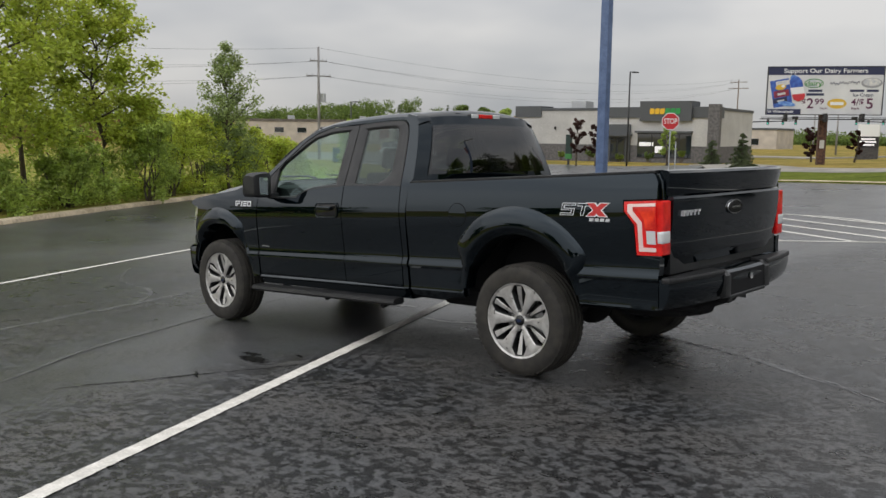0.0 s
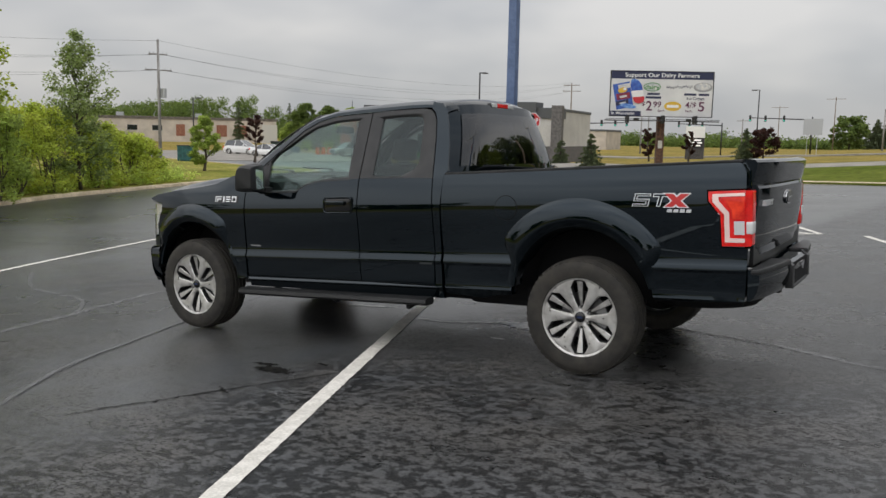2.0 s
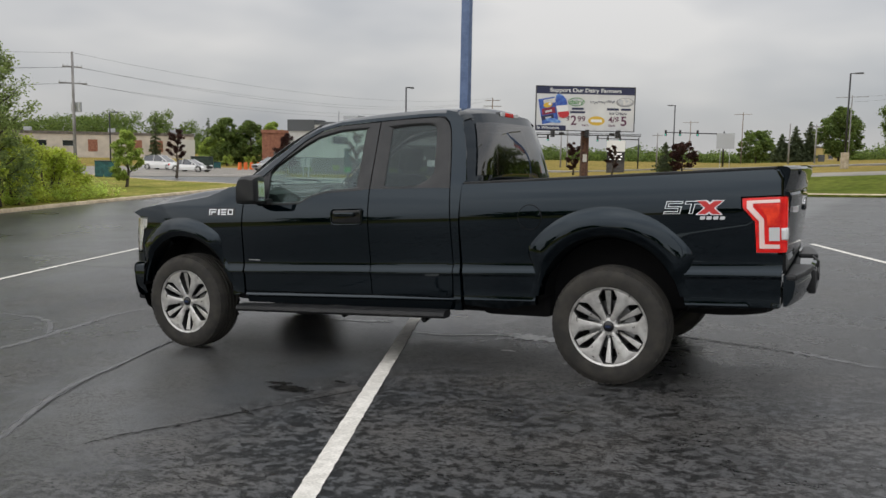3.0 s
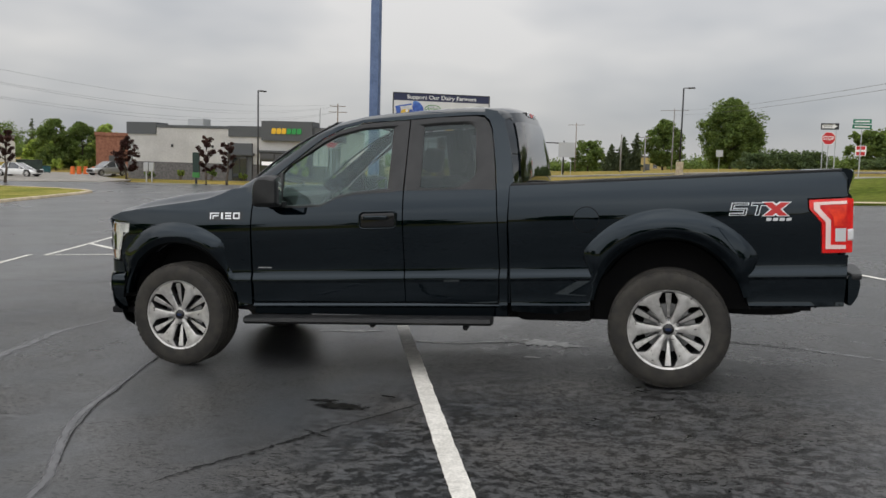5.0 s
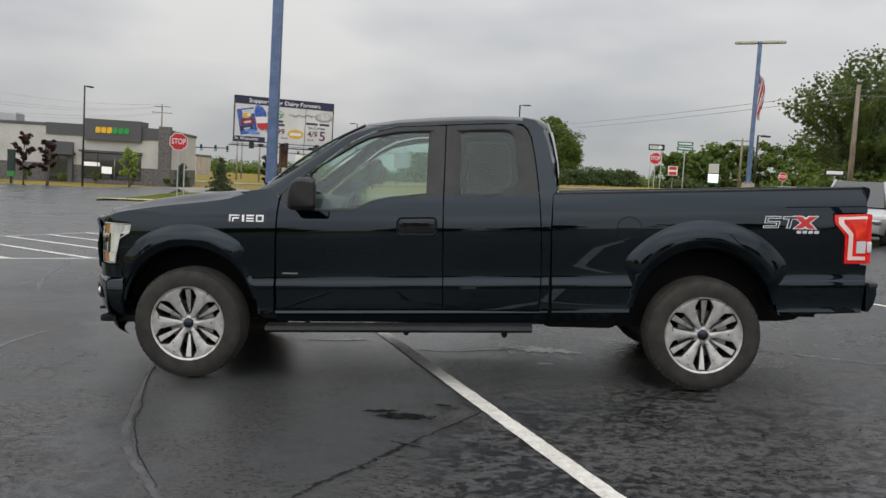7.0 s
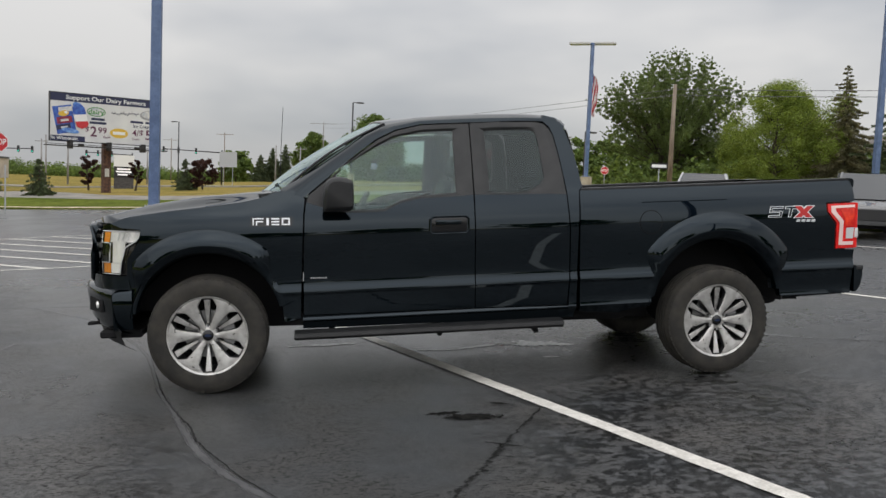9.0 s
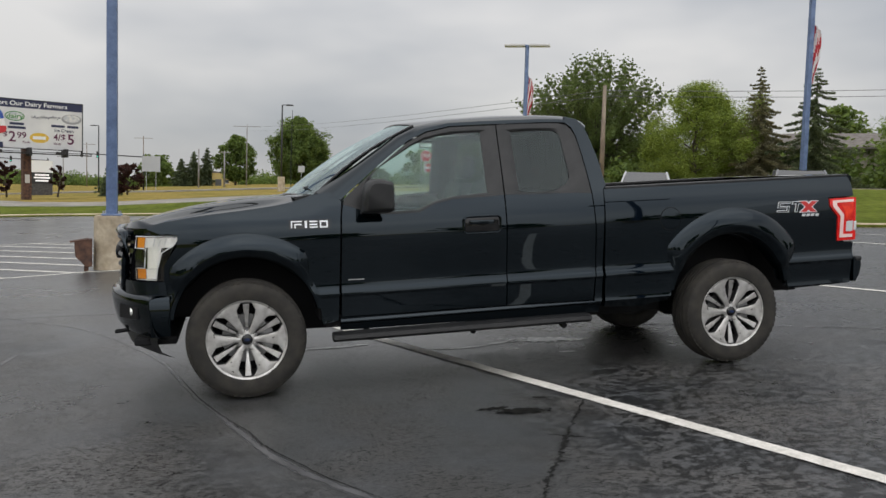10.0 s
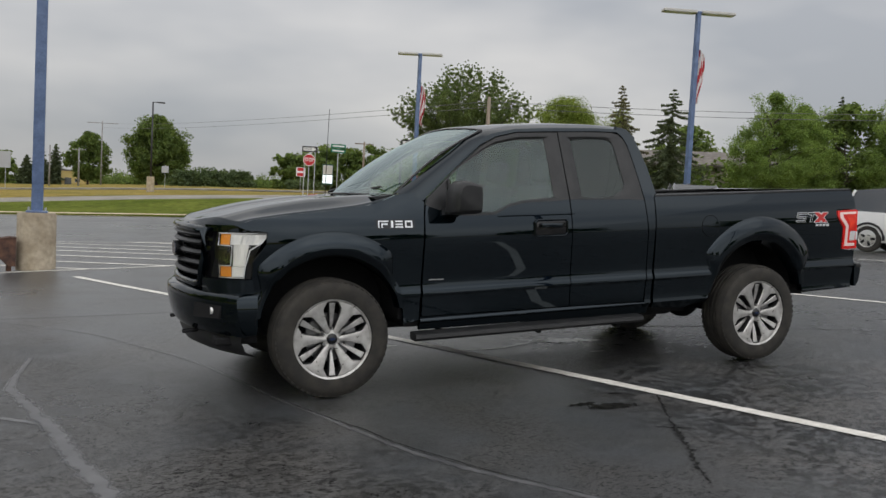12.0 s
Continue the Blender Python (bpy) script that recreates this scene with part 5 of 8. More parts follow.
def corner_point(u, z, s, push=0.0):
    pts = ((-2.632, 0.620), (-2.592, 0.700), (-2.545, 0.775), (-2.485, 0.845), (-2.415, 0.890), (-2.338, 0.912), (-2.26, 0.925))
    f = max(0.0, min(0.9999, u)) * (len(pts) - 1)
    i = int(f)
    t = f - i
    x = pts[i][0] + (pts[i + 1][0] - pts[i][0]) * t
    y = pts[i][1] + (pts[i + 1][1] - pts[i][1]) * t
    n = Vector((pts[i + 1][1] - pts[i][1], -(pts[i + 1][0] - pts[i][0]))).normalized()
    back = 0.03 * smoothstep(0.95, 1.16, z)
    return (x - n.x * push + back * 0.6, s * (y - n.y * push - back * 0.35), z)


for s in (-1, 1):
    lamp = new("headlamp")
    lamp.parent = truck
    lamp_sheet("housing", 16, [(0.0, 0.80, 0.80), (0.0, 0.80, 0.90), (0.0, 0.82, 0.95), (0.0, 0.90, 1.04), (0.0, 1.0, 1.09), (0.0, 1.0, 1.125)], GLOSS_BLACK, lamp, s, -0.03)
    # C-shaped lamp: chrome cells behind a clear rim, amber towards the grille
    lamp_sheet("reflector_top", 12, [(0.462, 0.895, 1.038), (0.462, 0.985, 1.106)], LAMP_CHROME, lamp, s, -0.012, "chrome reflector behind clear lens")
    lamp_sheet("reflector_middle", 6, [(0.515, 0.690, 0.898), (0.515, 0.74, 1.040)], LAMP_CHROME, lamp, s, -0.018)
    lamp_sheet("reflector_foot", 6, [(0.505, 0.675, 0.830), (0.505, 0.69, 0.897)], LAMP_CHROME, lamp, s, -0.012)
    lamp_sheet("amber_upper", 3, [(0.315, 0.458, 1.038), (0.31, 0.460, 1.106)], AMBER, lamp, s, -0.010)
    lamp_sheet("amber_lower", 3, [(0.335, 0.502, 0.830), (0.335, 0.502, 0.897)], AMBER, lamp, s, -0.010)
    rim_uz = [(0.30, 1.112), (0.65, 1.112), (1.0, 1.112), (0.91, 1.05), (0.76, 1.005), (0.70, 0.90), (0.68, 0.824), (0.53, 0.824), (0.33, 0.824), (0.33, 0.90), (0.50, 0.903), (0.51, 0.96), (0.51, 1.030), (0.40, 1.034), (0.30, 1.034)]
    bm = bmesh.new()
    add_tube(bm, [corner_point(u, z, s, 0.0) for u, z in rim_uz], 0.0042, 5, closed=True)
    part("clear_rim", bm, CLEAR_LENS, lamp, "clear lens edge", smooth=True)
    for u in (0.62, 0.70, 0.78):
        bm = bmesh.new()
        add_tube(bm, [corner_point(u, 1.048, s, -0.004), corner_point(u + 0.02, 1.098, s, -0.004)], 0.004, 4)
        part("lens_rib", bm, CLEAR_LENS, lamp)
    shell = lamp_sheet("lens", 14, [(0.31, 0.68, 0.826), (0.31, 0.70, 0.90), (0.31, 0.76, 1.0), (0.31, 0.91, 1.05), (0.30, 1.0, 1.110)], GLASS_LAMP, lamp, s, 0.002, "clear headlamp cover")
    shell.visible_shadow = False
    lamp_sheet("corner_skin", 10, [(0.0, 0.84, 0.68), (0.0, 0.82, 0.74), (0.0, 0.80, 0.812)], PAINT_BLACK, lamp, s, 0.004)
    lamp_sheet("lip", 10, [(0.0, 1.0, 1.122), (0.0, 0.92, 1.145), (0.0, 0.85, 1.165)], PAINT_BLACK, lamp, s, -0.004)

bumper = new("front_bumper")
bumper.parent = truck


def bumper_point(y, dx, z):
    return (-2.795 + 0.31 * (abs(y) / 0.90) ** 2.2 + dx, y, z)


bm = bmesh.new()
sec = ((0.12, 0.746), (0.045, 0.742), (0.010, 0.722), (0.0, 0.706), (0.0, 0.66), (0.012, 0.58), (0.03, 0.50), (0.06, 0.455), (0.14, 0.44))
ys = spread(-0.93, 0.93, 30)
rows = [[bm.verts.new(bumper_point(y, dx, z - 0.02 * (abs(y) / 0.93) ** 2)) for dx, z in sec] for y in ys]
for u, v in zip(rows, rows[1:]):
    for i in range(len(sec) - 1):
        bm.faces.new((u[i], u[i + 1], v[i + 1], v[i]))
part("bumper_bar", bm, PAINT_BLACK, bumper, "black painted front bumper", smooth=35)
for s in (-1, 1):
    # return of the bumper to the wheel arch
    bm = bmesh.new()
    rows = []
    for x, z0 in ((-2.46, 0.44), (-2.40, 0.445), (-2.33, 0.45)):
        y0 = 0.925 + 0.02 * (x + 2.46) / 0.13
        rows.append([bm.verts.new((x, s * (y0 - d), z)) for d, z in ((0.05, 0.726), (0.012, 0.714), (0.0, 0.696), (0.0, 0.60), (0.004, 0.52), (0.03, z0))])
    for u, v in zip(rows, rows[1:]):
        for i in range(5):
            bm.faces.new((u[i], u[i + 1], v[i + 1], v[i]))
    part("bumper_return", bm, PAINT_BLACK, bumper, smooth=True)
    # fog lamp in a dark pocket
    c = bumper_point(0.66, -0.004, 0.60)
    bm = bmesh.new()
    add_prism(bm, [(s * 0.56, 0.545), (s * 0.80, 0.555), (s * 0.82, 0.64), (s * 0.58, 0.645)], "x", -2.630, -2.50)
    for v in bm.verts:
        v.co.x += 0.31 * ((abs(v.co.y) / 0.90) ** 2.2 - 0.55)
    pocket = part("fog_lamp_pocket", bm, DARK, bumper)
    bm = bmesh.new()
    add_cyl(bm, (-2.601, s * 0.73, 0.60), (-2.56, s * 0.73, 0.60), 0.026, n=20)
    part("fog_lamp", bm, LAMP_CHROME, pocket, smooth=30)
    bm = bmesh.new()
    add_tube(bm, [(-2.62, s * 0.38, 0.43), (-2.74, s * 0.38, 0.42), (-2.74, s * 0.42, 0.42), (-2.62, s * 0.42, 0.43)], 0.012, 6)
    part("tow_hook", bm, DARK, bumper, smooth=True)
bm = bmesh.new()
rows = [[bm.verts.new(bumper_point(y, dx, z)) for y in spread(-0.86, 0.86, 20)] for dx, z in ((0.10, 0.46), (0.09, 0.40), (0.12, 0.33), (0.20, 0.29))]
for u, v in zip(rows, rows[1:]):
    for i in range(20):
        bm.faces.new((u[i], u[i + 1], v[i + 1], v[i]))
part("air_dam", bm, TRIM, bumper, "matt black lower air dam", smooth=True)

# badges on the sides
def side_badge(name, shapes, parent, s, label):
    holder = None
    for mat, outline, lift in shapes:
        pts = [(x if s < 0 else x, z) for x, z in outline]
        ob = panel(name if holder is None else "badge_piece", pts, holder or parent, mat, s, y_of=bed_y if outline[0][0] > 0.77 else side_y, depth=0.004, inset=-lift, label=label if holder is None else "")
        holder = holder or ob
    return holder


for s in (-1, 1):
    x0 = -1.525
    shapes = [(GLOSS_BLACK, [(x0 - 0.014, 1.141), (x0 + 0.262, 1.141), (x0 + 0.268, 1.202), (x0 - 0.014, 1.202)], 0.002)]
    shapes += [(BADGE_WHITE, [(x0 + a, 1.148), (x0 + b, 1.148), (x0 + b, 1.196), (x0 + a, 1.196)], 0.006) for a, b in ((0.0, 0.008), (0.092, 0.108))]
    shapes += [(BADGE_WHITE, [(x0 + a, c), (x0 + b, c), (x0 + b, d), (x0 + a, d)], 0.0062) for a, b, c, d in ((0.008, 0.074, 1.188, 1.196), (0.022, 0.070, 1.168, 1.177), (0.022, 0.031, 1.148, 1.168), (0.124, 0.178, 1.186, 1.196), (0.124, 0.178, 1.166, 1.176), (0.124, 0.178, 1.148, 1.157), (0.194, 0.248, 1.186, 1.196), (0.194, 0.204, 1.157, 1.186), (0.238, 0.248, 1.157, 1.186), (0.194, 0.248, 1.148, 1.157))]
    side_badge("wing_badge", shapes, truck, s, "silver marks of a badge on the front wing")
    shapes = [(BADGE_WHITE, [(2.212 + 0.25 * (c - 1.163) + a, c), (2.212 + 0.25 * (c - 1.163) + b, c), (2.212 + 0.25 * (d - 1.163) + b, d), (2.212 + 0.25 * (d - 1.163) + a, d)], 0.003) for a, b, c, d in ((0.0, 0.105, 1.230, 1.247), (0.0, 0.022, 1.213, 1.230), (0.0, 0.105, 1.198, 1.213), (0.083, 0.105, 1.182, 1.198), (0.0, 0.105, 1.165, 1.182), (0.120, 0.222, 1.226, 1.247), (0.158, 0.184, 1.165, 1.226))]
    shapes += [(PAINT_BLACK, [(2.212 + 0.25 * (c - 1.163) + a, c), (2.212 + 0.25 * (c - 1.163) + b, c), (2.212 + 0.25 * (d - 1.163) + b, d), (2.212 + 0.25 * (d - 1.163) + a, d)], 0.0042) for a, b, c, d in ((0.005, 0.100, 1.234, 1.243), (0.005, 0.017, 1.206, 1.236), (0.005, 0.100, 1.202, 1.209), (0.088, 0.100, 1.175, 1.205), (0.005, 0.100, 1.169, 1.177), (0.125, 0.217, 1.230, 1.243), (0.163, 0.179, 1.169, 1.234))]
    shapes += [(BADGE_WHITE, [(2.412, 1.159), (2.486, 1.159), (2.592, 1.252), (2.518, 1.252)], 0.0028), (BADGE_WHITE, [(2.412, 1.252), (2.486, 1.252), (2.580, 1.159), (2.506, 1.159)], 0.0034)]
    shapes += [(BADGE_RED, [(2.424, 1.164), (2.476, 1.164), (2.580, 1.247), (2.528, 1.247)], 0.0044), (BADGE_RED, [(2.424, 1.247), (2.476, 1.247), (2.568, 1.164), (2.516, 1.164)], 0.005)]
    shapes += [(BADGE_WHITE, [(2.440 + 0.04 * k, 1.130), (2.470 + 0.04 * k, 1.130), (2.474 + 0.04 * k, 1.150), (2.444 + 0.04 * k, 1.150)], 0.003) for k in range(4)]
    side_badge("bed_decal", shapes, truck, s, "white and red marks of a bed side decal")
    side_badge("door_script", [(CHROME, [(-1.145, 0.777), (-1.033, 0.777), (-1.033, 0.786), (-1.145, 0.786)], 0.004)], truck, s, "small chrome script badge")
bm = bmesh.new()
for k, y in enumerate(spread(-0.78, -0.58, 4)):
    add_box(bm, (2.970, y, 1.186), (2.996, y + 0.034, 1.20))
    add_box(bm, (2.970, y, 1.165), (2.996, y + 0.012, 1.19))
part("gate_badge", bm, BADGE_WHITE, gate, "silver lettered tailgate badge")

# cabin
def seat(x, y, w):
    st = new("front_seat" if x < 0.2 else "rear_seat")
    st.parent = truck
    part("cushion", box((x - 0.28, y - w, 0.72), (x + 0.25, y + w, 0.90), 0.05, 3), CLOTH, st, smooth=40)
    m = pose(x + 0.26, y, 0.86, 0, 14, 0)
    part("backrest", box((-0.07, -w, 0.0), (0.07, w, 0.60), 0.05, 3), CLOTH, st, smooth=40, m=m)
    part("headrest", box((-0.05, -0.13, 0.64), (0.05, 0.13, 0.82), 0.04, 3), CLOTH, st, smooth=40, m=m)


seat(-0.35, -0.42, 0.27)
seat(-0.35, 0.42, 0.27)
part("rear_bench", box((0.35, -0.75, 0.72), (0.60, 0.75, 1.36), 0.05, 2), CLOTH, truck, smooth=40)
bm = bmesh.new()
add_prism(bm, [(-1.32, 0.80), (-1.32, 1.30), (-1.18, 1.335), (-0.98, 1.31), (-0.90, 1.22), (-0.92, 0.95), (-1.0, 0.80)], "y", -0.80, 0.80, 0.02, 2)
part("dashboard", bm, CABIN, truck, smooth=30)
wheel_ob = new("steering_wheel")
wheel_ob.parent = truck
wheel_ob.matrix_basis = pose(-0.80, -0.42, 1.19, 0, -62, 0)
bm = bmesh.new()
add_tube(bm, [(0.19 * math.cos(a), 0.19 * math.sin(a), 0) for a in spread(0, 2 * math.pi * 35 / 36, 35)], 0.016, 8, closed=True)
part("wheel_rim", bm, CABIN, wheel_ob, smooth=True)
part("boss", box((-0.07, -0.09, -0.05), (0.07, 0.09, 0.01), 0.02, 2), CABIN, wheel_ob, smooth=40)
for a in (90, 210, 330):
    bm = bmesh.new()
    add_box(bm, (0.05, -0.014, -0.012), (0.185, 0.014, 0.006))
    part("spoke_bar", bm, CABIN, wheel_ob, m=pose(0, 0, 0, 0, 0, a))
part("rear_view_mirror", box((-0.86, -0.12, 1.735), (-0.835, 0.12, 1.80), 0.012, 2), CABIN, truck)
part("headliner", box((-0.52, -0.66, 1.862), (0.68, 0.66, 1.868)), CABIN, truck)
bm = bmesh.new()
add_tube(bm, [(-1.40, 0.80, 1.33), (-1.385, 0.80, 1.70), (-1.36, 0.80, 2.10)], [0.004, 0.003, 0.0022], 6)
part("antenna", bm, TRIM, truck, "thin black whip antenna")


# ---- trees and shrubs ----
def foliage_material(name, a, b):
    m = varied(material(name, a, 0.75), a, b, 0.9, 3.0, 0.3, 0.7)
    n, l = m.node_tree.nodes, m.node_tree.links
    p = n["Principled BSDF"]
    src = p.inputs["Base Color"].links[0].from_socket
    geo = n.new("ShaderNodeNewGeometry")
    mr = n.new("ShaderNodeMapRange")
    mr.inputs["To Min"].default_value, mr.inputs["To Max"].default_value = 0.6, 1.45
    l.new(geo.outputs["Random Per Island"], mr.inputs["Value"])
    sc = n.new("ShaderNodeVectorMath")
    sc.operation = "SCALE"
    l.new(src, sc.inputs[0])
    l.new(mr.outputs["Result"], sc.inputs["Scale"])
    l.new(sc.outputs["Vector"], p.inputs["Base Color"])
    p.inputs["Subsurface Weight"].default_value = 0.0
    tr = n.new("ShaderNodeBsdfTranslucent")
    thin = n.new("ShaderNodeVectorMath")
    thin.operation = "MULTIPLY"
    thin.inputs[1].default_value = (1.7, 1.6, 1.0)
    l.new(sc.outputs["Vector"], thin.inputs[0])
    l.new(thin.outputs["Vector"], tr.inputs["Color"])
    p.inputs["Specular IOR Level"].default_value = 0.25
    mix = n.new("ShaderNodeMixShader")
    mix.inputs["Fac"].default_value = 0.42
    out = n["Material Output"]
    l.new(p.outputs["BSDF"], mix.inputs[1])
    l.new(tr.outputs["BSDF"], mix.inputs[2])
    l.new(mix.outputs["Shader"], out.inputs["Surface"])
    return m


LEAF_YELLOW = foliage_material("yellow_green_leaves", (0.28, 0.36, 0.06), (0.41, 0.46, 0.10))
LEAF_MID = foliage_material("mid_green_leaves", (0.21, 0.29, 0.07), (0.31, 0.39, 0.11))
LEAF_FRESH = foliage_material("fresh_maple_leaves", (0.14, 0.215, 0.06), (0.20, 0.28, 0.085))
LEAF_LOCUST = foliage_material("silver_maple_leaves", (0.12, 0.17, 0.065), (0.18, 0.235, 0.10))
LEAF_WEED = foliage_material("weed_leaves", (0.33, 0.44, 0.12), (0.47, 0.55, 0.18))
LEAF_MAPLE = foliage_material("maple_leaves", (0.14, 0.195, 0.04), (0.20, 0.255, 0.065))
LEAF_DARK = foliage_material("dark_green_leaves", (0.09, 0.14, 0.04), (0.14, 0.19, 0.06))
LEAF_JUNIPER = foliage_material("juniper_leaves", (0.07, 0.105, 0.05), (0.11, 0.15, 0.075))
LEAF_GREY = foliage_material("grey_green_leaves", (0.17, 0.23, 0.10), (0.25, 0.31, 0.14))
LEAF_MAROON = foliage_material("maroon_leaves", (0.035, 0.016, 0.017), (0.065, 0.032, 0.03))
NEEDLE = foliage_material("spruce_needles", (0.075, 0.10, 0.06), (0.12, 0.15, 0.085))
NEEDLE_BROWN = foliage_material("browning_spruce_needles", (0.14, 0.145, 0.09), (0.20, 0.185, 0.125))
BARK = varied(material("grey_brown_bark", (0.10, 0.08, 0.06), 0.95), (0.055, 0.045, 0.036), (0.13, 0.105, 0.08), 8.0, stretch=(1, 1, 0.25), bump=0.6, bump_scale=25)


def leaves(name, centres, radii, per, size, mat, parent, seed, droop=0.0, label="", aspect=0.55, ways=None):
    """Many small leaf blades scattered in clumps, as one crown."""
    rng = np.random.default_rng(seed)
    if size < 0.3:
        per, size = int(per * 1.9), size * 0.74
    c = np.repeat(np.asarray(centres, float), per, axis=0)
    r = np.repeat(np.asarray(radii, float), per)
    n = len(c)
    d = rng.normal(size=(n, 3))
    d /= np.linalg.norm(d, axis=1)[:, None]
    p = c + d * (r * rng.random(n) ** 0.6)[:, None] * np.array([1, 1, 0.8])
    u = rng.normal(size=(n, 3))
    u[:, 2] = u[:, 2] * 0.6 - droop
    if ways is not None:
        u = u * 0.6 + np.repeat(np.asarray([tuple(w) for w in ways], float), per, axis=0) * 1.1
    u /= np.linalg.norm(u, axis=1)[:, None]
    up = rng.normal(size=(n, 3)) * 0.75
    up[:, 2] += 0.75
    w = np.cross(u, up)
    w /= np.linalg.norm(w, axis=1)[:, None]
    s = size * rng.uniform(0.6, 1.35, n)[:, None]
    v = np.empty((n, 4, 3))
    v[:, 0] = p - u * s
    v[:, 1] = p + w * s * aspect
    v[:, 2] = p + u * s
    v[:, 3] = p - w * s * aspect
    me = bpy.data.meshes.new(name)
    me.from_pydata(v.reshape(-1, 3).tolist(), [], np.arange(n * 4).reshape(-1, 4).tolist())
    me.materials.append(mat)
    ob = new(name, me)
    ob.parent = parent
    if label:
        ob["label"] = label
    return ob


def limb_path(a, b, rng, sag=0.0, k=4, wob=0.08):
    a, b = Vector(a), Vector(b)
    out = []
    for i in range(k + 1):
        f = i / k
        p = a.lerp(b, f)
        w = (b - a).length * wob * math.sin(math.pi * f)
        out.append(p + Vector((rng.uniform(-w, w), rng.uniform(-w, w), rng.uniform(-w, w) + sag * math.sin(math.pi * f))))
    return out


def broad_tree(name, x, y, height, spread_r, leaf, label, seed, clear=0.22, clumps=60, per=45, size=0.16, shape=1.0, category="tree", limbs=9, gap=0.35, group="", stem=1.0, puff=1.15, taper=0.6):
    """A broadleaf tree: tapered trunk, limbs, and a crown of leaf clumps with gaps."""
    rng = random.Random(seed)
    ob = empty(name, Matrix.Translation((x, y, land_z(x, y) - 0.05)) @ Matrix.Rotation(rng.uniform(0, 6.28), 4, "Z"), label, category, group)
    r0 = (height * 0.022 + 0.03) * stem
    top = Vector((rng.uniform(-0.3, 0.3), rng.uniform(-0.3, 0.3), height * 0.86))
    path = limb_path((0, 0, 0), top, rng, k=6, wob=0.03)
    bm = bmesh.new()
    add_tube(bm, path, [r0 * (1 - 0.88 * i / 6) for i in range(7)], 8)
    part("trunk", bm, BARK, ob, smooth=True)
    centres, radii = [], []
    for i in range(limbs):
        f = clear + (0.92 - clear) * (i + rng.random() * 0.6) / limbs
        a = i * 2.4 + rng.uniform(-0.5, 0.5)
        z = height * f
        reach = spread_r * (math.sin(math.pi * min(1, 0.25 + 0.75 * (f - clear) / (1 - clear))) ** 0.7) * rng.uniform(0.75, 1.1)
        base = path[min(6, int(f * 6 / 0.9))]
        base = Vector((base.x, base.y, z * 0.85))
        tip = Vector((math.cos(a) * reach, math.sin(a) * reach, min(height * 0.95, z + reach * rng.uniform(0.15, 0.7))))
        bm = bmesh.new()
        lp = limb_path(base, tip, rng, k=4)
        add_tube(bm, lp, [r0 * 0.42 * (1 - 0.85 * k / 4) for k in range(5)], 5)
        part("limb", bm, BARK, ob, smooth=True)
        for q in lp[2:]:
            centres.append(q)
            radii.append(spread_r * rng.uniform(0.16, 0.30) * puff)
    tries = 0
    clumps = int(clumps * 1.4)
    while len(centres) < clumps and tries < 5000:
        tries += 1
        a, t, rr = rng.uniform(0, 6.283), rng.random(), rng.random() ** 0.4
        z = height * (clear + (1 - clear) * t)
        prof = math.sin(math.pi * min(1.0, 0.16 + 0.84 * t ** shape)) ** taper
        R = spread_r * prof * rr
        p = Vector((R * math.cos(a), R * math.sin(a), z))
        if noise.noise(p * (1.6 / spread_r) + Vector((seed, 0, 0))) < -gap * 0.5 and rr > 0.4:
            continue
        centres.append(p)
        radii.append(spread_r * rng.uniform(0.09, 0.23) * puff)
    leaves("crown", centres, radii, per, size, leaf, ob, seed)
    return ob


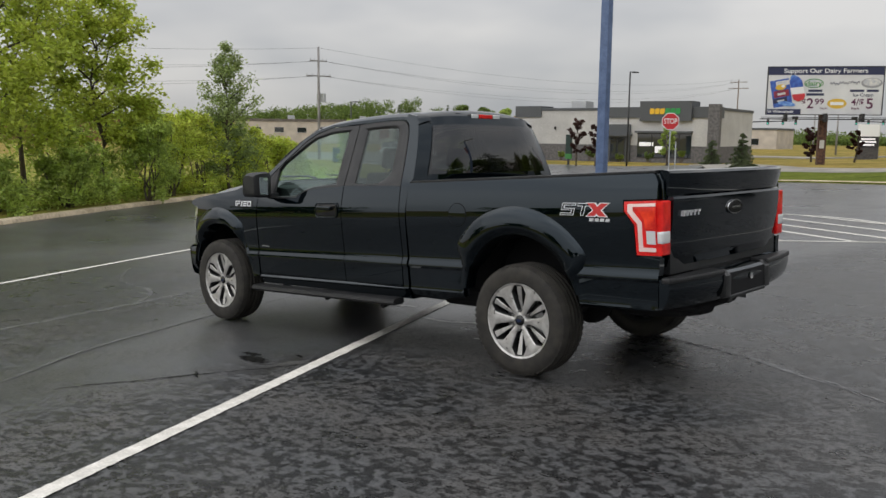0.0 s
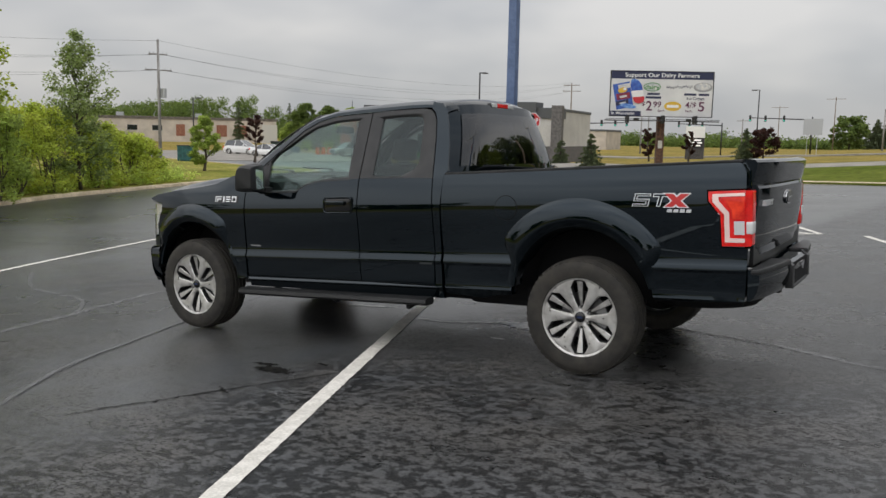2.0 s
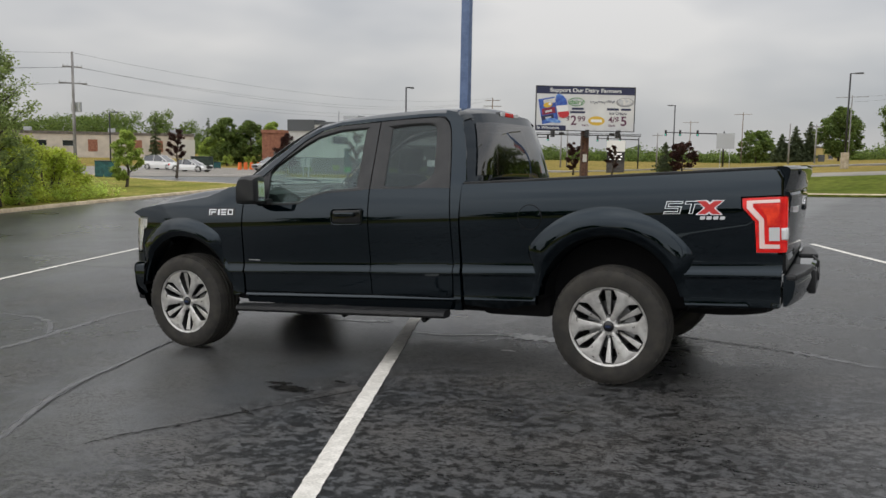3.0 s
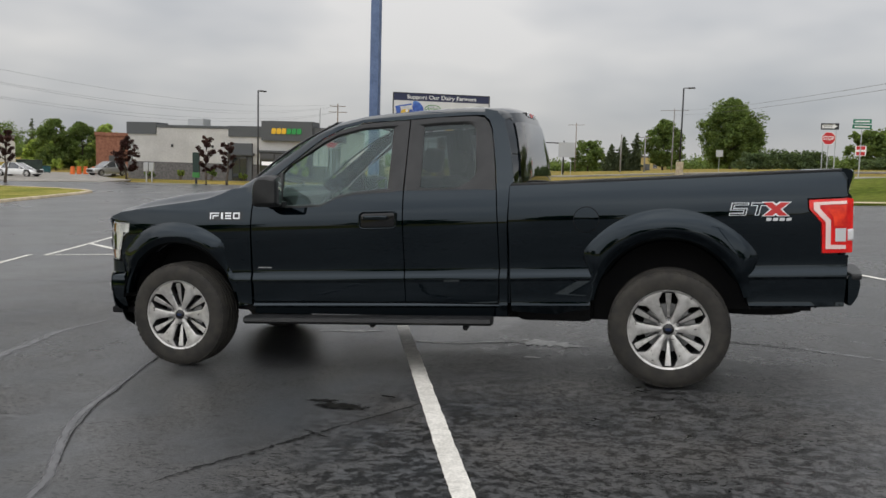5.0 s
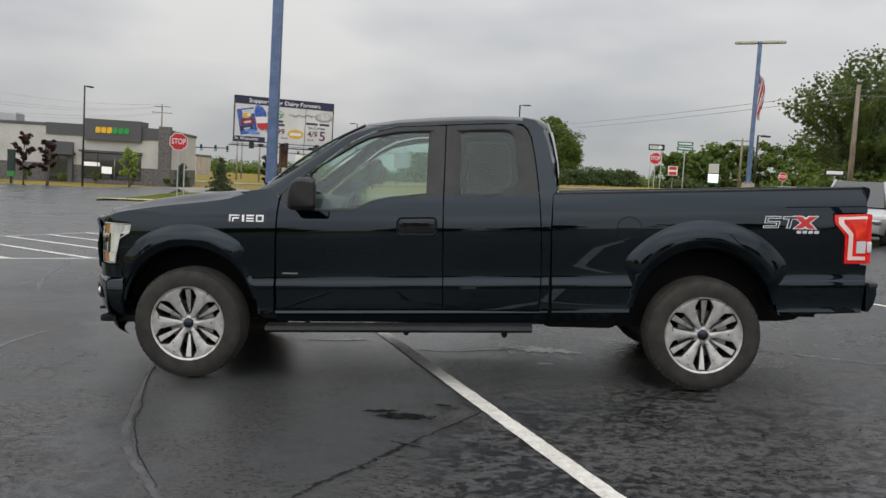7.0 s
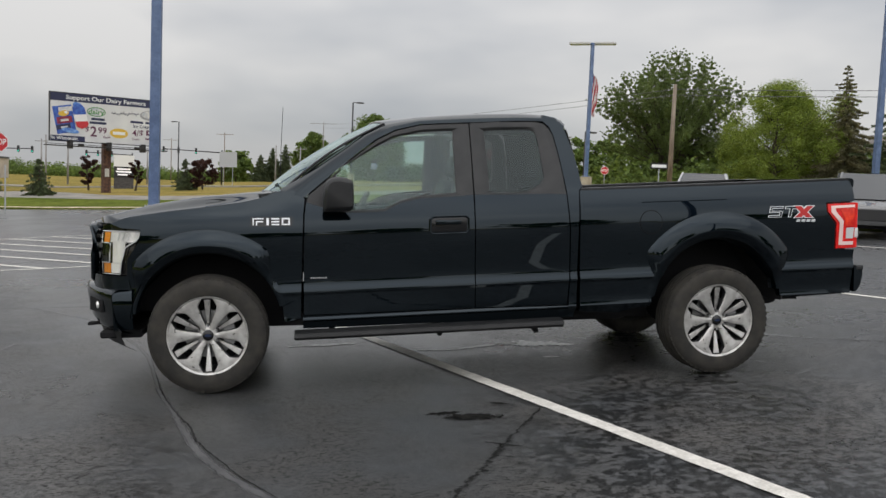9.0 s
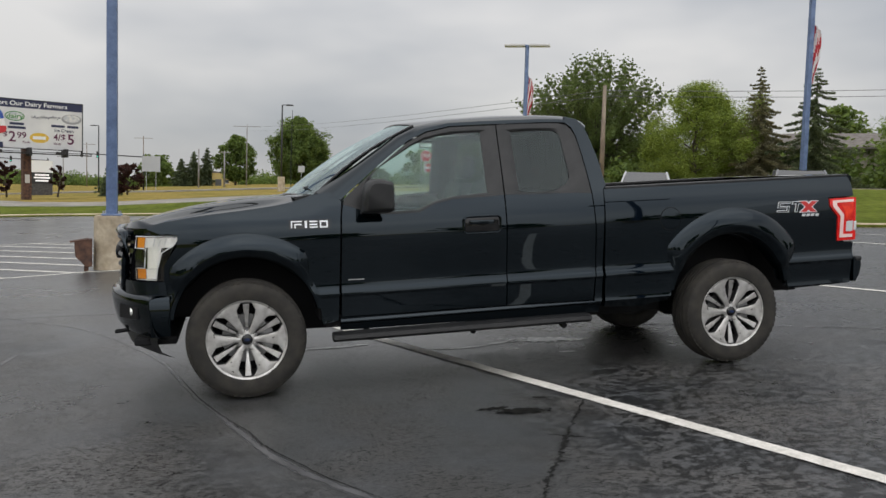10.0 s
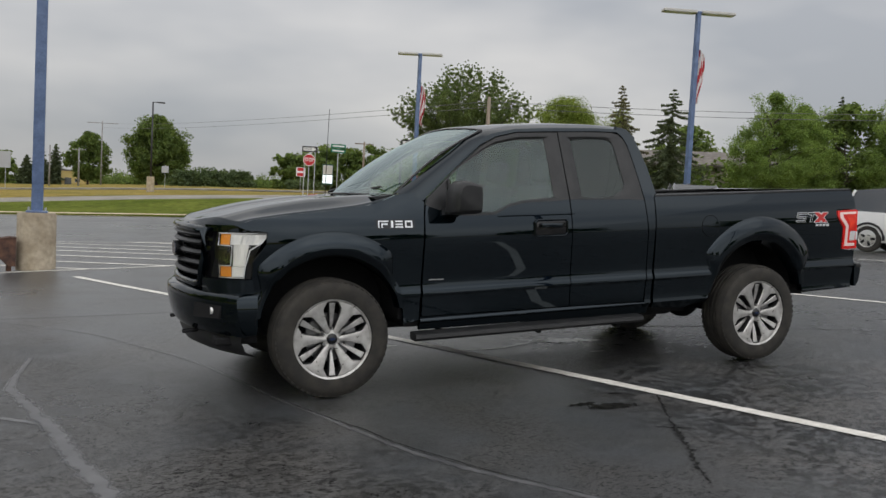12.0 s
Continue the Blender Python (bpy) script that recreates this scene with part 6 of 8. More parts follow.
def vase_tree(name, x, y, height, spread_r, leaf, label, seed, limbs=96, fork=0.11, per=64, size=0.045, scale=1.0):
    """A fan-shaped tree: limbs rise from a low fork and end in upright feathery shoots."""
    rng = random.Random(seed)
    ob = empty(name, Matrix.Translation((x, y, land_z(x, y) - 0.05)) @ Matrix.Scale(scale, 4), label, "tree")
    r0 = height * 0.028
    bm = bmesh.new()
    add_tube(bm, limb_path((0, 0, 0), (0.1, 0, height * fork * 1.5), rng, k=4, wob=0.02), [r0, r0 * 0.9, r0 * 0.85, r0 * 0.8, r0 * 0.6], 8)
    part("trunk", bm, BARK, ob, smooth=True)
    centres, radii, ways = [], [], []

    def shoot(p, d, length):
        k = max(2, int(length / 0.22))
        for q in range(k):
            f = q / (k - 1)
            centres.append(p + d * (length * f) + Vector((rng.uniform(-0.06, 0.06), rng.uniform(-0.06, 0.06), 0)))
            radii.append(0.17 * (1 - 0.7 * f))
            ways.append(d)

    for i in range(limbs):
        a = i * 2.39996 + rng.uniform(-0.25, 0.25)
        lean = math.sqrt((i + 0.5) / limbs)
        reach = spread_r * lean * rng.uniform(0.85, 1.04)
        top = height * (0.36 + 0.61 * math.cos(lean * 1.12)) * rng.uniform(0.92, 1.03)
        if i % 3 == 2:
            top, reach = height * rng.uniform(0.24, 0.60), spread_r * rng.uniform(0.55, 0.98)
        base = Vector((0.05 * math.cos(a), 0.05 * math.sin(a), height * fork * rng.uniform(0.8, 1.4)))
        tip = Vector((reach * math.cos(a), reach * math.sin(a), top))
        lp = limb_path(base, tip, rng, sag=0.05 * height * lean, k=7, wob=0.03)
        bm = bmesh.new()
        add_tube(bm, lp, [r0 * 0.24 * (1 - 0.88 * k / 7) for k in range(8)], 5)
        part("limb", bm, BARK, ob, smooth=True)
        for j in range(2, 8):
            p = lp[j]
            along = (lp[j] - lp[j - 1]).normalized()
            for q in range(5 if j > 3 else 3):
                side = Vector((rng.gauss(0, 1), rng.gauss(0, 1), rng.uniform(0.0, 1.1))).normalized()
                d = (along * 0.75 + side * 0.85 + Vector((0, 0, 0.25))).normalized()
                shoot(p + d * 0.1, d, rng.uniform(0.55, 1.25) * (0.75 if j == 7 else 1.0))
    leaves("crown", centres, radii, per, size, leaf, ob, seed, aspect=0.42, ways=ways)
    return ob


def bush(name, x, y, height, spread_r, leaf, label, seed, clumps=26, per=60, size=0.10, category="bush", group=""):
    rng = random.Random(seed)
    ob = empty(name, Matrix.Translation((x, y, land_z(x, y) + 0.04)), label, category, group)
    centres, radii = [], []
    for i in range(7):
        a = rng.uniform(0, 6.283)
        R = spread_r * rng.uniform(0.2, 0.7)
        tip = Vector((R * math.cos(a), R * math.sin(a), height * rng.uniform(0.6, 0.97)))
        bm = bmesh.new()
        add_tube(bm, limb_path((rng.uniform(-0.15, 0.15), rng.uniform(-0.15, 0.15), -0.05), tip, rng, k=4), [0.035, 0.03, 0.022, 0.014, 0.008], 5)
        part("stem", bm, BARK, ob, smooth=True)
        centres += [tip, tip * 0.75]
        radii += [spread_r * 0.22, spread_r * 0.28]
    while len(centres) < clumps:
        a, t, rr = rng.uniform(0, 6.283), rng.random(), rng.random() ** 0.5
        prof = math.cos(t * 1.35) ** 0.6
        R = spread_r * prof * rr
        centres.append(Vector((R * math.cos(a), R * math.sin(a), height * (0.08 + 0.85 * t))))
        radii.append(spread_r * rng.uniform(0.2, 0.36))
    leaves("foliage", centres, radii, per, size, leaf, ob, seed)
    return ob


def spruce(name, x, y, height, spread_r, leaf, label, seed, per=14, size=0.11, tiers=16, category="spruce", sparse=0.0):
    """A conifer: straight trunk, drooping whorled boughs, needles along each."""
    rng = random.Random(seed)
    ob = empty(name, Matrix.Translation((x, y, land_z(x, y) - 0.05)), label, category)
    bm = bmesh.new()
    add_tube(bm, [(0, 0, 0), (0.02, 0, height * 0.5), (0, 0.02, height)], [height * 0.02 + 0.03, height * 0.012 + 0.02, 0.012], 7)
    part("trunk", bm, BARK, ob, smooth=True)
    centres, radii = [], []
    boughs = bmesh.new()
    tiers = int(tiers * 1.7)
    for i in range(tiers):
        f = 0.06 + 0.93 * i / (tiers - 1)
        R = spread_r * (1 - f) ** 0.8 * rng.uniform(0.8, 1.12) + 0.07
        k = max(3, int(7 - 4 * f))
        for j in range(k):
            if rng.random() < sparse:
                continue
            a = 6.283 * (j + 0.5 * (i % 2)) / k + rng.uniform(-0.4, 0.4)
            RR = R * rng.uniform(0.6, 1.2)
            zj = height * f + rng.uniform(-0.15, 0.15)
            lift = 0.25 * smoothstep(0.5, 1.0, f)
            tip = Vector((RR * math.cos(a), RR * math.sin(a), zj - (0.25 - lift) * RR))
            root = Vector((0, 0, zj + 0.12 * RR))
            add_tube(boughs, [root, root.lerp(tip, 0.5) + Vector((0, 0, -0.08 * RR)), tip + Vector((0, 0, 0.05 * RR))], [0.02, 0.014, 0.006], 4)
            m = max(2, int(RR / 0.22))
            for q in range(1, m + 1):
                centres.append(root.lerp(tip, q / m) - Vector((0, 0, 0.08 * RR * math.sin(math.pi * q / m))))
                radii.append(0.07 + 0.10 * RR * (1 - 0.5 * q / m))
    part("boughs", boughs, BARK, ob)
    leaves("needles", centres, radii, per, size, leaf, ob, seed, droop=0.5, aspect=0.3)
    return ob


# roadside thicket beyond the left kerb
broad_tree("ash_tree", -21.0, 4.1, 8.8, 2.7, LEAF_YELLOW, "tall yellow-green tree in the roadside thicket", 31, clear=0.25, clumps=90, per=70, size=0.11, limbs=12, stem=0.5, puff=1.35)
broad_tree("ash_tree", -23.4, 8.6, 7.4, 1.9, LEAF_YELLOW, "slim yellow-green tree in the roadside thicket", 32, clear=0.3, clumps=70, per=70, size=0.11, limbs=12, stem=0.5, puff=1.35)
broad_tree("ash_tree", -25.2, 6.6, 8.2, 2.2, LEAF_MID, "slender tree with thin open branches", 33, clear=0.35, clumps=46, per=50, size=0.11, limbs=14, stem=0.5, puff=1.35)
broad_tree("ash_tree", -23.0, 2.2, 9.4, 2.9, LEAF_MID, "tall leaning tree in the roadside thicket", 34, clear=0.2, clumps=95, per=70, size=0.12, limbs=12, stem=0.5, puff=1.35)
broad_tree("ash_tree", -24.5, -1.0, 9.0, 3.0, LEAF_YELLOW, "tall yellow-green tree in the roadside thicket", 35, clear=0.2, clumps=70, per=60, size=0.12, stem=0.5, puff=1.35)
broad_tree("birch_tree", -25.8, 15.3, 6.2, 1.25, LEAF_GREY, "slim grey-green young tree above the bushes", 36, clear=0.10, clumps=95, per=42, size=0.085, limbs=20, shape=0.75, stem=0.5, puff=1.7)
for i, (x, y, hgt, r, leaf) in enumerate([(-22.2, 9.6, 2.9, 1.5, LEAF_MID), (-24.2, 11.6, 3.4, 1.7, LEAF_YELLOW), (-25.3, 13.6, 3.5, 1.7, LEAF_YELLOW), (-26.6, 16.6, 3.0, 1.6, LEAF_YELLOW), (-27.6, 18.6, 2.6, 1.5, LEAF_YELLOW), (-26.2, 11.0, 4.0, 1.9, LEAF_MID), (-28.4, 14.2, 3.6, 2.0, LEAF_YELLOW), (-21.5, 6.4, 2.2, 1.5, LEAF_MID), (-28.6, 20.6, 2.3, 1.3, LEAF_YELLOW), (-30.5, 17.8, 3.2, 2.0, LEAF_MID), (-32.2, 21.5, 2.4, 1.7, LEAF_MID), (-19.9, 3.2, 2.0, 1.4, LEAF_MID), (-27.5, 8.5, 3.6, 2.2, LEAF_MID), (-26.5, 4.0, 4.2, 2.4, LEAF_MID), (-30.5, 11.0, 4.2, 2.6, LEAF_MID)]):
    bush("thicket_bush", x, y, hgt, r, leaf, "leafy wild bush in the roadside thicket" if leaf != LEAF_YELLOW else "yellow-green wild bush in the roadside thicket", 50 + i, clumps=34, per=75, size=0.09, group="thicket bushes")
broad_tree("young_maple", -36.5, 31.9, 3.5, 1.05, LEAF_MID, "small leafy young tree on the verge", 71, clear=0.16, clumps=70, per=70, size=0.085)
broad_tree("plum_tree", -49.9, 50.6, 4.4, 0.85, LEAF_MAROON, "thin maroon-leaved sapling beside the far car park", 72, clear=0.42, clumps=30, per=40, size=0.11)
spruce("spruce", -115.3, 115.5, 8.2, 1.6, NEEDLE, "dark pointed spruce behind the warehouse", 73, tiers=12, per=14, size=0.22)
spruce("spruce", -108.2, 122.0, 8.2, 1.7, NEEDLE, "dark pointed spruce behind the warehouse", 74, tiers=12, per=14, size=0.22)

# tall weeds along the kerb
rng = np.random.default_rng(7)
tufts, rad = [], []
line_pts = LEFT_KERB[2:9]
for (x0, y0), (x1, y1) in zip(line_pts, line_pts[1:]):
    n = int(math.hypot(x1 - x0, y1 - y0) * 9)
    for k in range(n):
        f = rng.random()
        off = 1.0 + 1.9 * rng.random()
        dx, dy = x1 - x0, y1 - y0
        L0 = math.hypot(dx, dy)
        x, y = x0 + dx * f - dy / L0 * off, y0 + dy * f + dx / L0 * off
        hh = 0.18 + 0.62 * rng.random() * min(1.0, off / 1.6)
        tufts.append((x, y, land_z(x, y) + 0.10 + hh * 0.7))
        rad.append(hh)
weeds = new("tall_weeds")
tagged(weeds, "tall green weeds and grass along the kerb", "weeds", kind="stuff")
leaves("weed_blades", tufts, rad, 34, 0.15, LEAF_WEED, weeds, 77, aspect=0.22)

# trees about the street and on the right
vase_tree("silver_maple", 57.4, 127.0, 9.0, 5.3, LEAF_LOCUST, "large open grey-green tree with upswept feathery limbs", 81, limbs=120, scale=2.35)
broad_tree("maple_tree", 61.0, 100.7, 14.0, 7.8, LEAF_MAPLE, "broad round green tree beyond the lamp post", 82, clear=0.05, clumps=200, per=120, size=0.166, limbs=14, gap=0.25, puff=1.05)
broad_tree("maple_tree", 67.9, 107.6, 13.2, 6.4, LEAF_MAPLE, "broad round green tree beyond the lamp post", 83, clear=0.05, clumps=200, per=120, size=0.166, limbs=14, gap=0.25, puff=1.05)
spruce("spruce", 71.1, 101.1, 17.3, 5.5, NEEDLE_BROWN, "tall thin browning spruce", 84, tiers=20, sparse=0.12, size=0.26)
spruce("spruce", 68.1, 96.1, 14.6, 5.3, NEEDLE_BROWN, "tall thin browning spruce", 85, tiers=18, sparse=0.15, size=0.26)
spruce("spruce", 73.4, 91.9, 16.0, 7.4, NEEDLE, "tall open dark spruce", 86, tiers=18, sparse=0.18, size=0.26)
broad_tree("maple_tree", 86.5, 86.0, 15.4, 6.0, LEAF_FRESH, "full light green maple on the lawn", 87, clear=0.04, clumps=260, per=130, size=0.155, limbs=16, shape=0.85, gap=0.2, puff=1.05, taper=1.0)
broad_tree("maple_tree", 92.7, 86.9, 14.3, 6.0, LEAF_FRESH, "full light green maple on the lawn", 88, clear=0.04, clumps=260, per=130, size=0.155, limbs=16, shape=0.85, gap=0.2, puff=1.05, taper=1.0)
broad_tree("maple_tree", 103.1, 88.0, 15.4, 6.2, LEAF_DARK, "dark green tree at the end of the lawn", 89, clear=0.08, clumps=110, per=50, size=0.393)
spruce("spruce", 105.6, 91.9, 17.7, 3.9, NEEDLE, "tall dark spruce among the maples", 90, tiers=18, size=0.26)
broad_tree("maple_tree", 105.4, 80.0, 16.1, 6.9, LEAF_FRESH, "full light green maple on the lawn", 91, clear=0.04, clumps=260, per=130, size=0.155, limbs=16, shape=0.85, gap=0.2, puff=1.05, taper=1.0)
broad_tree("maple_tree", 110.0, 70.8, 16.0, 6.9, LEAF_FRESH, "full light green maple on the lawn", 92, clear=0.04, clumps=260, per=130, size=0.155, limbs=16, shape=0.85, gap=0.2, puff=1.05, taper=1.0)
broad_tree("maple_tree", 118.0, 143.2, 16.5, 7.8, LEAF_DARK, "dark tree behind the house", 93, clear=0.15, clumps=80, per=40, size=0.497)
broad_tree("oak_tree", 20.1, 277.8, 21.0, 9.4, LEAF_DARK, "large round dark green tree on the rise", 94, clear=0.08, clumps=260, per=130, size=0.38, limbs=14)
broad_tree("oak_tree", -0.4, 246.5, 13.8, 5.7, LEAF_DARK, "round dark green tree beside the highway", 95, clear=0.12, clumps=170, per=110, size=0.3)
broad_tree("oak_tree", -27.5, 310.0, 11.0, 6.4, LEAF_DARK, "round dark green tree beside the highway", 96, clear=0.1, clumps=80, per=45, size=0.55)
for i, (x, y, hgt) in enumerate([(-9.2, 281.0, 12.2), (-13.2, 280.0, 11.0), (-17.0, 279.0, 8.6)]):
    spruce("spruce", x, y, hgt, 4.2, NEEDLE, "dark spruce in a clump by the highway", 100 + i, tiers=14, per=14, size=0.4)
for i, (x, y, hgt, r) in enumerate([(39.9, 177.2, 7.0, 4.8), (45.8, 181.4, 8.0, 5.5), (52.5, 184.5, 10.2, 6.1), (58.8, 183.5, 10.2, 6.3), (65.8, 181.4, 10.0, 5.9), (72.1, 179.3, 9.4, 6.3), (79.4, 175.1, 8.6, 5.9), (86.8, 170.9, 9.4, 6.3)]):
    broad_tree("roadside_tree", x, y, hgt, r, LEAF_DARK, "dark green tree in the belt behind the street", 110 + i, clear=0.05, clumps=60, per=45, size=0.5, group="tree belt", limbs=6)
for i, (x, y, w) in enumerate([(20.2, 208.0, 4.2), (24.6, 207.0, 4.8), (29.2, 206.6, 4.8), (33.6, 206.0, 4.0)]):
    bush("juniper_bush", x, y, 3.7 + 0.5 * (i % 2), w, LEAF_JUNIPER, "broad spreading dark grey-green shrub on the rise", 130 + i, clumps=40, per=60, size=0.32, group="shrubs on the rise")
bush("juniper_bush", 37.2, 156.0, 1.7, 4.0, LEAF_JUNIPER, "low spreading dark green shrub on the rise", 135, clumps=34, per=55, size=0.3)
# young trees beside the restaurant and the sign
spruce("spruce", -18.0, 50.2, 2.3, 0.95, NEEDLE, "small dark spruce on the verge", 140, tiers=12, per=20, size=0.1)
spruce("spruce", -23.0, 56.5, 1.9, 0.8, NEEDLE, "small dark spruce on the verge", 141, tiers=10, per=20, size=0.1)
spruce("spruce", -12.2, 72.4, 2.6, 1.1, NEEDLE, "small dark spruce on the verge", 142, tiers=12, per=20, size=0.12)
broad_tree("plum_tree", -10.7, 72.6, 2.7, 1.25, LEAF_MAROON, "small maroon-leaved ornamental tree", 143, clear=0.1, clumps=40, per=45, size=0.14)
broad_tree("plum_tree", -18.9, 66.2, 2.8, 0.7, LEAF_MAROON, "small maroon-leaved tree behind the billboard", 144, clear=0.2, clumps=26, per=40, size=0.13)
broad_tree("plum_tree", -14.6, 62.8, 2.6, 0.5, LEAF_MAROON, "thin dark young tree", 145, clear=0.2, clumps=20, per=36, size=0.12)
broad_tree("plum_tree", -36.4, 58.4, 4.2, 0.85, LEAF_MAROON, "thin maroon-leaved young tree", 146, clear=0.3, clumps=26, per=36, size=0.12)
broad_tree("plum_tree", -34.9, 59.2, 4.1, 0.75, LEAF_MAROON, "thin maroon-leaved young tree", 147, clear=0.3, clumps=22, per=36, size=0.12)
broad_tree("young_maple", -28.9, 60.8, 3.4, 0.75, LEAF_MID, "thin green young tree beside the entrance", 148, clear=0.25, clumps=22, per=36, size=0.12)
broad_tree("plum_tree", -52.0, 69.5, 4.4, 1.15, LEAF_MAROON, "round maroon-leaved ornamental tree", 149, clear=0.22, clumps=60, per=50, size=0.12, taper=0.9)
for i, (x, y, hgt, r) in enumerate([(-86.3, 101.0, 7.3, 3.0), (-83.6, 103.6, 7.0, 2.9), (-80.6, 105.4, 6.6, 2.8), (-77.6, 107.6, 6.4, 2.8), (-91.5, 104.0, 4.6, 2.2), (-96.0, 112.0, 5.6, 2.6)]):
    broad_tree("distant_tree", x, y, hgt, r, LEAF_MID if i in (2, 4) else LEAF_DARK, "full green tree beyond the far car park", 160 + i, clear=0.05, clumps=110, per=60, size=0.2, group="far trees", limbs=8)
for i, (x, y, hgt, r) in enumerate([(-80.0, 93.6, 1.6, 1.3), (-77.0, 95.0, 1.4, 1.2), (-84.5, 93.0, 1.5, 1.4)]):
    bush("shrub", x, y, hgt, r, LEAF_MID, "rounded green shrub beyond the far car park", 170 + i, clumps=26, per=40, size=0.14, group="far shrubs")
# seen only as reflections: behind the camera, and six added to darken the tailgate
for i, (x, y, hgt, r) in enumerate([(-22, -34, 5, 3.4), (-13, -42, 5.5, 3.6), (-4, -47, 4.5, 3.4), (3, -46, 5, 3.2), (14, -48, 5.5, 4), (24, -42, 5, 3.6), (34, -34, 6, 4), (-30, -24, 5.5, 3.8), (46, -28, 4.6, 3.6), (50, -19, 5.6, 3.8), (52, -10, 4.2, 3.6), (54, -2, 5.2, 3.4), (56, 6, 4.4, 3.6), (60, 13, 6.0, 4.0)]):
    broad_tree("reflection_tree", x, y, hgt, r, LEAF_DARK, "dark tree out of view, there to be reflected", 180 + i, clear=0.06, clumps=60, per=30, size=0.35, group="boundary trees", limbs=6)

# wooded hills on the skyline
def woods(name, x0, y0, x1, y1, depth, height, n, mat, seed, label, leafy=1.0):
    rng = np.random.default_rng(seed)
    cs, rs = [], []
    for i in range(n):
        f = rng.random()
        d = rng.random()
        x, y = x0 + (x1 - x0) * f, y0 + (y1 - y0) * f + depth * d
        hgt = height(f) * (0.55 + 0.45 * d) + rng.normal() * 0.9
        for q in range(3):
            cs.append((x + rng.normal() * 2, y + rng.normal() * 2, land_z(x, y) + max(0.8, hgt - q * 3.2)))
            rs.append(3.2)
    ob = new(name)
    tagged(ob, label, "woods", kind="stuff")
    leaves("canopy", cs, [r * leafy for r in rs], 85, 0.40 * leafy, mat, ob, seed, aspect=0.8)
    return ob


woods("distant_woods", -420, 140, -215, 262, 60, lambda f: 3.5 + 13 * math.exp(-((f - 0.70) / (0.09 if f > 0.70 else 0.25)) ** 2) + 6 * math.exp(-(f / 0.4) ** 2), 480, LEAF_DARK, 201, "dark wooded hill on the skyline")
woods("distant_woods", -215, 262, -60, 330, 40, lambda f: 2.8 - 0.4 * f, 300, LEAF_DARK, 202, "low line of distant woods")
woods("distant_woods", -60, 330, 160, 330, 40, lambda f: 1.4 + 2.4 * f, 360, LEAF_DARK, 203, "low line of distant woods")
woods("distant_woods", 50, 120, 130, 70, 25, lambda f: 4.5, 160, LEAF_DARK, 204, "belt of woods beyond the houses")


# ---- street furniture and buildings ----
BLUE_POLE = varied(material("faded_blue_pole_paint", (0.12, 0.19, 0.36), 0.5), (0.085, 0.13, 0.24), (0.135, 0.195, 0.34), 5.0, second=(40.0, 0.1))
BLACK_POLE = material("black_pole_paint", (0.02, 0.02, 0.022), 0.5)
WOOD_POLE = varied(material("weathered_pole_wood", (0.2, 0.16, 0.12), 0.9), (0.14, 0.11, 0.085), (0.27, 0.22, 0.17), 5.0, stretch=(1, 1, 0.2))
GREY_POLE = varied(material("grey_pole_wood", (0.25, 0.24, 0.23), 0.9), (0.18, 0.17, 0.165), (0.32, 0.31, 0.30), 5.0, stretch=(1, 1, 0.2))
GALV = material("galvanised_steel", (0.42, 0.43, 0.44), 0.45, 0.7)
LAMP_HOUSING = material("pale_lamp_housing", (0.5, 0.49, 0.46), 0.5)
RUST = varied(material("rusted_brown_steel", (0.09, 0.045, 0.03), 0.85), (0.045, 0.025, 0.02), (0.14, 0.07, 0.045), 6.0, bump=0.4, bump_scale=60)
SIGN_RED = material("sign_red", (0.5, 0.015, 0.02), 0.4)
SIGN_WHITE = material("sign_white", (0.75, 0.75, 0.74), 0.45)
SIGN_GREEN = material("sign_green", (0.01, 0.16, 0.09), 0.4)
SIGN_BLACK = material("sign_black", (0.015, 0.015, 0.016), 0.5)
FLAG_RED = material("flag_red", (0.42, 0.025, 0.035), 0.85)
FLAG_WHITE = material("flag_white", (0.7, 0.69, 0.68), 0.85)
FLAG_BLUE = material("flag_blue", (0.02, 0.03, 0.12), 0.85)
WIRE = material("overhead_wire", (0.14, 0.14, 0.145), 0.6)
NAVY = material("poster_navy", (0.02, 0.025, 0.07), 0.6)
POSTER = varied(material("poster_paper", (0.62, 0.62, 0.62), 0.6), (0.55, 0.55, 0.56), (0.68, 0.68, 0.67), 0.5)
POSTER_BLUE = varied(material("poster_blue", (0.03, 0.09, 0.42), 0.6), (0.025, 0.06, 0.30), (0.06, 0.15, 0.50), 4.0)
POSTER_RED = material("poster_red", (0.5, 0.03, 0.04), 0.6)
POSTER_YELLOW = material("poster_yellow", (0.65, 0.42, 0.05), 0.6)
POSTER_GREEN = material("poster_green", (0.05, 0.22, 0.05), 0.6)
POSTER_PALE = varied(material("poster_pale_print", (0.6, 0.6, 0.6), 0.6), (0.42, 0.44, 0.48), (0.68, 0.66, 0.62), 5.0)
POSTER_WINE = varied(material("poster_wine", (0.2, 0.03, 0.05), 0.6), (0.10, 0.015, 0.05), (0.32, 0.03, 0.05), 5.0)
POSTER_SKY = varied(material("poster_sky_blue", (0.1, 0.25, 0.6), 0.6), (0.04, 0.13, 0.48), (0.22, 0.40, 0.70), 5.0)
red_text = material("poster_maroon", (0.10, 0.02, 0.06), 0.6)
POSTER_GREY = material("poster_grey", (0.3, 0.3, 0.31), 0.6)


def stand(x, y, turn=0.0, dz=0.0):
    return Matrix.Translation((x, y, land_z(x, y) + dz)) @ Matrix.Rotation(radians(turn), 4, "Z")


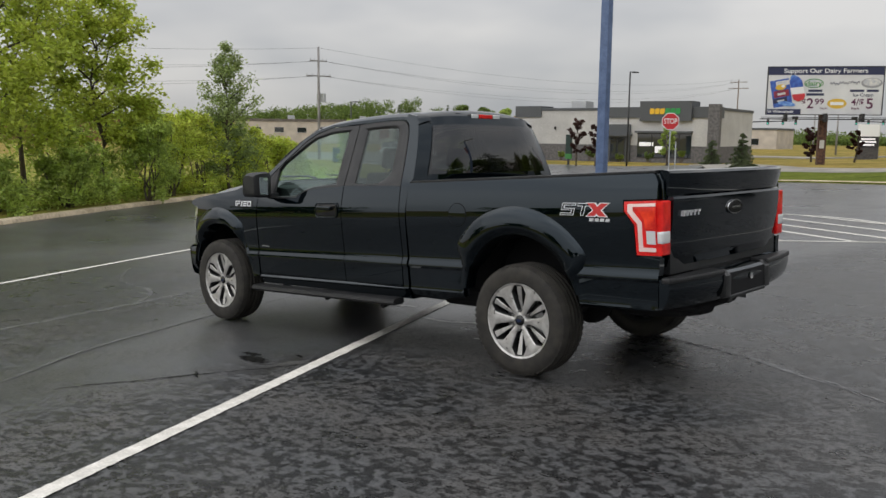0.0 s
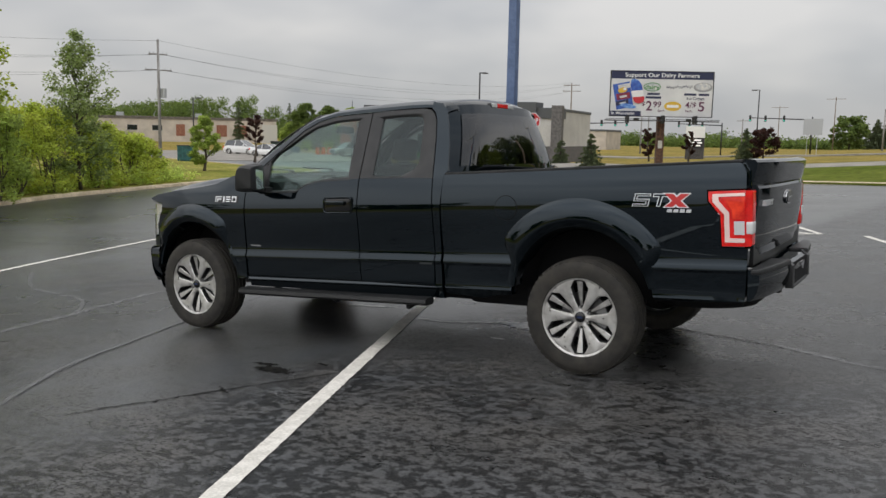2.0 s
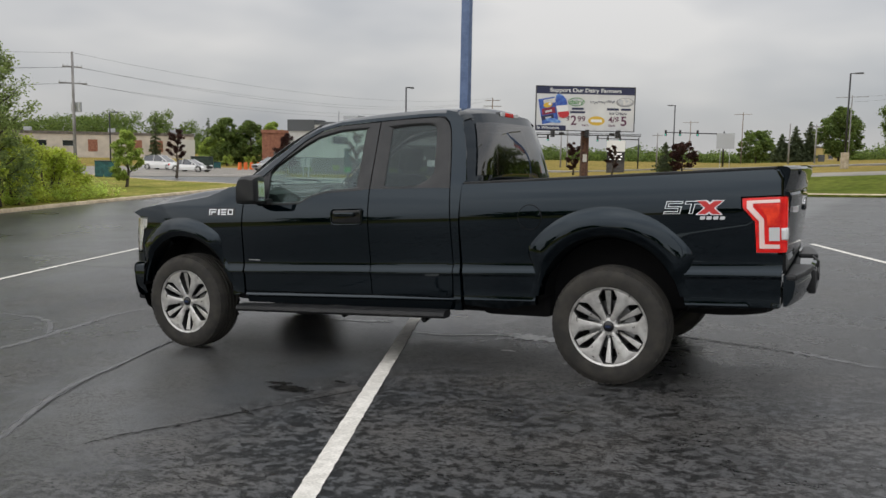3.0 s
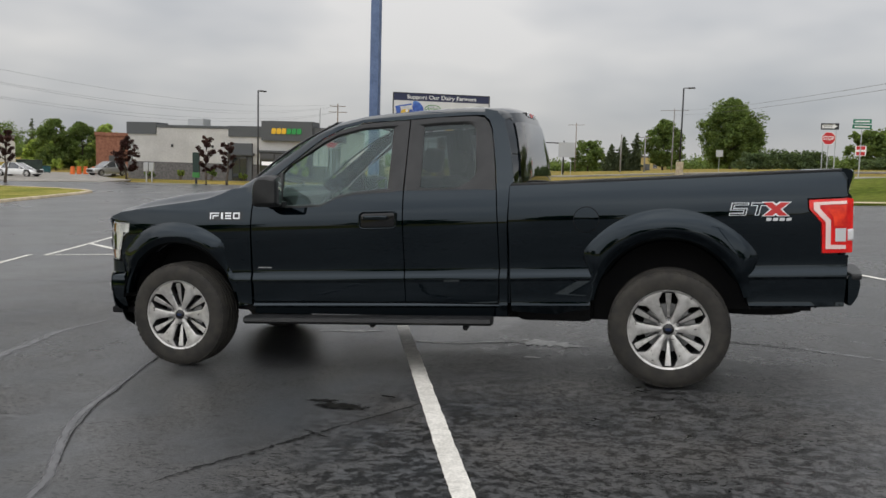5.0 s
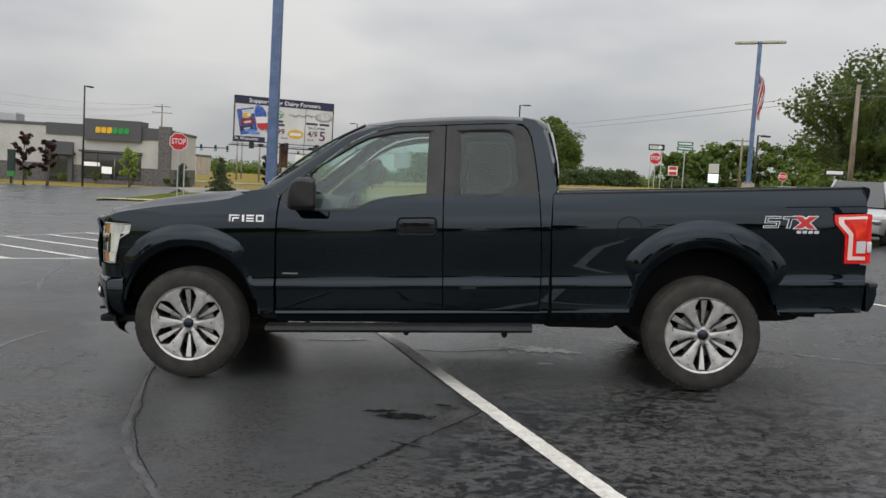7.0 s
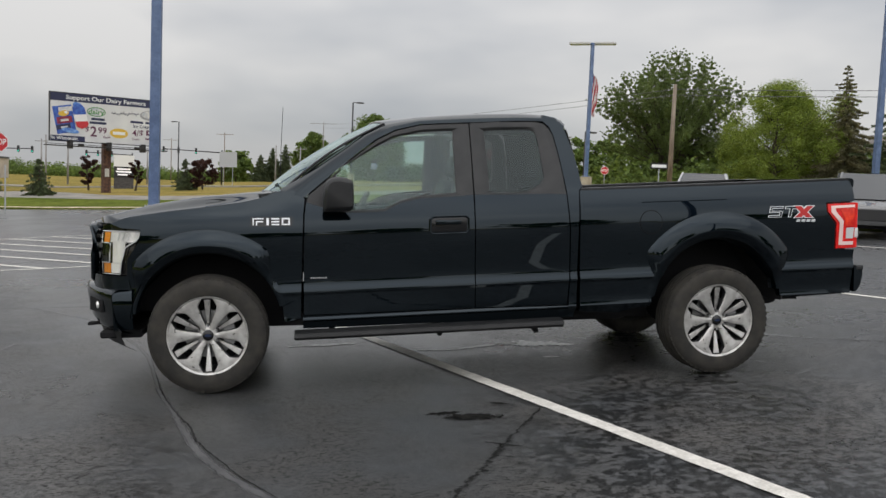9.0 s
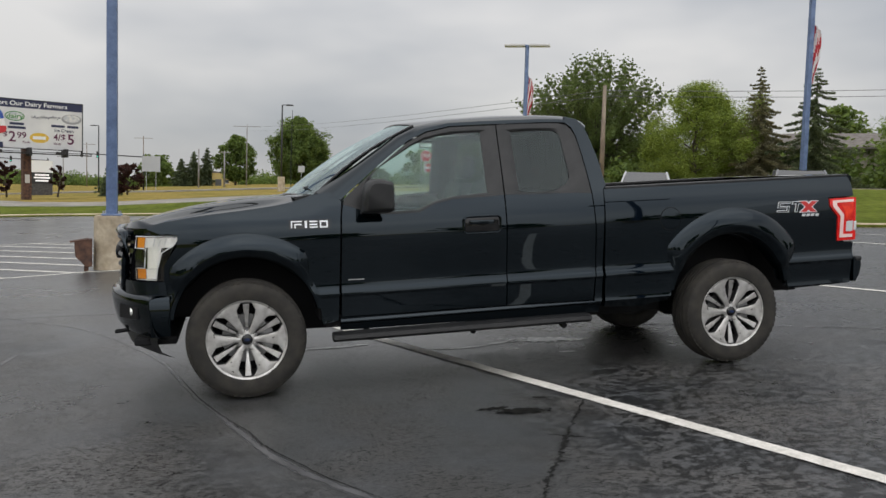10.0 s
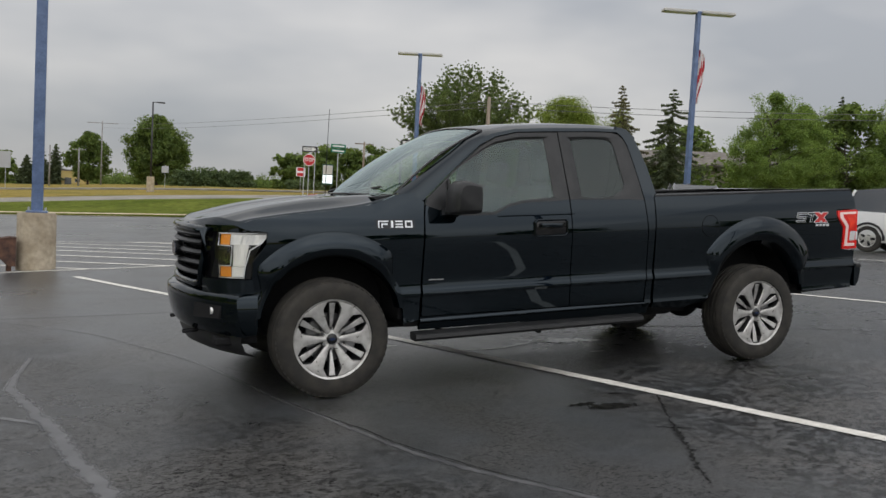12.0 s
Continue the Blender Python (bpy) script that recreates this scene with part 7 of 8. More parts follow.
def writing(text, height, mat, parent, m, name="writing", width=None, depth=0.004):
    """Letters of the built-in font as one mesh, in the x-z plane facing -y."""
    cu = bpy.data.curves.new(name, "FONT")
    cu.body, cu.size, cu.align_x, cu.align_y, cu.extrude = text, height / 0.7, "CENTER", "CENTER", depth
    cu.offset = height * 0.022
    tmp = bpy.data.objects.new(name, cu)
    scene.collection.objects.link(tmp)
    bpy.context.view_layer.update()
    me = bpy.data.meshes.new_from_object(tmp.evaluated_get(bpy.context.evaluated_depsgraph_get()))
    bpy.data.objects.remove(tmp)
    me.materials.clear()
    me.materials.append(mat)
    sx = 1.0
    if width:
        xs = [v.co.x for v in me.vertices]
        sx = width / (max(xs) - min(xs))
    ob = new(name, me)
    ob.parent = parent
    ob.matrix_basis = m @ Matrix.Rotation(radians(90), 4, "X") @ Matrix.Diagonal((sx, 1, 1, 1))
    return ob


def flag(parent, z_top, size, seed):
    """A flag hanging in folds from a short staff."""
    rng = random.Random(seed)
    fl = bmesh.new()
    nx, nz = 26, 14
    h, w = size * 1.12, size * 0.175
    ph = rng.uniform(0, 6)
    rows = []
    for j in range(nz + 1):
        f = j / nz
        row = []
        for i in range(nx + 1):
            u = i / nx
            x = 0.085 + w * u * (0.55 + 0.45 * math.sin(math.pi * min(1, f + 0.15)))
            y = 0.06 * math.sin(u * 13 + ph + f * 2.5) * (0.4 + u * 0.6) + 0.05 * math.sin(u * 5 + f * 4)
            row.append(fl.verts.new((x, y, z_top - h * f - 0.30 * u * (1 - 0.5 * f))))
        rows.append(row)
    for j in range(nz):
        for i in range(nx):
            face = fl.faces.new((rows[j][i], rows[j][i + 1], rows[j + 1][i + 1], rows[j + 1][i]))
            face.material_index = 2 if (j < 3 and i < 6) else int((i + 1.5 * j) / 4.3) % 2
    ob = part("flag", fl, [FLAG_RED, FLAG_WHITE, FLAG_BLUE], parent, "red and white striped flag hanging in folds", smooth=True)
    return ob


def car_park_lamp(x, y, base_h, top, turn, with_flag=0.0, flag_z=0.0, half=1.2):
    """A square blue lamp post on a concrete pier, with two flat lamp heads."""
    ob = empty("car_park_lamp", stand(x, y), "tall blue square lamp post on a concrete pier" if not with_flag else "tall blue lamp post with a flag and twin lamp heads", "lamp post", "car park lamps")
    z0 = land_z(x, y)
    bm = bmesh.new()
    add_cyl(bm, (0, 0, -0.3), (0, 0, base_h), 0.318, 0.308, 28)
    bmesh.ops.bevel(bm, geom=[e for e in bm.edges if all(v.co.z > base_h - 0.01 for v in e.verts)], offset=0.02, segments=2, affect="EDGES")
    pier = part("pier", bm, CONCRETE, ob, "stained concrete pier", smooth=35)
    part("flange", box((-0.17, -0.17, base_h), (0.17, 0.17, base_h + 0.035), 0.01, 1), BLUE_POLE, ob)
    bm = bmesh.new()
    add_prism(bm, [(-0.09, -0.09), (0.09, -0.09), (0.09, 0.09), (-0.09, 0.09)], "z", base_h + 0.03, top - z0, 0.012, 2)
    for v in bm.verts:
        if v.co.z > 4:
            v.co.x *= 0.86
            v.co.y *= 0.86
    part("pole", bm, BLUE_POLE, ob, smooth=30)
    for sx, sy in ((1, 1), (1, -1), (-1, 1), (-1, -1)):
        part("anchor_bolt", cyl((0.13 * sx, 0.13 * sy, base_h + 0.03), (0.13 * sx, 0.13 * sy, base_h + 0.09), 0.014, n=6), GALV, ob)
    for s in (-1, 1):
        head = bmesh.new()
        add_box(head, (0.10 if s > 0 else -half, -0.20, -0.05), (half if s > 0 else -0.10, 0.20, 0.06), 0.03, 2)
        hd = part("lamp_head", head, LAMP_HOUSING, ob, "flat pale lamp head", smooth=30, m=pose(0, 0, top - z0, 0, 0, turn))
        part("lamp_lens", box((0.25 if s > 0 else -half + 0.1, -0.16, -0.058), (half - 0.1 if s > 0 else -0.25, 0.16, -0.050)), SIGN_WHITE, hd)
    part("arm", box((-0.2, -0.05, -0.05), (0.2, 0.05, 0.05)), BLUE_POLE, ob, m=pose(0, 0, top - z0, 0, 0, turn))
    if with_flag:
        flag(ob, flag_z - z0, with_flag, int(x * 7))
    return ob


lamp = car_park_lamp(-4.05, 9.68, 0.97, 10.8, -20)
crack = bmesh.new()
add_tube(crack, [(0.03, -0.309, 0.93), (0.05, -0.309, 0.84), (0.02, -0.314, 0.74), (0.04, -0.312, 0.62), (0.03, -0.314, 0.5)], [0.006, 0.013, 0.009, 0.012, 0.004], 4)
part("pier_crack", crack, CRACK, lamp)
car_park_lamp(12.63, 34.82, 0.9, 8.79, -24, 1.85, 7.35, 1.15)
car_park_lamp(18.1, 20.0, 0.9, 8.98, -18, 1.85, 7.75, 1.4)
car_park_lamp(9.0, -17.0, 0.9, 8.6, 10)
# rusty steel box beside the pier
ob = empty("rusty_box", stand(-4.50, 9.42, 12) @ Matrix.Diagonal((0.72, 0.9, 0.88, 1.0)), "rusty brown steel box against the lamp pier", "box")
bm = bmesh.new()
add_prism(bm, [(-0.20, 0.60), (0.20, 0.66), (0.20, 0.10), (0.05, 0.10), (-0.18, 0.30)], "y", -0.14, 0.14, 0.008, 1)
part("shell", bm, RUST, ob)
part("foot", box((0.02, -0.05, -0.02), (0.12, 0.05, 0.11)), RUST, ob)
part("lid", box((-0.215, -0.15, 0.62), (0.215, 0.15, 0.645)), RUST, ob, m=pose(0, 0, 0, 0, -8, 0))


def street_lamp(x, y, top, turn, label, pier=0.0):
    ob = empty("street_lamp", stand(x, y), label, "street lamp", "street lamps")
    h = top - land_z(x, y)
    if pier:
        part("pier", cyl((0, 0, -0.2), (0, 0, pier), 0.33, n=20), CONCRETE, ob, smooth=35)
    part("pole", cyl((0, 0, 0), (0, 0, h), 0.085, 0.065, 10), BLACK_POLE, ob, smooth=True)
    part("arm", box((0, -0.03, -0.03), (0.5, 0.03, 0.03)), BLACK_POLE, ob, m=pose(0, 0, h, 0, 0, turn))
    part("lamp_head", box((0.35, -0.16, -0.06), (1.0, 0.16, 0.05), 0.02, 1), BLACK_POLE, ob, m=pose(0, 0, h, 0, 0, turn))
    return ob


street_lamp(2.59, 72.67, 8.63, -10, "tall black street lamp on a concrete pier", 1.2)
street_lamp(-33.12, 61.47, 7.27, 80, "tall black street lamp beside the restaurant")
street_lamp(-17.43, 104.0, 7.9, 160, "tall black street lamp by the junction")
street_lamp(-66.7, 59.06, 5.1, 10, "black street lamp beyond the thicket")
street_lamp(-82.0, 54.5, 5.6, 190, "black street lamp beyond the thicket")
street_lamp(17.6, 50.3, 5.5, 30, "black street lamp behind the signs")


def utility_pole(x, y, top, arms, turn, mat, label, transformer=False):
    ob = empty("utility_pole", stand(x, y), label, "utility pole", "utility poles")
    z0 = land_z(x, y)
    part("pole", cyl((0, 0, -0.3), (0, 0, top - z0), 0.17, 0.11, 12), mat, ob, smooth=True)
    for z, w in arms:
        arm = part("crossarm", box((-w, -0.06, -0.06), (w, 0.06, 0.06)), mat, ob, m=pose(0, 0, z - z0, 0, 0, turn))
        for f in (-0.95, -0.5, 0.5, 0.95):
            part("insulator", cyl((f * w, 0, 0.06), (f * w, 0, 0.24), 0.05, 0.03, 8), GALV, arm)
    if transformer:
        for s in (-1, 0, 1):
            part("transformer", cyl((0.42 * s, 0.32, transformer - z0 - 0.45), (0.42 * s, 0.32, transformer - z0 + 0.45), 0.2, n=12), GALV, ob, smooth=35)
    return ob


utility_pole(-63.2, 51.5, 10.3, [(8.9, 0.9), (7.4, 1.3)], 70, GREY_POLE, "weathered utility pole with crossarms and transformers", 5.2)
utility_pole(-65.7, 160.8, 12.9, [(12.4, 1.6), (11.2, 1.9)], 20, WOOD_POLE, "brown utility pole with two crossarms")
utility_pole(20.9, 43.4, 8.2, [], 0, WOOD_POLE, "brown wooden utility pole in front of a tree")
utility_pole(2.1, 214.3, 16.2, [(15.7, 3.6)], -20, GREY_POLE, "grey utility pole with one crossarm")
utility_pole(-27.0, 262.0, 14.6, [(14.0, 2.8)], -20, WOOD_POLE, "brown utility pole with one crossarm")
utility_pole(-48.5, 300.0, 13.6, [(13.0, 3.0)], -20, WOOD_POLE, "brown utility pole with one crossarm")
utility_pole(30.3, 98.2, 8.4, [(8.1, 1.2)], -20, WOOD_POLE, "brown utility pole with one crossarm")
utility_pole(62.0, 14.0, 9.4, [(9.1, 1.2)], -60, WOOD_POLE, "brown utility pole with one crossarm")
for i, (x, y, z) in enumerate([(-40.0, 140.0, 7.0), (-47.0, 150.0, 6.5), (-52.0, 170.0, 8.0), (-33.0, 170.0, 6.0), (-8.0, 170.0, 8.0), (-3.0, 160.0, 7.5)]):
    utility_pole(x, y, z, [(z - 0.4, 1.2)] if i % 2 else [], -20, GREY_POLE, "distant grey utility pole")


def wire(points, sag, r=0.018, n=14):
    ob = new("overhead_wire_span")
    tagged(ob, "thin sagging overhead wire", "wire", "overhead wires")
    for a, b in zip(points, points[1:]):
        a, b = Vector(a), Vector(b)
        pts = [a.lerp(b, i / n) - Vector((0, 0, sag * 4 * (i / n) * (1 - i / n))) for i in range(n + 1)]
        bm = bmesh.new()
        add_tube(bm, pts, r, 4)
        part("wire", bm, WIRE, ob)
    return ob


for z, z2, s in ((10.2, 12.9, 2.2), (8.9, 12.4, 2.4), (8.95, 12.4, 2.8), (7.4, 11.2, 2.3), (7.45, 11.2, 2.8)):
    wire([(-75.0, -35.0, z + 0.6), (-63.2, 51.5 + 0.4 * (z % 1), z), (-65.7, 160.8, z2)], s, 0.011)
for dz in (0.0, -0.35):
    wire([(2.1, 214.3, 15.7 + dz * 3), (20.9, 43.4, 7.9 + dz), (62.0, 14.0, 9.1 + dz)], 0.7, 0.016)


def post(parent, x, h, r=0.03, mat=GALV, y=0.0):
    return part("post", box((x - r, y - r * 0.6, -0.2), (x + r, y + r * 0.6, h)), mat, parent)


def stop_sign(x, y, zc, turn, label, size=0.38):
    """An octagonal red sign with a white rim, on a steel post."""
    ob = empty("stop_sign", stand(x, y, turn), label, "stop sign", "stop signs")
    h = zc - land_z(x, y)
    post(ob, 0.0, h + 0.3, y=0.03)
    octo = [(size * 1.08 * math.cos(radians(22.5 + 45 * k)), h + size * 1.08 * math.sin(radians(22.5 + 45 * k))) for k in range(8)]
    face = part("sign_rim", prism(octo, "y", -0.004, 0.004), SIGN_WHITE, ob)
    octo = [(size * 0.99 * math.cos(radians(22.5 + 45 * k)), h + size * 0.99 * math.sin(radians(22.5 + 45 * k))) for k in range(8)]
    part("sign_face", prism(octo, "y", -0.009, -0.005), SIGN_RED, face)
    writing("STOP", size * 0.62, SIGN_WHITE, face, pose(0, -0.012, h), width=size * 1.55)
    return ob


s1 = stop_sign(-14.9, 33.8, 2.51, 22, "red stop sign on twin steel posts beside the drive", 0.42)
post(s1, 0.30, 2.2, y=0.03)
s2 = stop_sign(11.3, 51.5, 3.68, -12, "red stop sign below a one way sign", 0.40)
h = 4.42 - land_z(11.3, 51.5)
plate = part("one_way_plate", box((-0.50, -0.012, h - 0.20), (0.55, 0.006, h + 0.20)), SIGN_BLACK, s2)
part("arrow", prism([(-0.42, h - 0.11), (0.22, h - 0.11), (0.22, h - 0.17), (0.46, h), (0.22, h + 0.17), (0.22, h + 0.11), (-0.42, h + 0.11)], "y", -0.018, -0.013), SIGN_WHITE, plate)
writing("ONE WAY", 0.13, SIGN_BLACK, plate, pose(-0.1, -0.021, h), width=0.55)
post(s2, -0.32, h - 0.9, y=0.03)
post(s2, 0.40, h + 0.25, y=0.03)
stop_sign(24.0, 64.0, 3.25, -20, "small distant red stop sign", 0.34)


def plate_sign(name, x, y, zc, w, hgt, turn, mat, label, bars, bar_mat, posts=(0.0,), category="road sign"):
    ob = empty(name, stand(x, y, turn), label, category)
    h = zc - land_z(x, y)
    for px in posts:
        post(ob, px, h + hgt / 2, y=0.03)
    face = part("sign_plate", box((-w / 2, -0.008, h - hgt / 2), (w / 2, 0.008, h + hgt / 2), 0.004, 1), mat, ob)
    for bx, bz, bw, bh in bars:
        part("bar", box((bx - bw / 2, -0.014, h + bz - bh / 2), (bx + bw / 2, -0.009, h + bz + bh / 2)), bar_mat, face)
    return ob


g1 = plate_sign("street_name_sign", 12.8, 49.6, 4.66, 1.0, 0.26, -8, SIGN_GREEN, "green street name signs on a tall post", [(0, 0, 0.8, 0.09)], SIGN_WHITE)
hh = 4.34 - land_z(12.8, 49.6)
second = part("sign_plate", box((-0.62, -0.008, hh - 0.13), (0.62, 0.008, hh + 0.13), 0.004, 1), SIGN_GREEN, g1, m=pose(0, 0, 0, 0, 0, 30))
part("bar", box((-0.5, -0.014, hh - 0.045), (0.5, -0.009, hh + 0.045)), SIGN_WHITE, second)
plate_sign("no_entry_sign", 22.9, 101.0, 4.1, 1.15, 1.15, -12, SIGN_WHITE, "red and white no entry sign on a post", [(0, 0.32, 0.9, 0.40), (0, -0.32, 0.9, 0.40)], SIGN_RED)
plate_sign("one_way_sign", 18.3, 39.0, 3.0, 0.95, 0.32, -30, SIGN_BLACK, "black and white arrow sign on a post", [(0, 0.0, 0.8, 0.17)], SIGN_WHITE)
plate_sign("back_of_sign", -11.9, 110.0, 3.6, 2.3, 2.0, -5, GALV, "grey back of a large road sign on two posts", [], SIGN_WHITE, posts=(-0.6, 0.6))
plate_sign("round_marker_sign", 8.8, 127.5, 3.9, 1.0, 1.0, -10, GALV, "pale road sign seen on a thin post", [], SIGN_WHITE)

# lit cabinet on a green post
ob = empty("pylon_sign", stand(45.1, 168.1, -14) @ Matrix.Diagonal((3.2, 3.2, 2.35, 1.0)), "grey pylon sign with a bright white lit panel", "sign")
part("back_board", box((-0.36, -0.02, 0.5), (0.36, 0.10, 2.35), 0.02, 1), material("dark_green_board", (0.015, 0.07, 0.05), 0.6), ob)
part("upper_panel", box((-0.31, -0.05, 1.45), (0.31, -0.02, 2.25), 0.01, 1), LAMP_HOUSING, ob)
glow = material("lit_white_panel", (0.9, 0.95, 0.95), 0.4, Emission_Color=(0.85, 0.97, 1.0, 1), Emission_Strength=0.8)
part("lit_panel", box((-0.31, -0.05, 0.65), (0.31, -0.02, 1.38), 0.01, 1), glow, ob)
for px in (-0.25, 0.25):
    part("leg", box((px - 0.04, 0, -0.2), (px + 0.04, 0.08, 0.6)), BLACK_POLE, ob)

# billboard
BB = Vector((-19.53, 57.72)), Vector((-12.65, 61.59))
bb_turn = math.degrees(math.atan2(BB[1].y - BB[0].y, BB[1].x - BB[0].x))
mid = (BB[0] + BB[1]) / 2
billboard = empty("billboard", Matrix.Translation((mid.x, mid.y, 0)) @ Matrix.Rotation(radians(bb_turn), 4, "Z"), "large dairy billboard on a dark steel post", "billboard")
W2, ZB, ZT = 3.95, 3.42, 6.92
part("panel", box((-W2, 0.0, ZB), (W2, 0.35, ZT)), POSTER_GREY, billboard)
face = part("poster", box((-W2 + 0.05, -0.012, ZB + 0.05), (W2 - 0.05, 0.0, ZT - 0.05)), POSTER, billboard, "pale poster with a navy heading")
part("trim_top", box((-W2, -0.04, ZT - 0.05), (W2, 0.0, ZT)), SIGN_BLACK, billboard)
part("trim_bottom", box((-W2, -0.04, ZB), (W2, 0.0, ZB + 0.05)), SIGN_BLACK, billboard)
for s in (-1, 1):
    part("trim_side", box((s * W2 - 0.03, -0.04, ZB), (s * W2 + 0.03, 0.0, ZT)), SIGN_BLACK, billboard)
part("heading_band", box((-W2 + 0.05, -0.018, ZT - 0.62), (W2 - 0.05, -0.013, ZT - 0.05)), NAVY, face)
writing("Support Our Dairy Farmers", 0.30, SIGN_WHITE, face, pose(0.0, -0.024, ZT - 0.335), width=5.7)
# picture of a carton, a tub and an ice pop
for k, (mat, lo, hi, rot) in enumerate(((POSTER_BLUE, (-3.62, 4.02), (-2.30, 5.98), -11), (POSTER_PALE, (-3.50, 5.55), (-2.52, 5.90), -11), (POSTER_WINE, (-3.46, 4.72), (-2.40, 5.20), -11), (NAVY, (-3.40, 4.30), (-2.42, 4.64), -11), (POSTER_PALE, (-3.20, 4.86), (-2.66, 5.02), -11), (POSTER_PALE, (-3.10, 4.40), (-2.62, 4.50), -11))):
    cx, cz = (lo[0] + hi[0]) / 2, (lo[1] + hi[1]) / 2
    part("picture_field", box((lo[0] - cx, -0.002, lo[1] - cz), (hi[0] - cx, 0.002, hi[1] - cz)), mat, face, m=pose(cx + 0.19 * (cz - 5.0), -0.018 - 0.006 * k, cz, 0, rot, 0))
for k, (mat, cx, cz, rx, rz, rot) in enumerate(((POSTER_YELLOW, -3.02, 5.42, 0.36, 0.20, -12), (SIGN_WHITE, -2.86, 5.50, 0.12, 0.10, 0), (POSTER_SKY, -2.55, 4.22, 0.62, 0.17, 8), (POSTER_SKY, -2.02, 5.98, 0.42, 0.26, 30))):
    bm = bmesh.new()
    add_prism(bm, arc(0, 0, rx, rz, 0, 350, 35), "y", -0.002, 0.002)
    part("picture_shape", bm, mat, face, m=pose(cx, -0.056 - 0.005 * k, cz, 0, rot, 0))
pop = pose(-1.86, 0, 5.20, 0, -14, 0)
for k, (mat, z0, z1) in enumerate(((POSTER_BLUE, 0.28, 0.95), (SIGN_WHITE, -0.22, 0.28), (POSTER_RED, -0.80, -0.22))):
    bm = bmesh.new()
    w0, w1 = 0.40, 0.44
    rim = [(-w1, z0), (w1, z0 - 0.12), (w1, z1 - 0.12), (-w1, z1)]
    if k == 0:
        rim = [(-w1, z0), (w1, z0 - 0.12), (w1, z1 - 0.35), (0.26, z1 - 0.06), (-0.10, z1 + 0.05), (-w1 * 0.9, z1 - 0.12)]
    if k == 2:
        rim = [(-w1, z1), (-w1 * 0.85, z0 + 0.18), (-0.1, z0), (0.28, z0 + 0.05), (w1, z0 + 0.25), (w1, z1 - 0.12)]
    add_prism(bm, rim, "y", -0.002, 0.002)
    part("ice_pop_band", bm, mat, face, m=Matrix.Translation((0, -0.075 - 0.004 * k, 0)) @ pop)
part("strap_line", box((-W2 + 0.05, -0.095, ZB + 0.05), (-1.55, -0.09, ZB + 0.42)), NAVY, face)
writing("In Wisconsin", 0.22, SIGN_WHITE, face, pose(-2.95, -0.10, ZB + 0.235), width=1.75)
bm = bmesh.new()
add_prism(bm, arc(-0.75, 5.70, 0.66, 0.34, 0, 350, 35), "y", -0.02, -0.014)
roundel = part("green_roundel", bm, POSTER_GREEN, face)
bm = bmesh.new()
add_prism(bm, arc(-0.75, 5.70, 0.60, 0.28, 0, 350, 35), "y", -0.026, -0.021)
part("roundel_field", bm, POSTER_PALE, roundel)
writing("dairy", 0.34, POSTER_GREEN, face, pose(-0.75, -0.032, 5.68), width=1.12)
# a flourish of script, a plate of ice cream
bm = bmesh.new()
add_tube(bm, [(0.35 + 0.062 * k, -0.02, 5.66 + 0.10 * math.sin(k * 1.9) + 0.05 * math.sin(k * 0.6) + 0.004 * k) for k in range(33)], 0.024, 4)
part("script_flourish", bm, NAVY, face)
bm = bmesh.new()
add_prism(bm, arc(3.15, 5.72, 0.72, 0.36, 0, 350, 35), "y", -0.02, -0.014)
plate = part("pale_plate", bm, POSTER_GREY, face)
bm = bmesh.new()
add_prism(bm, arc(3.15, 5.78, 0.58, 0.27, 0, 350, 35), "y", -0.026, -0.021)
part("plate_middle", bm, POSTER_PALE, plate)
for x, z, w in ((-0.62, 5.17, 0.95), (-0.62, 4.90, 1.2), (2.20, 5.17, 0.95), (3.25, 5.17, 0.8)):
    part("bar", box((x - w / 2, -0.02, z - 0.085), (x + w / 2, -0.014, z + 0.085)), NAVY, face)
writing("Ice Cream", 0.24, NAVY, face, pose(2.62, -0.02, 4.86), width=1.35)
for x in (0.02, 2.15):
    writing("Each", 0.15, red_text, face, pose(x, -0.02, 3.90), width=0.5)
writing("$", 0.42, red_text, face, pose(-1.36, -0.02, 4.36), width=0.26)
writing("2", 0.72, red_text, face, pose(-0.93, -0.02, 4.22), width=0.46)
writing("99", 0.42, red_text, face, pose(-0.30, -0.02, 4.36), width=0.62)
writing("4/$", 0.46, red_text, face, pose(2.30, -0.02, 4.34), width=0.85)
writing("5", 0.72, red_text, face, pose(3.10, -0.02, 4.22), width=0.46)
bm = bmesh.new()
add_prism(bm, arc(0.90, 4.25, 0.66, 0.36, 0, 350, 35), "y", -0.02, -0.014)
yel = part("yellow_oval", bm, POSTER_YELLOW, face)
part("bar", box((0.45, -0.026, 4.14), (1.35, -0.021, 4.36)), SIGN_WHITE, yel)
part("main_post", box((-0.15, 0.15, -0.8), (0.40, 0.7, ZT - 0.3)), RUST, billboard, "dark rusty steel post")
part("meter_box", box((-0.05, 0.05, 1.0), (0.25, 0.15, 1.6)), LAMP_HOUSING, billboard)
part("catwalk", box((-W2 - 0.4, -0.75, ZB - 0.35), (W2 + 0.4, -0.1, ZB - 0.28)), BLACK_POLE, billboard)
part("catwalk_rail", box((-W2 - 0.4, -0.78, ZB - 0.22), (W2 + 0.4, -0.74, ZB - 0.18)), BLACK_POLE, billboard)
for x in (-2.6, 0.1, 2.6):
    part("stringer", box((x - 0.08, -0.7, ZB - 0.5), (x + 0.08, 0.3, ZB + 0.1)), BLACK_POLE, billboard)
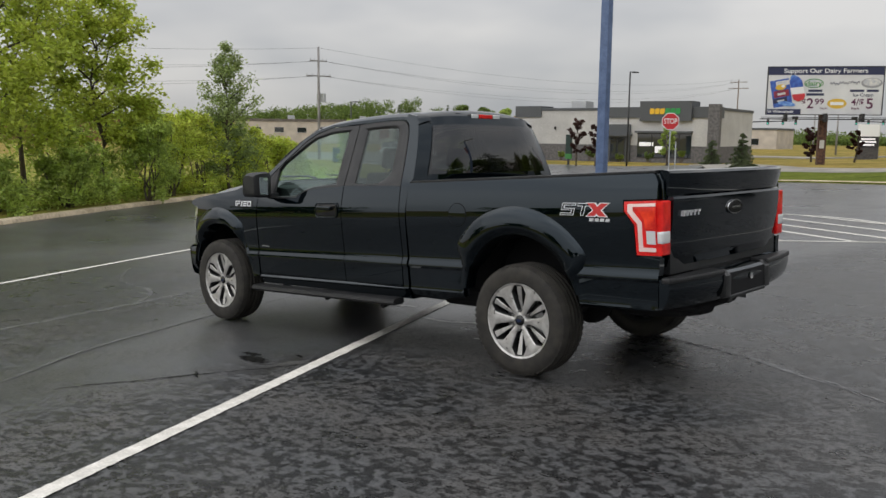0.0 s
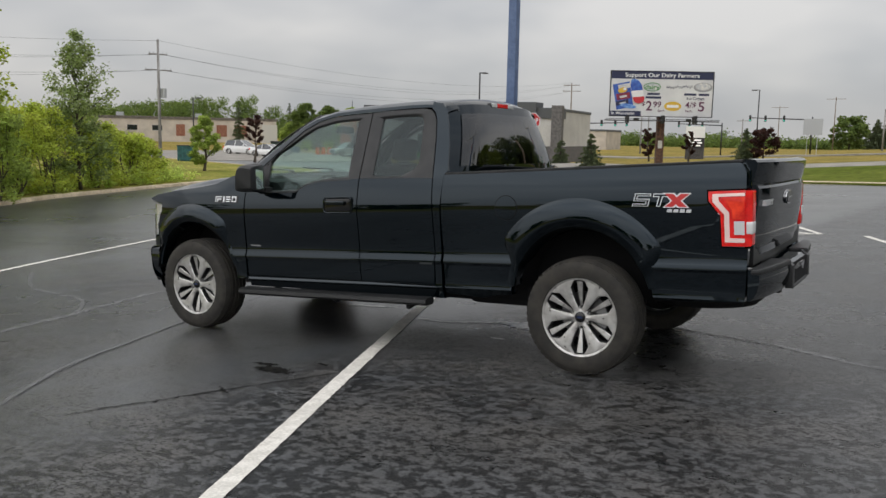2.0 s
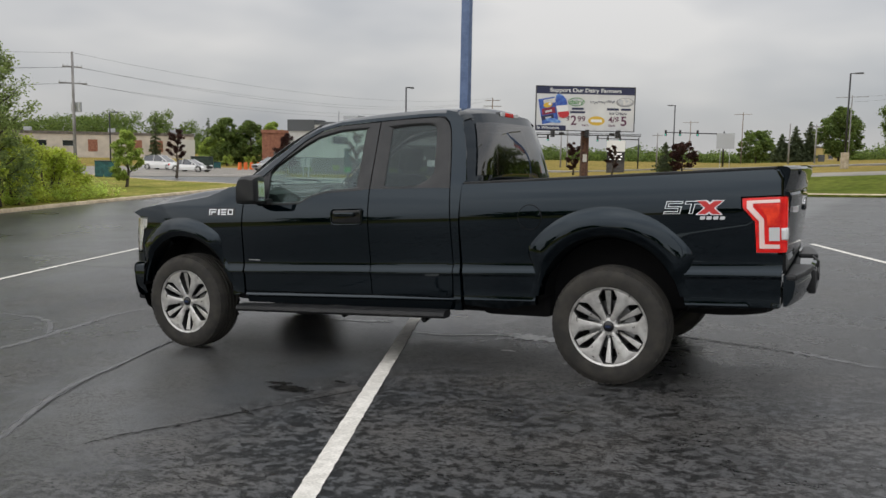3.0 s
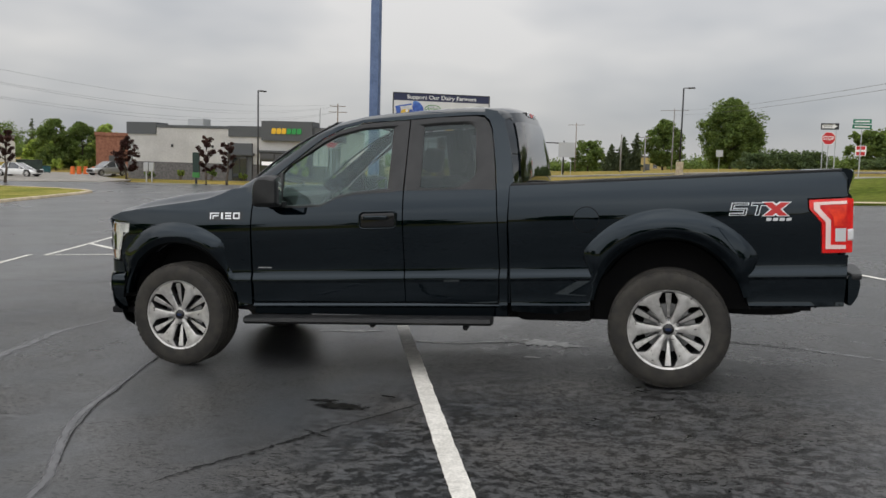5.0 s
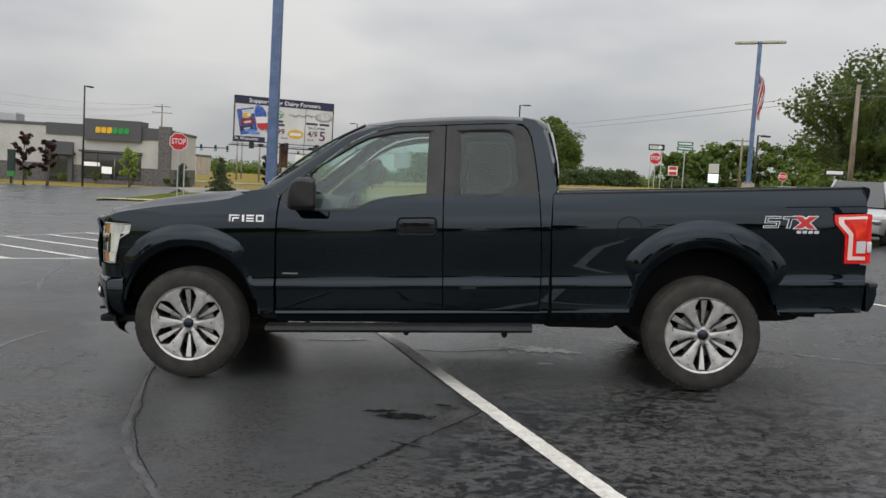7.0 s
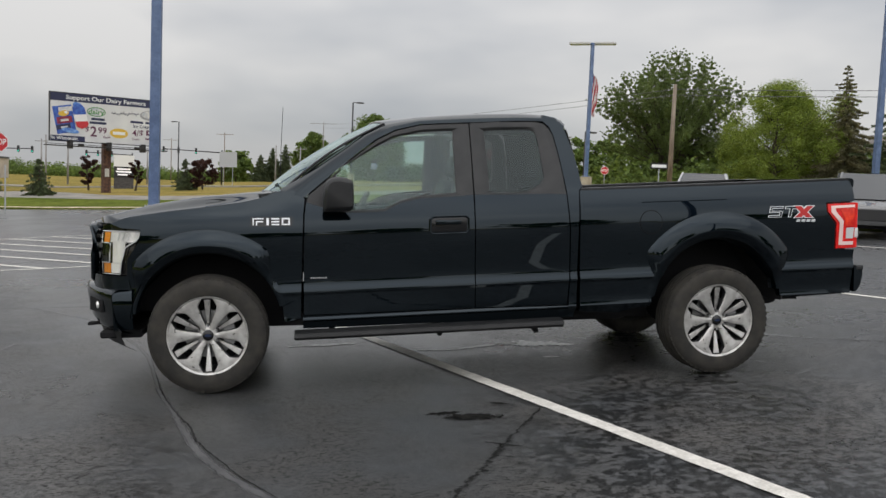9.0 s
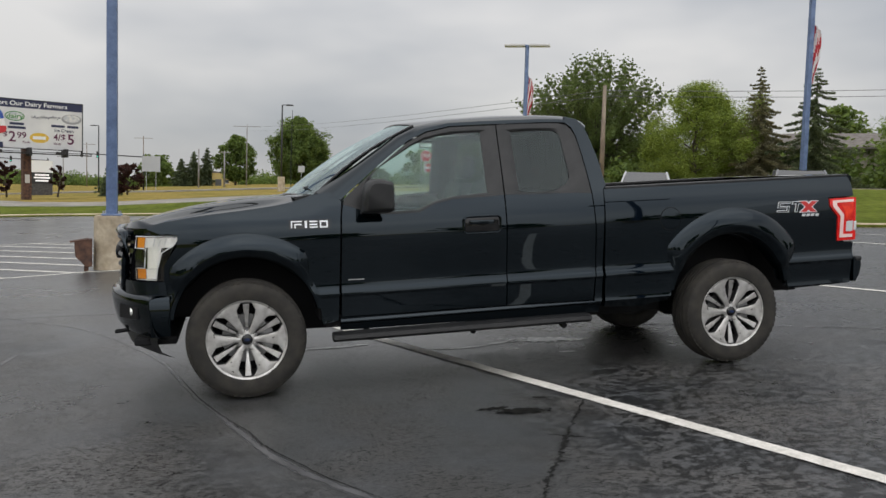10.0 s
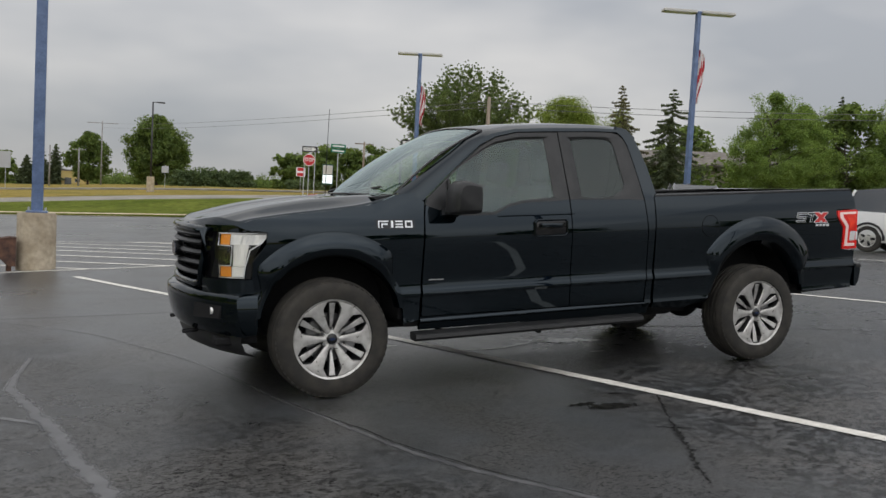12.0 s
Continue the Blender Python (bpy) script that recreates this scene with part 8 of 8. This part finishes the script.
for x in (-2.0, 2.0):
    part("flood_lamp", box((x - 0.2, -0.85, ZB - 0.28), (x + 0.2, -0.6, ZB - 0.12), 0.03, 1), BLACK_POLE, billboard)

# message sign and traffic signals at the junction
WAINSCOT_DARK = varied(material("dark_plinth_brick", (0.06, 0.055, 0.055), 0.9), (0.045, 0.042, 0.042), (0.085, 0.08, 0.078), 5.0)
ob = empty("message_sign", stand(-20.3, 86.3, 8), "white monument sign with a dark message board", "sign")
part("plinth", box((-0.95, 0, -0.2), (0.95, 0.5, 1.0)), WAINSCOT_DARK, ob)
part("message_board", box((-0.95, 0.0, 1.0), (0.95, 0.5, 2.15)), SIGN_BLACK, ob)
part("head_panel", box((-0.98, -0.02, 2.15), (0.98, 0.52, 3.35)), SIGN_WHITE, ob)
lit = material("lit_message", (0.9, 0.9, 0.9), 0.5, Emission_Color=(1, 0.95, 0.95, 1), Emission_Strength=0.25)
for z, w in ((1.9, 1.3), (1.62, 1.5), (1.32, 1.2)):
    part("bar", box((-w / 2, -0.02, z - 0.08), (w / 2, 0.0, z + 0.08)), lit, ob)
lamp_red, lamp_green = material("signal_red", (0.5, 0.02, 0.02), 0.4, Emission_Color=(1, 0.05, 0.03, 1), Emission_Strength=0.5), material("signal_green", (0.02, 0.4, 0.3), 0.4, Emission_Color=(0.1, 1.0, 0.7, 1), Emission_Strength=0.5)
for x, y, reach, turn in ((-14.5, 128.0, -8.5, 8), (-46.0, 118.0, 7.0, 6), (-30.0, 140.0, -7.0, 6)):
    ob = empty("traffic_signal", stand(x, y, turn), "dark mast arm traffic signal at the junction", "traffic signal", "traffic signals")
    part("pole", cyl((0, 0, 0), (0, 0, 5.3), 0.13, 0.1, 10), BLACK_POLE, ob, smooth=True)
    part("mast_arm", cyl((0, 0, 4.9), (reach, 0, 5.1), 0.09, 0.06, 8), BLACK_POLE, ob, smooth=True)
    for f in (0.45, 0.75, 1.0):
        hd = part("signal_head", box((reach * f - 0.16, -0.25, 4.55), (reach * f + 0.16, -0.05, 5.45), 0.03, 1), SIGN_BLACK, ob)
        part("signal_lamp", cyl((reach * f, -0.29, 4.72), (reach * f, -0.25, 4.72), 0.09, n=12), lamp_green, hd)

# ---- the restaurant ----
CLAD = varied(material("pale_horizontal_cladding", (0.5, 0.47, 0.43), 0.8), (0.45, 0.44, 0.425), (0.54, 0.53, 0.51), 0.4, second=(6.0, 0.08))
WAINSCOT = varied(material("dark_grey_brick", (0.12, 0.115, 0.115), 0.9), (0.09, 0.088, 0.088), (0.16, 0.15, 0.15), 4.0)
PARAPET = material("dark_grey_fascia", (0.075, 0.08, 0.085), 0.6)
SHOP_GLASS = material("dark_shop_glass", (0.02, 0.025, 0.03), 0.05, 0.0, Coat_Weight=1.0)
turn = math.degrees(math.atan2(78.85 - 75.5, -32.7 + 56.0))
rest = empty("restaurant", Matrix.Translation((-56.0, 75.5, -1.05)) @ Matrix.Rotation(radians(turn), 4, "Z"), "low pale restaurant with a dark brick base and fascia", "restaurant")
LN, DP = 23.5, 14.0
part("wall", box((0, 0.06, 1.75), (LN, DP, 5.55)), CLAD, rest, "pale horizontally clad wall")
part("brick_base", box((-0.03, 0.0, -0.3), (LN + 0.03, DP + 0.05, 1.75)), WAINSCOT, rest)
for k in range(12):
    part("cladding_board", box((0.0, 0.02, 1.80 + 0.31 * k), (LN, 0.055, 2.085 + 0.31 * k)), CLAD, rest)
part("fascia", box((-0.08, -0.06, 5.50), (LN + 0.08, DP + 0.08, 5.80)), PARAPET, rest)
part("left_parapet", box((-0.10, -0.10, 4.75), (3.3, 3.0, 6.05)), PARAPET, rest)
part("entrance_parapet", box((11.5, -0.12, 4.7), (LN + 0.1, 2.0, 5.85)), PARAPET, rest)
tower = part("sign_tower", box((15.3, -0.45, 4.35), (20.9, 2.4, 6.45)), PARAPET, rest, "dark sign block on the roofline")
yel_mark, grn_mark = material("yellow_sign_mark", (0.75, 0.45, 0.02), 0.5), material("green_sign_mark", (0.02, 0.28, 0.06), 0.5)
for k in range(6):
    bm = bmesh.new()
    x = 16.45 + k * 0.56
    add_prism(bm, [(x, 5.08), (x + 0.42, 5.08), (x + 0.50, 5.38), (x + 0.46, 5.68), (x + 0.06, 5.68), (x - 0.02, 5.4)], "y", -0.53, -0.46)
    part("sign_mark", bm, yel_mark if k < 3 else grn_mark, tower)
part("corner_pier", box((LN - 0.9, -0.25, -0.3), (LN + 0.25, 0.6, 6.1)), WAINSCOT, rest)
part("roof_unit", box((5.1, 4.0, 5.55), (7.0, 6.2, 6.75), 0.05, 1), GALV, rest)
part("roof_slab", box((0.1, 0.2, 5.50), (LN - 0.1, DP - 0.1, 5.56)), GREY_POLE, rest)
door = part("entrance_surround", box((11.5, -0.35, -0.2), (14.2, 0.2, 4.0)), PARAPET, rest)
part("door_glass", box((12.0, -0.37, 0.0), (13.7, -0.34, 2.5)), SHOP_GLASS, door)
for x in (12.0, 12.82, 13.62):
    part("door_stile", box((x, -0.40, 0.0), (x + 0.08, -0.36, 2.5)), SIGN_BLACK, door)
part("canopy", box((11.3, -0.9, 2.7), (14.4, 0.0, 2.95)), PARAPET, door)
for x0, x1 in ((15.0, 18.2), (18.3, 20.9)):
    win = part("window", box((x0, -0.02, 0.55), (x1, 0.03, 3.0)), SHOP_GLASS, rest)
    part("window_frame", box((x0 - 0.06, -0.05, 0.45), (x1 + 0.06, 0.0, 0.55)), SIGN_BLACK, win)
    part("window_frame", box((x0 - 0.06, -0.05, 3.0), (x1 + 0.06, 0.0, 3.10)), SIGN_BLACK, win)
    part("mullion", box(((x0 + x1) / 2 - 0.04, -0.05, 0.55), ((x0 + x1) / 2 + 0.04, 0.0, 3.0)), SIGN_BLACK, win)
    part("awning", box((x0 - 0.1, -0.7, 3.1), (x1 + 0.1, 0.0, 3.3)), PARAPET, win)
part("lit_menu", box((15.2, -0.035, 1.7), (16.8, -0.021, 2.1)), lit, rest)
part("lit_menu", box((17.0, -0.035, 1.0), (18.0, -0.021, 1.7)), lit, rest)
for x in (5.0, 9.6):
    part("wall_lamp", box((x, -0.12, 3.4), (x + 0.2, 0.05, 3.7)), SIGN_BLACK, rest)
DARK_BOARD = material("dark_green_menu_board", (0.01, 0.03, 0.022), 0.5)
ob = empty("drive_through_board", stand(-38.6, 60.5, 6), "dark menu board on a stand", "menu board")
part("board", box((-0.30, -0.1, 1.0), (0.30, 0.1, 2.75), 0.02, 1), DARK_BOARD, ob)
part("band", box((-0.31, -0.11, 0.55), (0.31, 0.11, 1.0), 0.02, 1), POSTER_GREEN, ob)
part("leg", box((-0.08, -0.06, -0.2), (0.08, 0.06, 0.55)), SIGN_BLACK, ob)
ob = empty("utility_cabinet", stand(-47.0, 66.0, 6), "pale utility cabinet pair", "cabinet")
for x in (-0.28, 0.28):
    part("cabinet_body", box((x - 0.25, -0.15, 0.9), (x + 0.25, 0.15, 1.75), 0.03, 1), GALV, ob)
    part("leg", box((x - 0.06, -0.06, -0.2), (x + 0.06, 0.06, 0.9)), GALV, ob)
# bed of shrubs before the restaurant
for i in range(7):
    bush("shrub", -52.0 + i * 3.4, 73.6 + i * 0.42, 0.7 + 0.2 * (i % 3), 0.7, LEAF_MAPLE if i % 2 else LEAF_DARK, "low shrub at the foot of the restaurant wall", 300 + i, clumps=16, per=30, size=0.12, group="restaurant shrubs")

# ---- far buildings ----
BRICK = varied(material("red_brown_brick", (0.26, 0.11, 0.07), 0.9), (0.21, 0.085, 0.055), (0.31, 0.14, 0.09), 3.0)
PALE_WALL = varied(material("pale_plaster_wall", (0.5, 0.44, 0.38), 0.9), (0.44, 0.39, 0.34), (0.56, 0.50, 0.43), 0.5)
ROOF_GREY = varied(material("grey_brown_shingle", (0.16, 0.14, 0.125), 0.9), (0.12, 0.105, 0.095), (0.2, 0.18, 0.16), 2.5, second=(30.0, 0.2))


def low_building(name, x, y, turn, ln, dp, hgt, wall, roof, label, doors=(), windows=()):
    ob = empty(name, Matrix.Translation((x, y, land_z(x, y))) @ Matrix.Rotation(radians(turn), 4, "Z"), label, "building")
    part("wall", box((0, 0, -1.0), (ln, dp, hgt)), wall, ob)
    part("roof_edge", box((-0.15, -0.15, hgt), (ln + 0.15, dp + 0.15, hgt + 0.45)), roof, ob)
    for x0, x1, z1 in doors:
        part("door", box((x0, -0.06, 0), (x1, 0.0, z1)), PARAPET, ob)
    for x0, x1, z0, z1 in windows:
        win = part("window", box((x0, -0.05, z0), (x1, 0.0, z1)), SHOP_GLASS, ob)
        part("window_sill", box((x0 - 0.1, -0.15, z0 - 0.12), (x1 + 0.1, 0.0, z0)), LAMP_HOUSING, win)
    return ob


low_building("brick_building", -72.5, 92.0, 37, 9.0, 10.0, 4.9, BRICK, BRICK, "red brick building beyond the restaurant", [(1.6, 3.0, 2.3)], [(4.4, 6.0, 1.0, 2.4)])
hall = low_building("warehouse", -172.0, 116.0, 46, 49.0, 40.0, 5.2, PALE_WALL, ROOF_GREY, "long low pale warehouse with red roller doors")
for x0, x1 in ((25.8, 27.8), (35.0, 37.4), (39.2, 42.0)):
    part("roller_door", box((x0, -0.08, 1.4), (x1, 0.0, 4.1)), BRICK, hall, "brick-red roller door")
for x0, w in ((4.0, 2.2), (9.5, 2.2), (15.0, 2.2), (20.5, 2.2)):
    win = part("window", box((x0, -0.05, 2.6), (x0 + w, 0.0, 3.8)), SHOP_GLASS, hall)
    part("window_sill", box((x0 - 0.1, -0.15, 2.48), (x0 + w + 0.1, 0.0, 2.6)), LAMP_HOUSING, win)
part("end_bay", box((45.6, -0.3, 0.0), (49.2, 8.0, 4.4)), LAMP_HOUSING, hall, "pale grey end bay")
part("roof_line", box((-0.2, -0.22, 5.62), (49.2, 40.2, 5.85)), ROOF_GREY, hall)
for x0 in (12.0, 30.0, 44.0):
    part("roof_unit", box((x0, 6.0, 5.6), (x0 + 1.6, 8.0, 6.8), 0.05, 1), GALV, hall)
low_building("warehouse", -235.0, 60.0, 50, 80.0, 40.0, 5.6, BRICK, ROOF_GREY, "long low brick warehouse beyond the thicket", [], [(6 + 9 * k, 9 + 9 * k, 1.2, 2.8) for k in range(8)])
low_building("far_store", -84.0, 190.0, 5, 15.0, 14.0, 4.4, PALE_WALL, PARAPET, "pale distant store across the junction", [], [(2 + 6 * k, 5 + 6 * k, 1.0, 2.4) for k in range(2)])
low_building("yellow_shed", -7.5, 279.0, -15, 7.0, 5.0, 4.2, material("ochre_wall", (0.42, 0.33, 0.13), 0.9), ROOF_GREY, "small ochre shed under the trees", [(1, 3, 2.2)], [(4, 5.4, 1.0, 2.0)])

# house on the right
hx, hy = 86.3, 115.9
house = empty("house", Matrix.Translation((hx, hy, land_z(hx, hy))) @ Matrix.Rotation(radians(-40), 4, "Z") @ Matrix.Scale(2.0, 4), "tan two-storey house with a grey shingle roof", "house")
part("wall", box((0, 0, -0.5), (16, 8, 3.5)), PALE_WALL, house)
bm = bmesh.new()
add_prism(bm, [(-0.7, 3.35), (4.0, 4.75), (8.7, 3.35), (8.7, 3.22), (4.0, 4.6), (-0.7, 3.22)], "x", -0.6, 16.6)
part("roof", bm, ROOF_GREY, house, "grey-brown shingle roof")
part("gable", prism([(0, 3.45), (8, 3.45), (4.0, 4.6)], "x", 0.0, 16.0), PALE_WALL, house)
for k in range(5):
    for z in (0.5, 2.1):
        win = part("window", box((1.0 + 3.1 * k, -0.05, z), (2.1 + 3.1 * k, 0.0, z + 1.05)), SHOP_GLASS, house)
        part("window_frame", box((0.94 + 3.1 * k, -0.08, z - 0.07), (2.16 + 3.1 * k, -0.03, z)), SIGN_WHITE, win)

# ---- parked cars ----
def car(name, x, y, heading, paint, label, length=4.6, height=1.68, width=1.86, low=False):
    """A parked car, its nose along +x of its own frame."""
    ob = empty(name, stand(x, y, heading), label, "car")
    L2, H = length / 2, height
    belt = H * 0.60
    prof = [(-L2, 0.42, 0.72), (-L2 + 0.06, 0.30, 0.93), (-L2 * 0.72, 0.26, belt + 0.03), (-L2 * 0.3, 0.24, belt), (L2 * 0.30, 0.24, belt - 0.02), (L2 * 0.62, 0.25, belt - 0.10), (L2 * 0.88, 0.28, belt - 0.24), (L2 - 0.03, 0.32, 0.62), (L2, 0.40, 0.55)]
    bm = bmesh.new()
    rows = []
    for px, z0, z1 in prof:
        k = 1.0 - 0.16 * smoothstep(0.75, 1.0, abs(px) / L2)
        w = width / 2 * k
        ring0 = [(-w * 0.93, z0), (-w, z0 + 0.22), (-w * 0.99, (z0 + z1) / 2 + 0.1), (-w * 0.94, z1 - 0.03), (-w * 0.80, z1), (w * 0.80, z1), (w * 0.94, z1 - 0.03), (w * 0.99, (z0 + z1) / 2 + 0.1), (w, z0 + 0.22), (w * 0.93, z0)]
        rows.append([bm.verts.new((px, a, b)) for a, b in ring0])
    for u, v in zip(rows, rows[1:]):
        for i in range(10):
            bm.faces.new((u[i], u[(i + 1) % 10], v[(i + 1) % 10], v[i]))
    bm.faces.new(rows[0])
    bm.faces.new(rows[-1])
    body = part("body", bm, paint, ob, smooth=40)
    back = -L2 * (0.60 if low else 0.90)
    cab = [(back, belt - 0.02, 0.80), (back + 0.22, H - 0.12, 0.66), (-L2 * 0.25, H, 0.66), (L2 * 0.02, H - 0.02, 0.65), (L2 * 0.50, belt - 0.04, 0.78)]
    bm = bmesh.new()
    lo, hi = [], []
    for px, z, f in cab:
        hi.append((px, z, width / 2 * f))
    top = [[bm.verts.new((px, s * w, z)) for px, z, w in hi] for s in (-1, 1)]
    foot = [[bm.verts.new((px, s * width / 2 * 0.86, belt - 0.04)) for px, z, w in hi] for s in (-1, 1)]
    for i in range(len(hi) - 1):
        bm.faces.new((top[0][i], top[0][i + 1], top[1][i + 1], top[1][i]))
        for s in (0, 1):
            bm.faces.new((foot[s][i], foot[s][i + 1], top[s][i + 1], top[s][i]))
    bmesh.ops.remove_doubles(bm, verts=bm.verts, dist=0.02)
    part("glasshouse", bm, SHOP_GLASS, ob, "dark car windows", smooth=25)
    bm = bmesh.new()
    pts = [(back + 0.20, H - 0.11, 0.67), (-L2 * 0.25, H + 0.012, 0.675), (L2 * 0.02, H - 0.005, 0.66)]
    g = [[bm.verts.new((px, width / 2 * f * u, z - 0.05 * u * u)) for u in spread(-1, 1, 6)] for px, z, f in pts]
    for u, v in zip(g, g[1:]):
        for i in range(6):
            bm.faces.new((u[i], u[i + 1], v[i + 1], v[i]))
    part("roof", bm, paint, ob, smooth=True)
    for s in (-1, 1):
        for a, b in ((1, 0), (3, 4), (2, 2)):
            p0 = Vector((hi[a][0], s * (hi[a][2] + 0.01), hi[a][1]))
            p1 = Vector((hi[b][0] if a != b else hi[b][0] - 0.05, s * (width / 2 * 0.87), belt - 0.03))
            bm = bmesh.new()
            add_tube(bm, [p0, p1], 0.035, 5)
            part("pillar", bm, paint, ob)
        part("headlamp", box((L2 - 0.34, s * width * 0.38 - 0.16, 0.66), (L2 - 0.10, s * width * 0.38 + 0.16, 0.80), 0.03, 2), CLEAR_LENS, ob, smooth=40)
        part("tail_lamp", box((-L2 - 0.005, s * width * 0.36 - 0.14, 0.72), (-L2 + 0.15, s * width * 0.36 + 0.14, 0.92), 0.02, 1), RED_LENS, ob)
        part("wing_mirror", box((L2 * 0.30, s * (width / 2 + 0.06) - 0.09, belt), (L2 * 0.30 + 0.12, s * (width / 2 + 0.06) + 0.09, belt + 0.15), 0.03, 2), paint, ob, smooth=40)
        for px in (-L2 * 0.60, L2 * 0.62):
            hub = new("wheel")
            hub.parent = ob
            hub.matrix_basis = pose(px, s * (width / 2 - 0.10), 0.335) @ Matrix.Diagonal((1, s, 1, 1))
            part("tyre", lathe([(0.22, 0.10), (0.30, 0.11), (0.335, 0.08), (0.335, -0.08), (0.30, -0.11), (0.22, -0.10)], 28), RUBBER, hub, smooth=40)
            part("rim", lathe([(0.0, 0.085), (0.06, 0.09), (0.20, 0.07), (0.225, 0.10)], 28), ALLOY, hub, smooth=40)
            for k in range(5):
                part("rim_gap", box((0.08, 0.074, -0.03), (0.19, 0.088, 0.03)), DARK, hub, m=Matrix.Rotation(radians(72 * k), 4, "Y"))
            bm = bmesh.new()
            add_tube(bm, [(px + 0.39 * math.cos(radians(a)), s * (width / 2 - 0.01), 0.335 + 0.39 * math.sin(radians(a))) for a in range(-5, 186, 19)], 0.035, 5)
            part("arch_trim", bm, TRIM, ob, smooth=True)
    part("grille", box((L2 - 0.06, -0.5, 0.42), (L2 + 0.015, 0.5, 0.72), 0.02, 1), SIGN_BLACK, ob)
    part("underbody", box((-L2 * 0.85, -width * 0.40, 0.22), (L2 * 0.85, width * 0.40, 0.45)), DARK, ob)
    return ob


WHITE_CAR = material("white_car_paint", (0.72, 0.72, 0.71), 0.25, Coat_Weight=1.0, Coat_Roughness=0.05)
GREY_CAR = material("dark_grey_car_paint", (0.09, 0.092, 0.094), 0.25, Coat_Weight=1.0, Coat_Roughness=0.04)
SILVER_CAR = material("silver_car_paint", (0.5, 0.5, 0.5), 0.3, 0.6, Coat_Weight=1.0, Coat_Roughness=0.05)
car("parked_suv", 13.75, 14.3, -118, GREY_CAR, "dark grey compact SUV parked nose out")
car("parked_suv", 10.5, 17.3, -118, SILVER_CAR, "silver compact SUV parked nose out")
car("parked_suv", 16.3, 8.1, -69, WHITE_CAR, "white compact SUV parked in a stall")
car("parked_sedan", -62.3, 66.2, 8, WHITE_CAR, "white sedan in the far car park", 4.7, 1.42, 1.8, True)
car("parked_suv", -70.0, 69.9, 6, WHITE_CAR, "white SUV in the far car park", 4.8, 1.75)
car("parked_suv", -60.9, 78.6, 250, SILVER_CAR, "silver SUV beside the restaurant", 4.5, 1.68)
def waste_container(x, y, turn, w, d, h, mat, label):
    """A ribbed steel container with a lid in two leaves."""
    ob = empty("dumpster", stand(x, y, turn), label, "container")
    part("bin", box((-w, -d, 0.12), (w, d, h), 0.02, 1), mat, ob)
    for k in range(5):
        px = -w * 0.9 + 1.8 * w * k / 4
        part("rib", box((px - 0.03, -d - 0.04, 0.15), (px + 0.03, -d + 0.01, h - 0.08)), mat, ob)
    for k in (-1, 1):
        part("lid", box((min(0.01 * k, k * (w + 0.05)), -d - 0.06, h), (max(0.01 * k, k * (w + 0.05)), d + 0.05, h + 0.06), 0.015, 1), SIGN_BLACK, ob)
        part("skid", box((k * w * 0.7 - 0.08, -d, 0.0), (k * w * 0.7 + 0.08, d, 0.13)), SIGN_BLACK, ob)
    return ob


TEAL = varied(material("faded_teal_steel", (0.02, 0.10, 0.10), 0.6), (0.015, 0.07, 0.075), (0.03, 0.13, 0.13), 4.0)
DARK_GREEN = varied(material("dark_green_steel", (0.02, 0.035, 0.025), 0.7), (0.014, 0.026, 0.02), (0.03, 0.048, 0.034), 3.0)
waste_container(-53.2, 45.8, 40, 0.75, 0.6, 1.4, TEAL, "faded teal steel waste container on the verge")
waste_container(-69.9, 76.6, 42, 1.35, 0.8, 1.55, DARK_GREEN, "long dark green waste container behind the sedan")
waste_container(-70.9, 80.6, 42, 0.45, 0.4, 0.85, TEAL, "small green waste container")
BARREL = material("orange_barrel_plastic", (0.75, 0.16, 0.03), 0.6)
for x, y in ((-65.4, 78.3), (-65.2, 79.2), (-65.0, 80.1), (-64.7, 81.2)):
    ob = empty("traffic_barrel", stand(x, y), "orange and white traffic barrel", "traffic barrel", "traffic barrels")
    part("drum", cyl((0, 0, 0), (0, 0, 0.95), 0.28, 0.22, 14), BARREL, ob, smooth=30)
    for z in (0.35, 0.68):
        part("white_band", cyl((0, 0, z), (0, 0, z + 0.12), 0.275 - 0.06 * z, 0.27 - 0.06 * z, 14), SIGN_WHITE, ob, smooth=30)
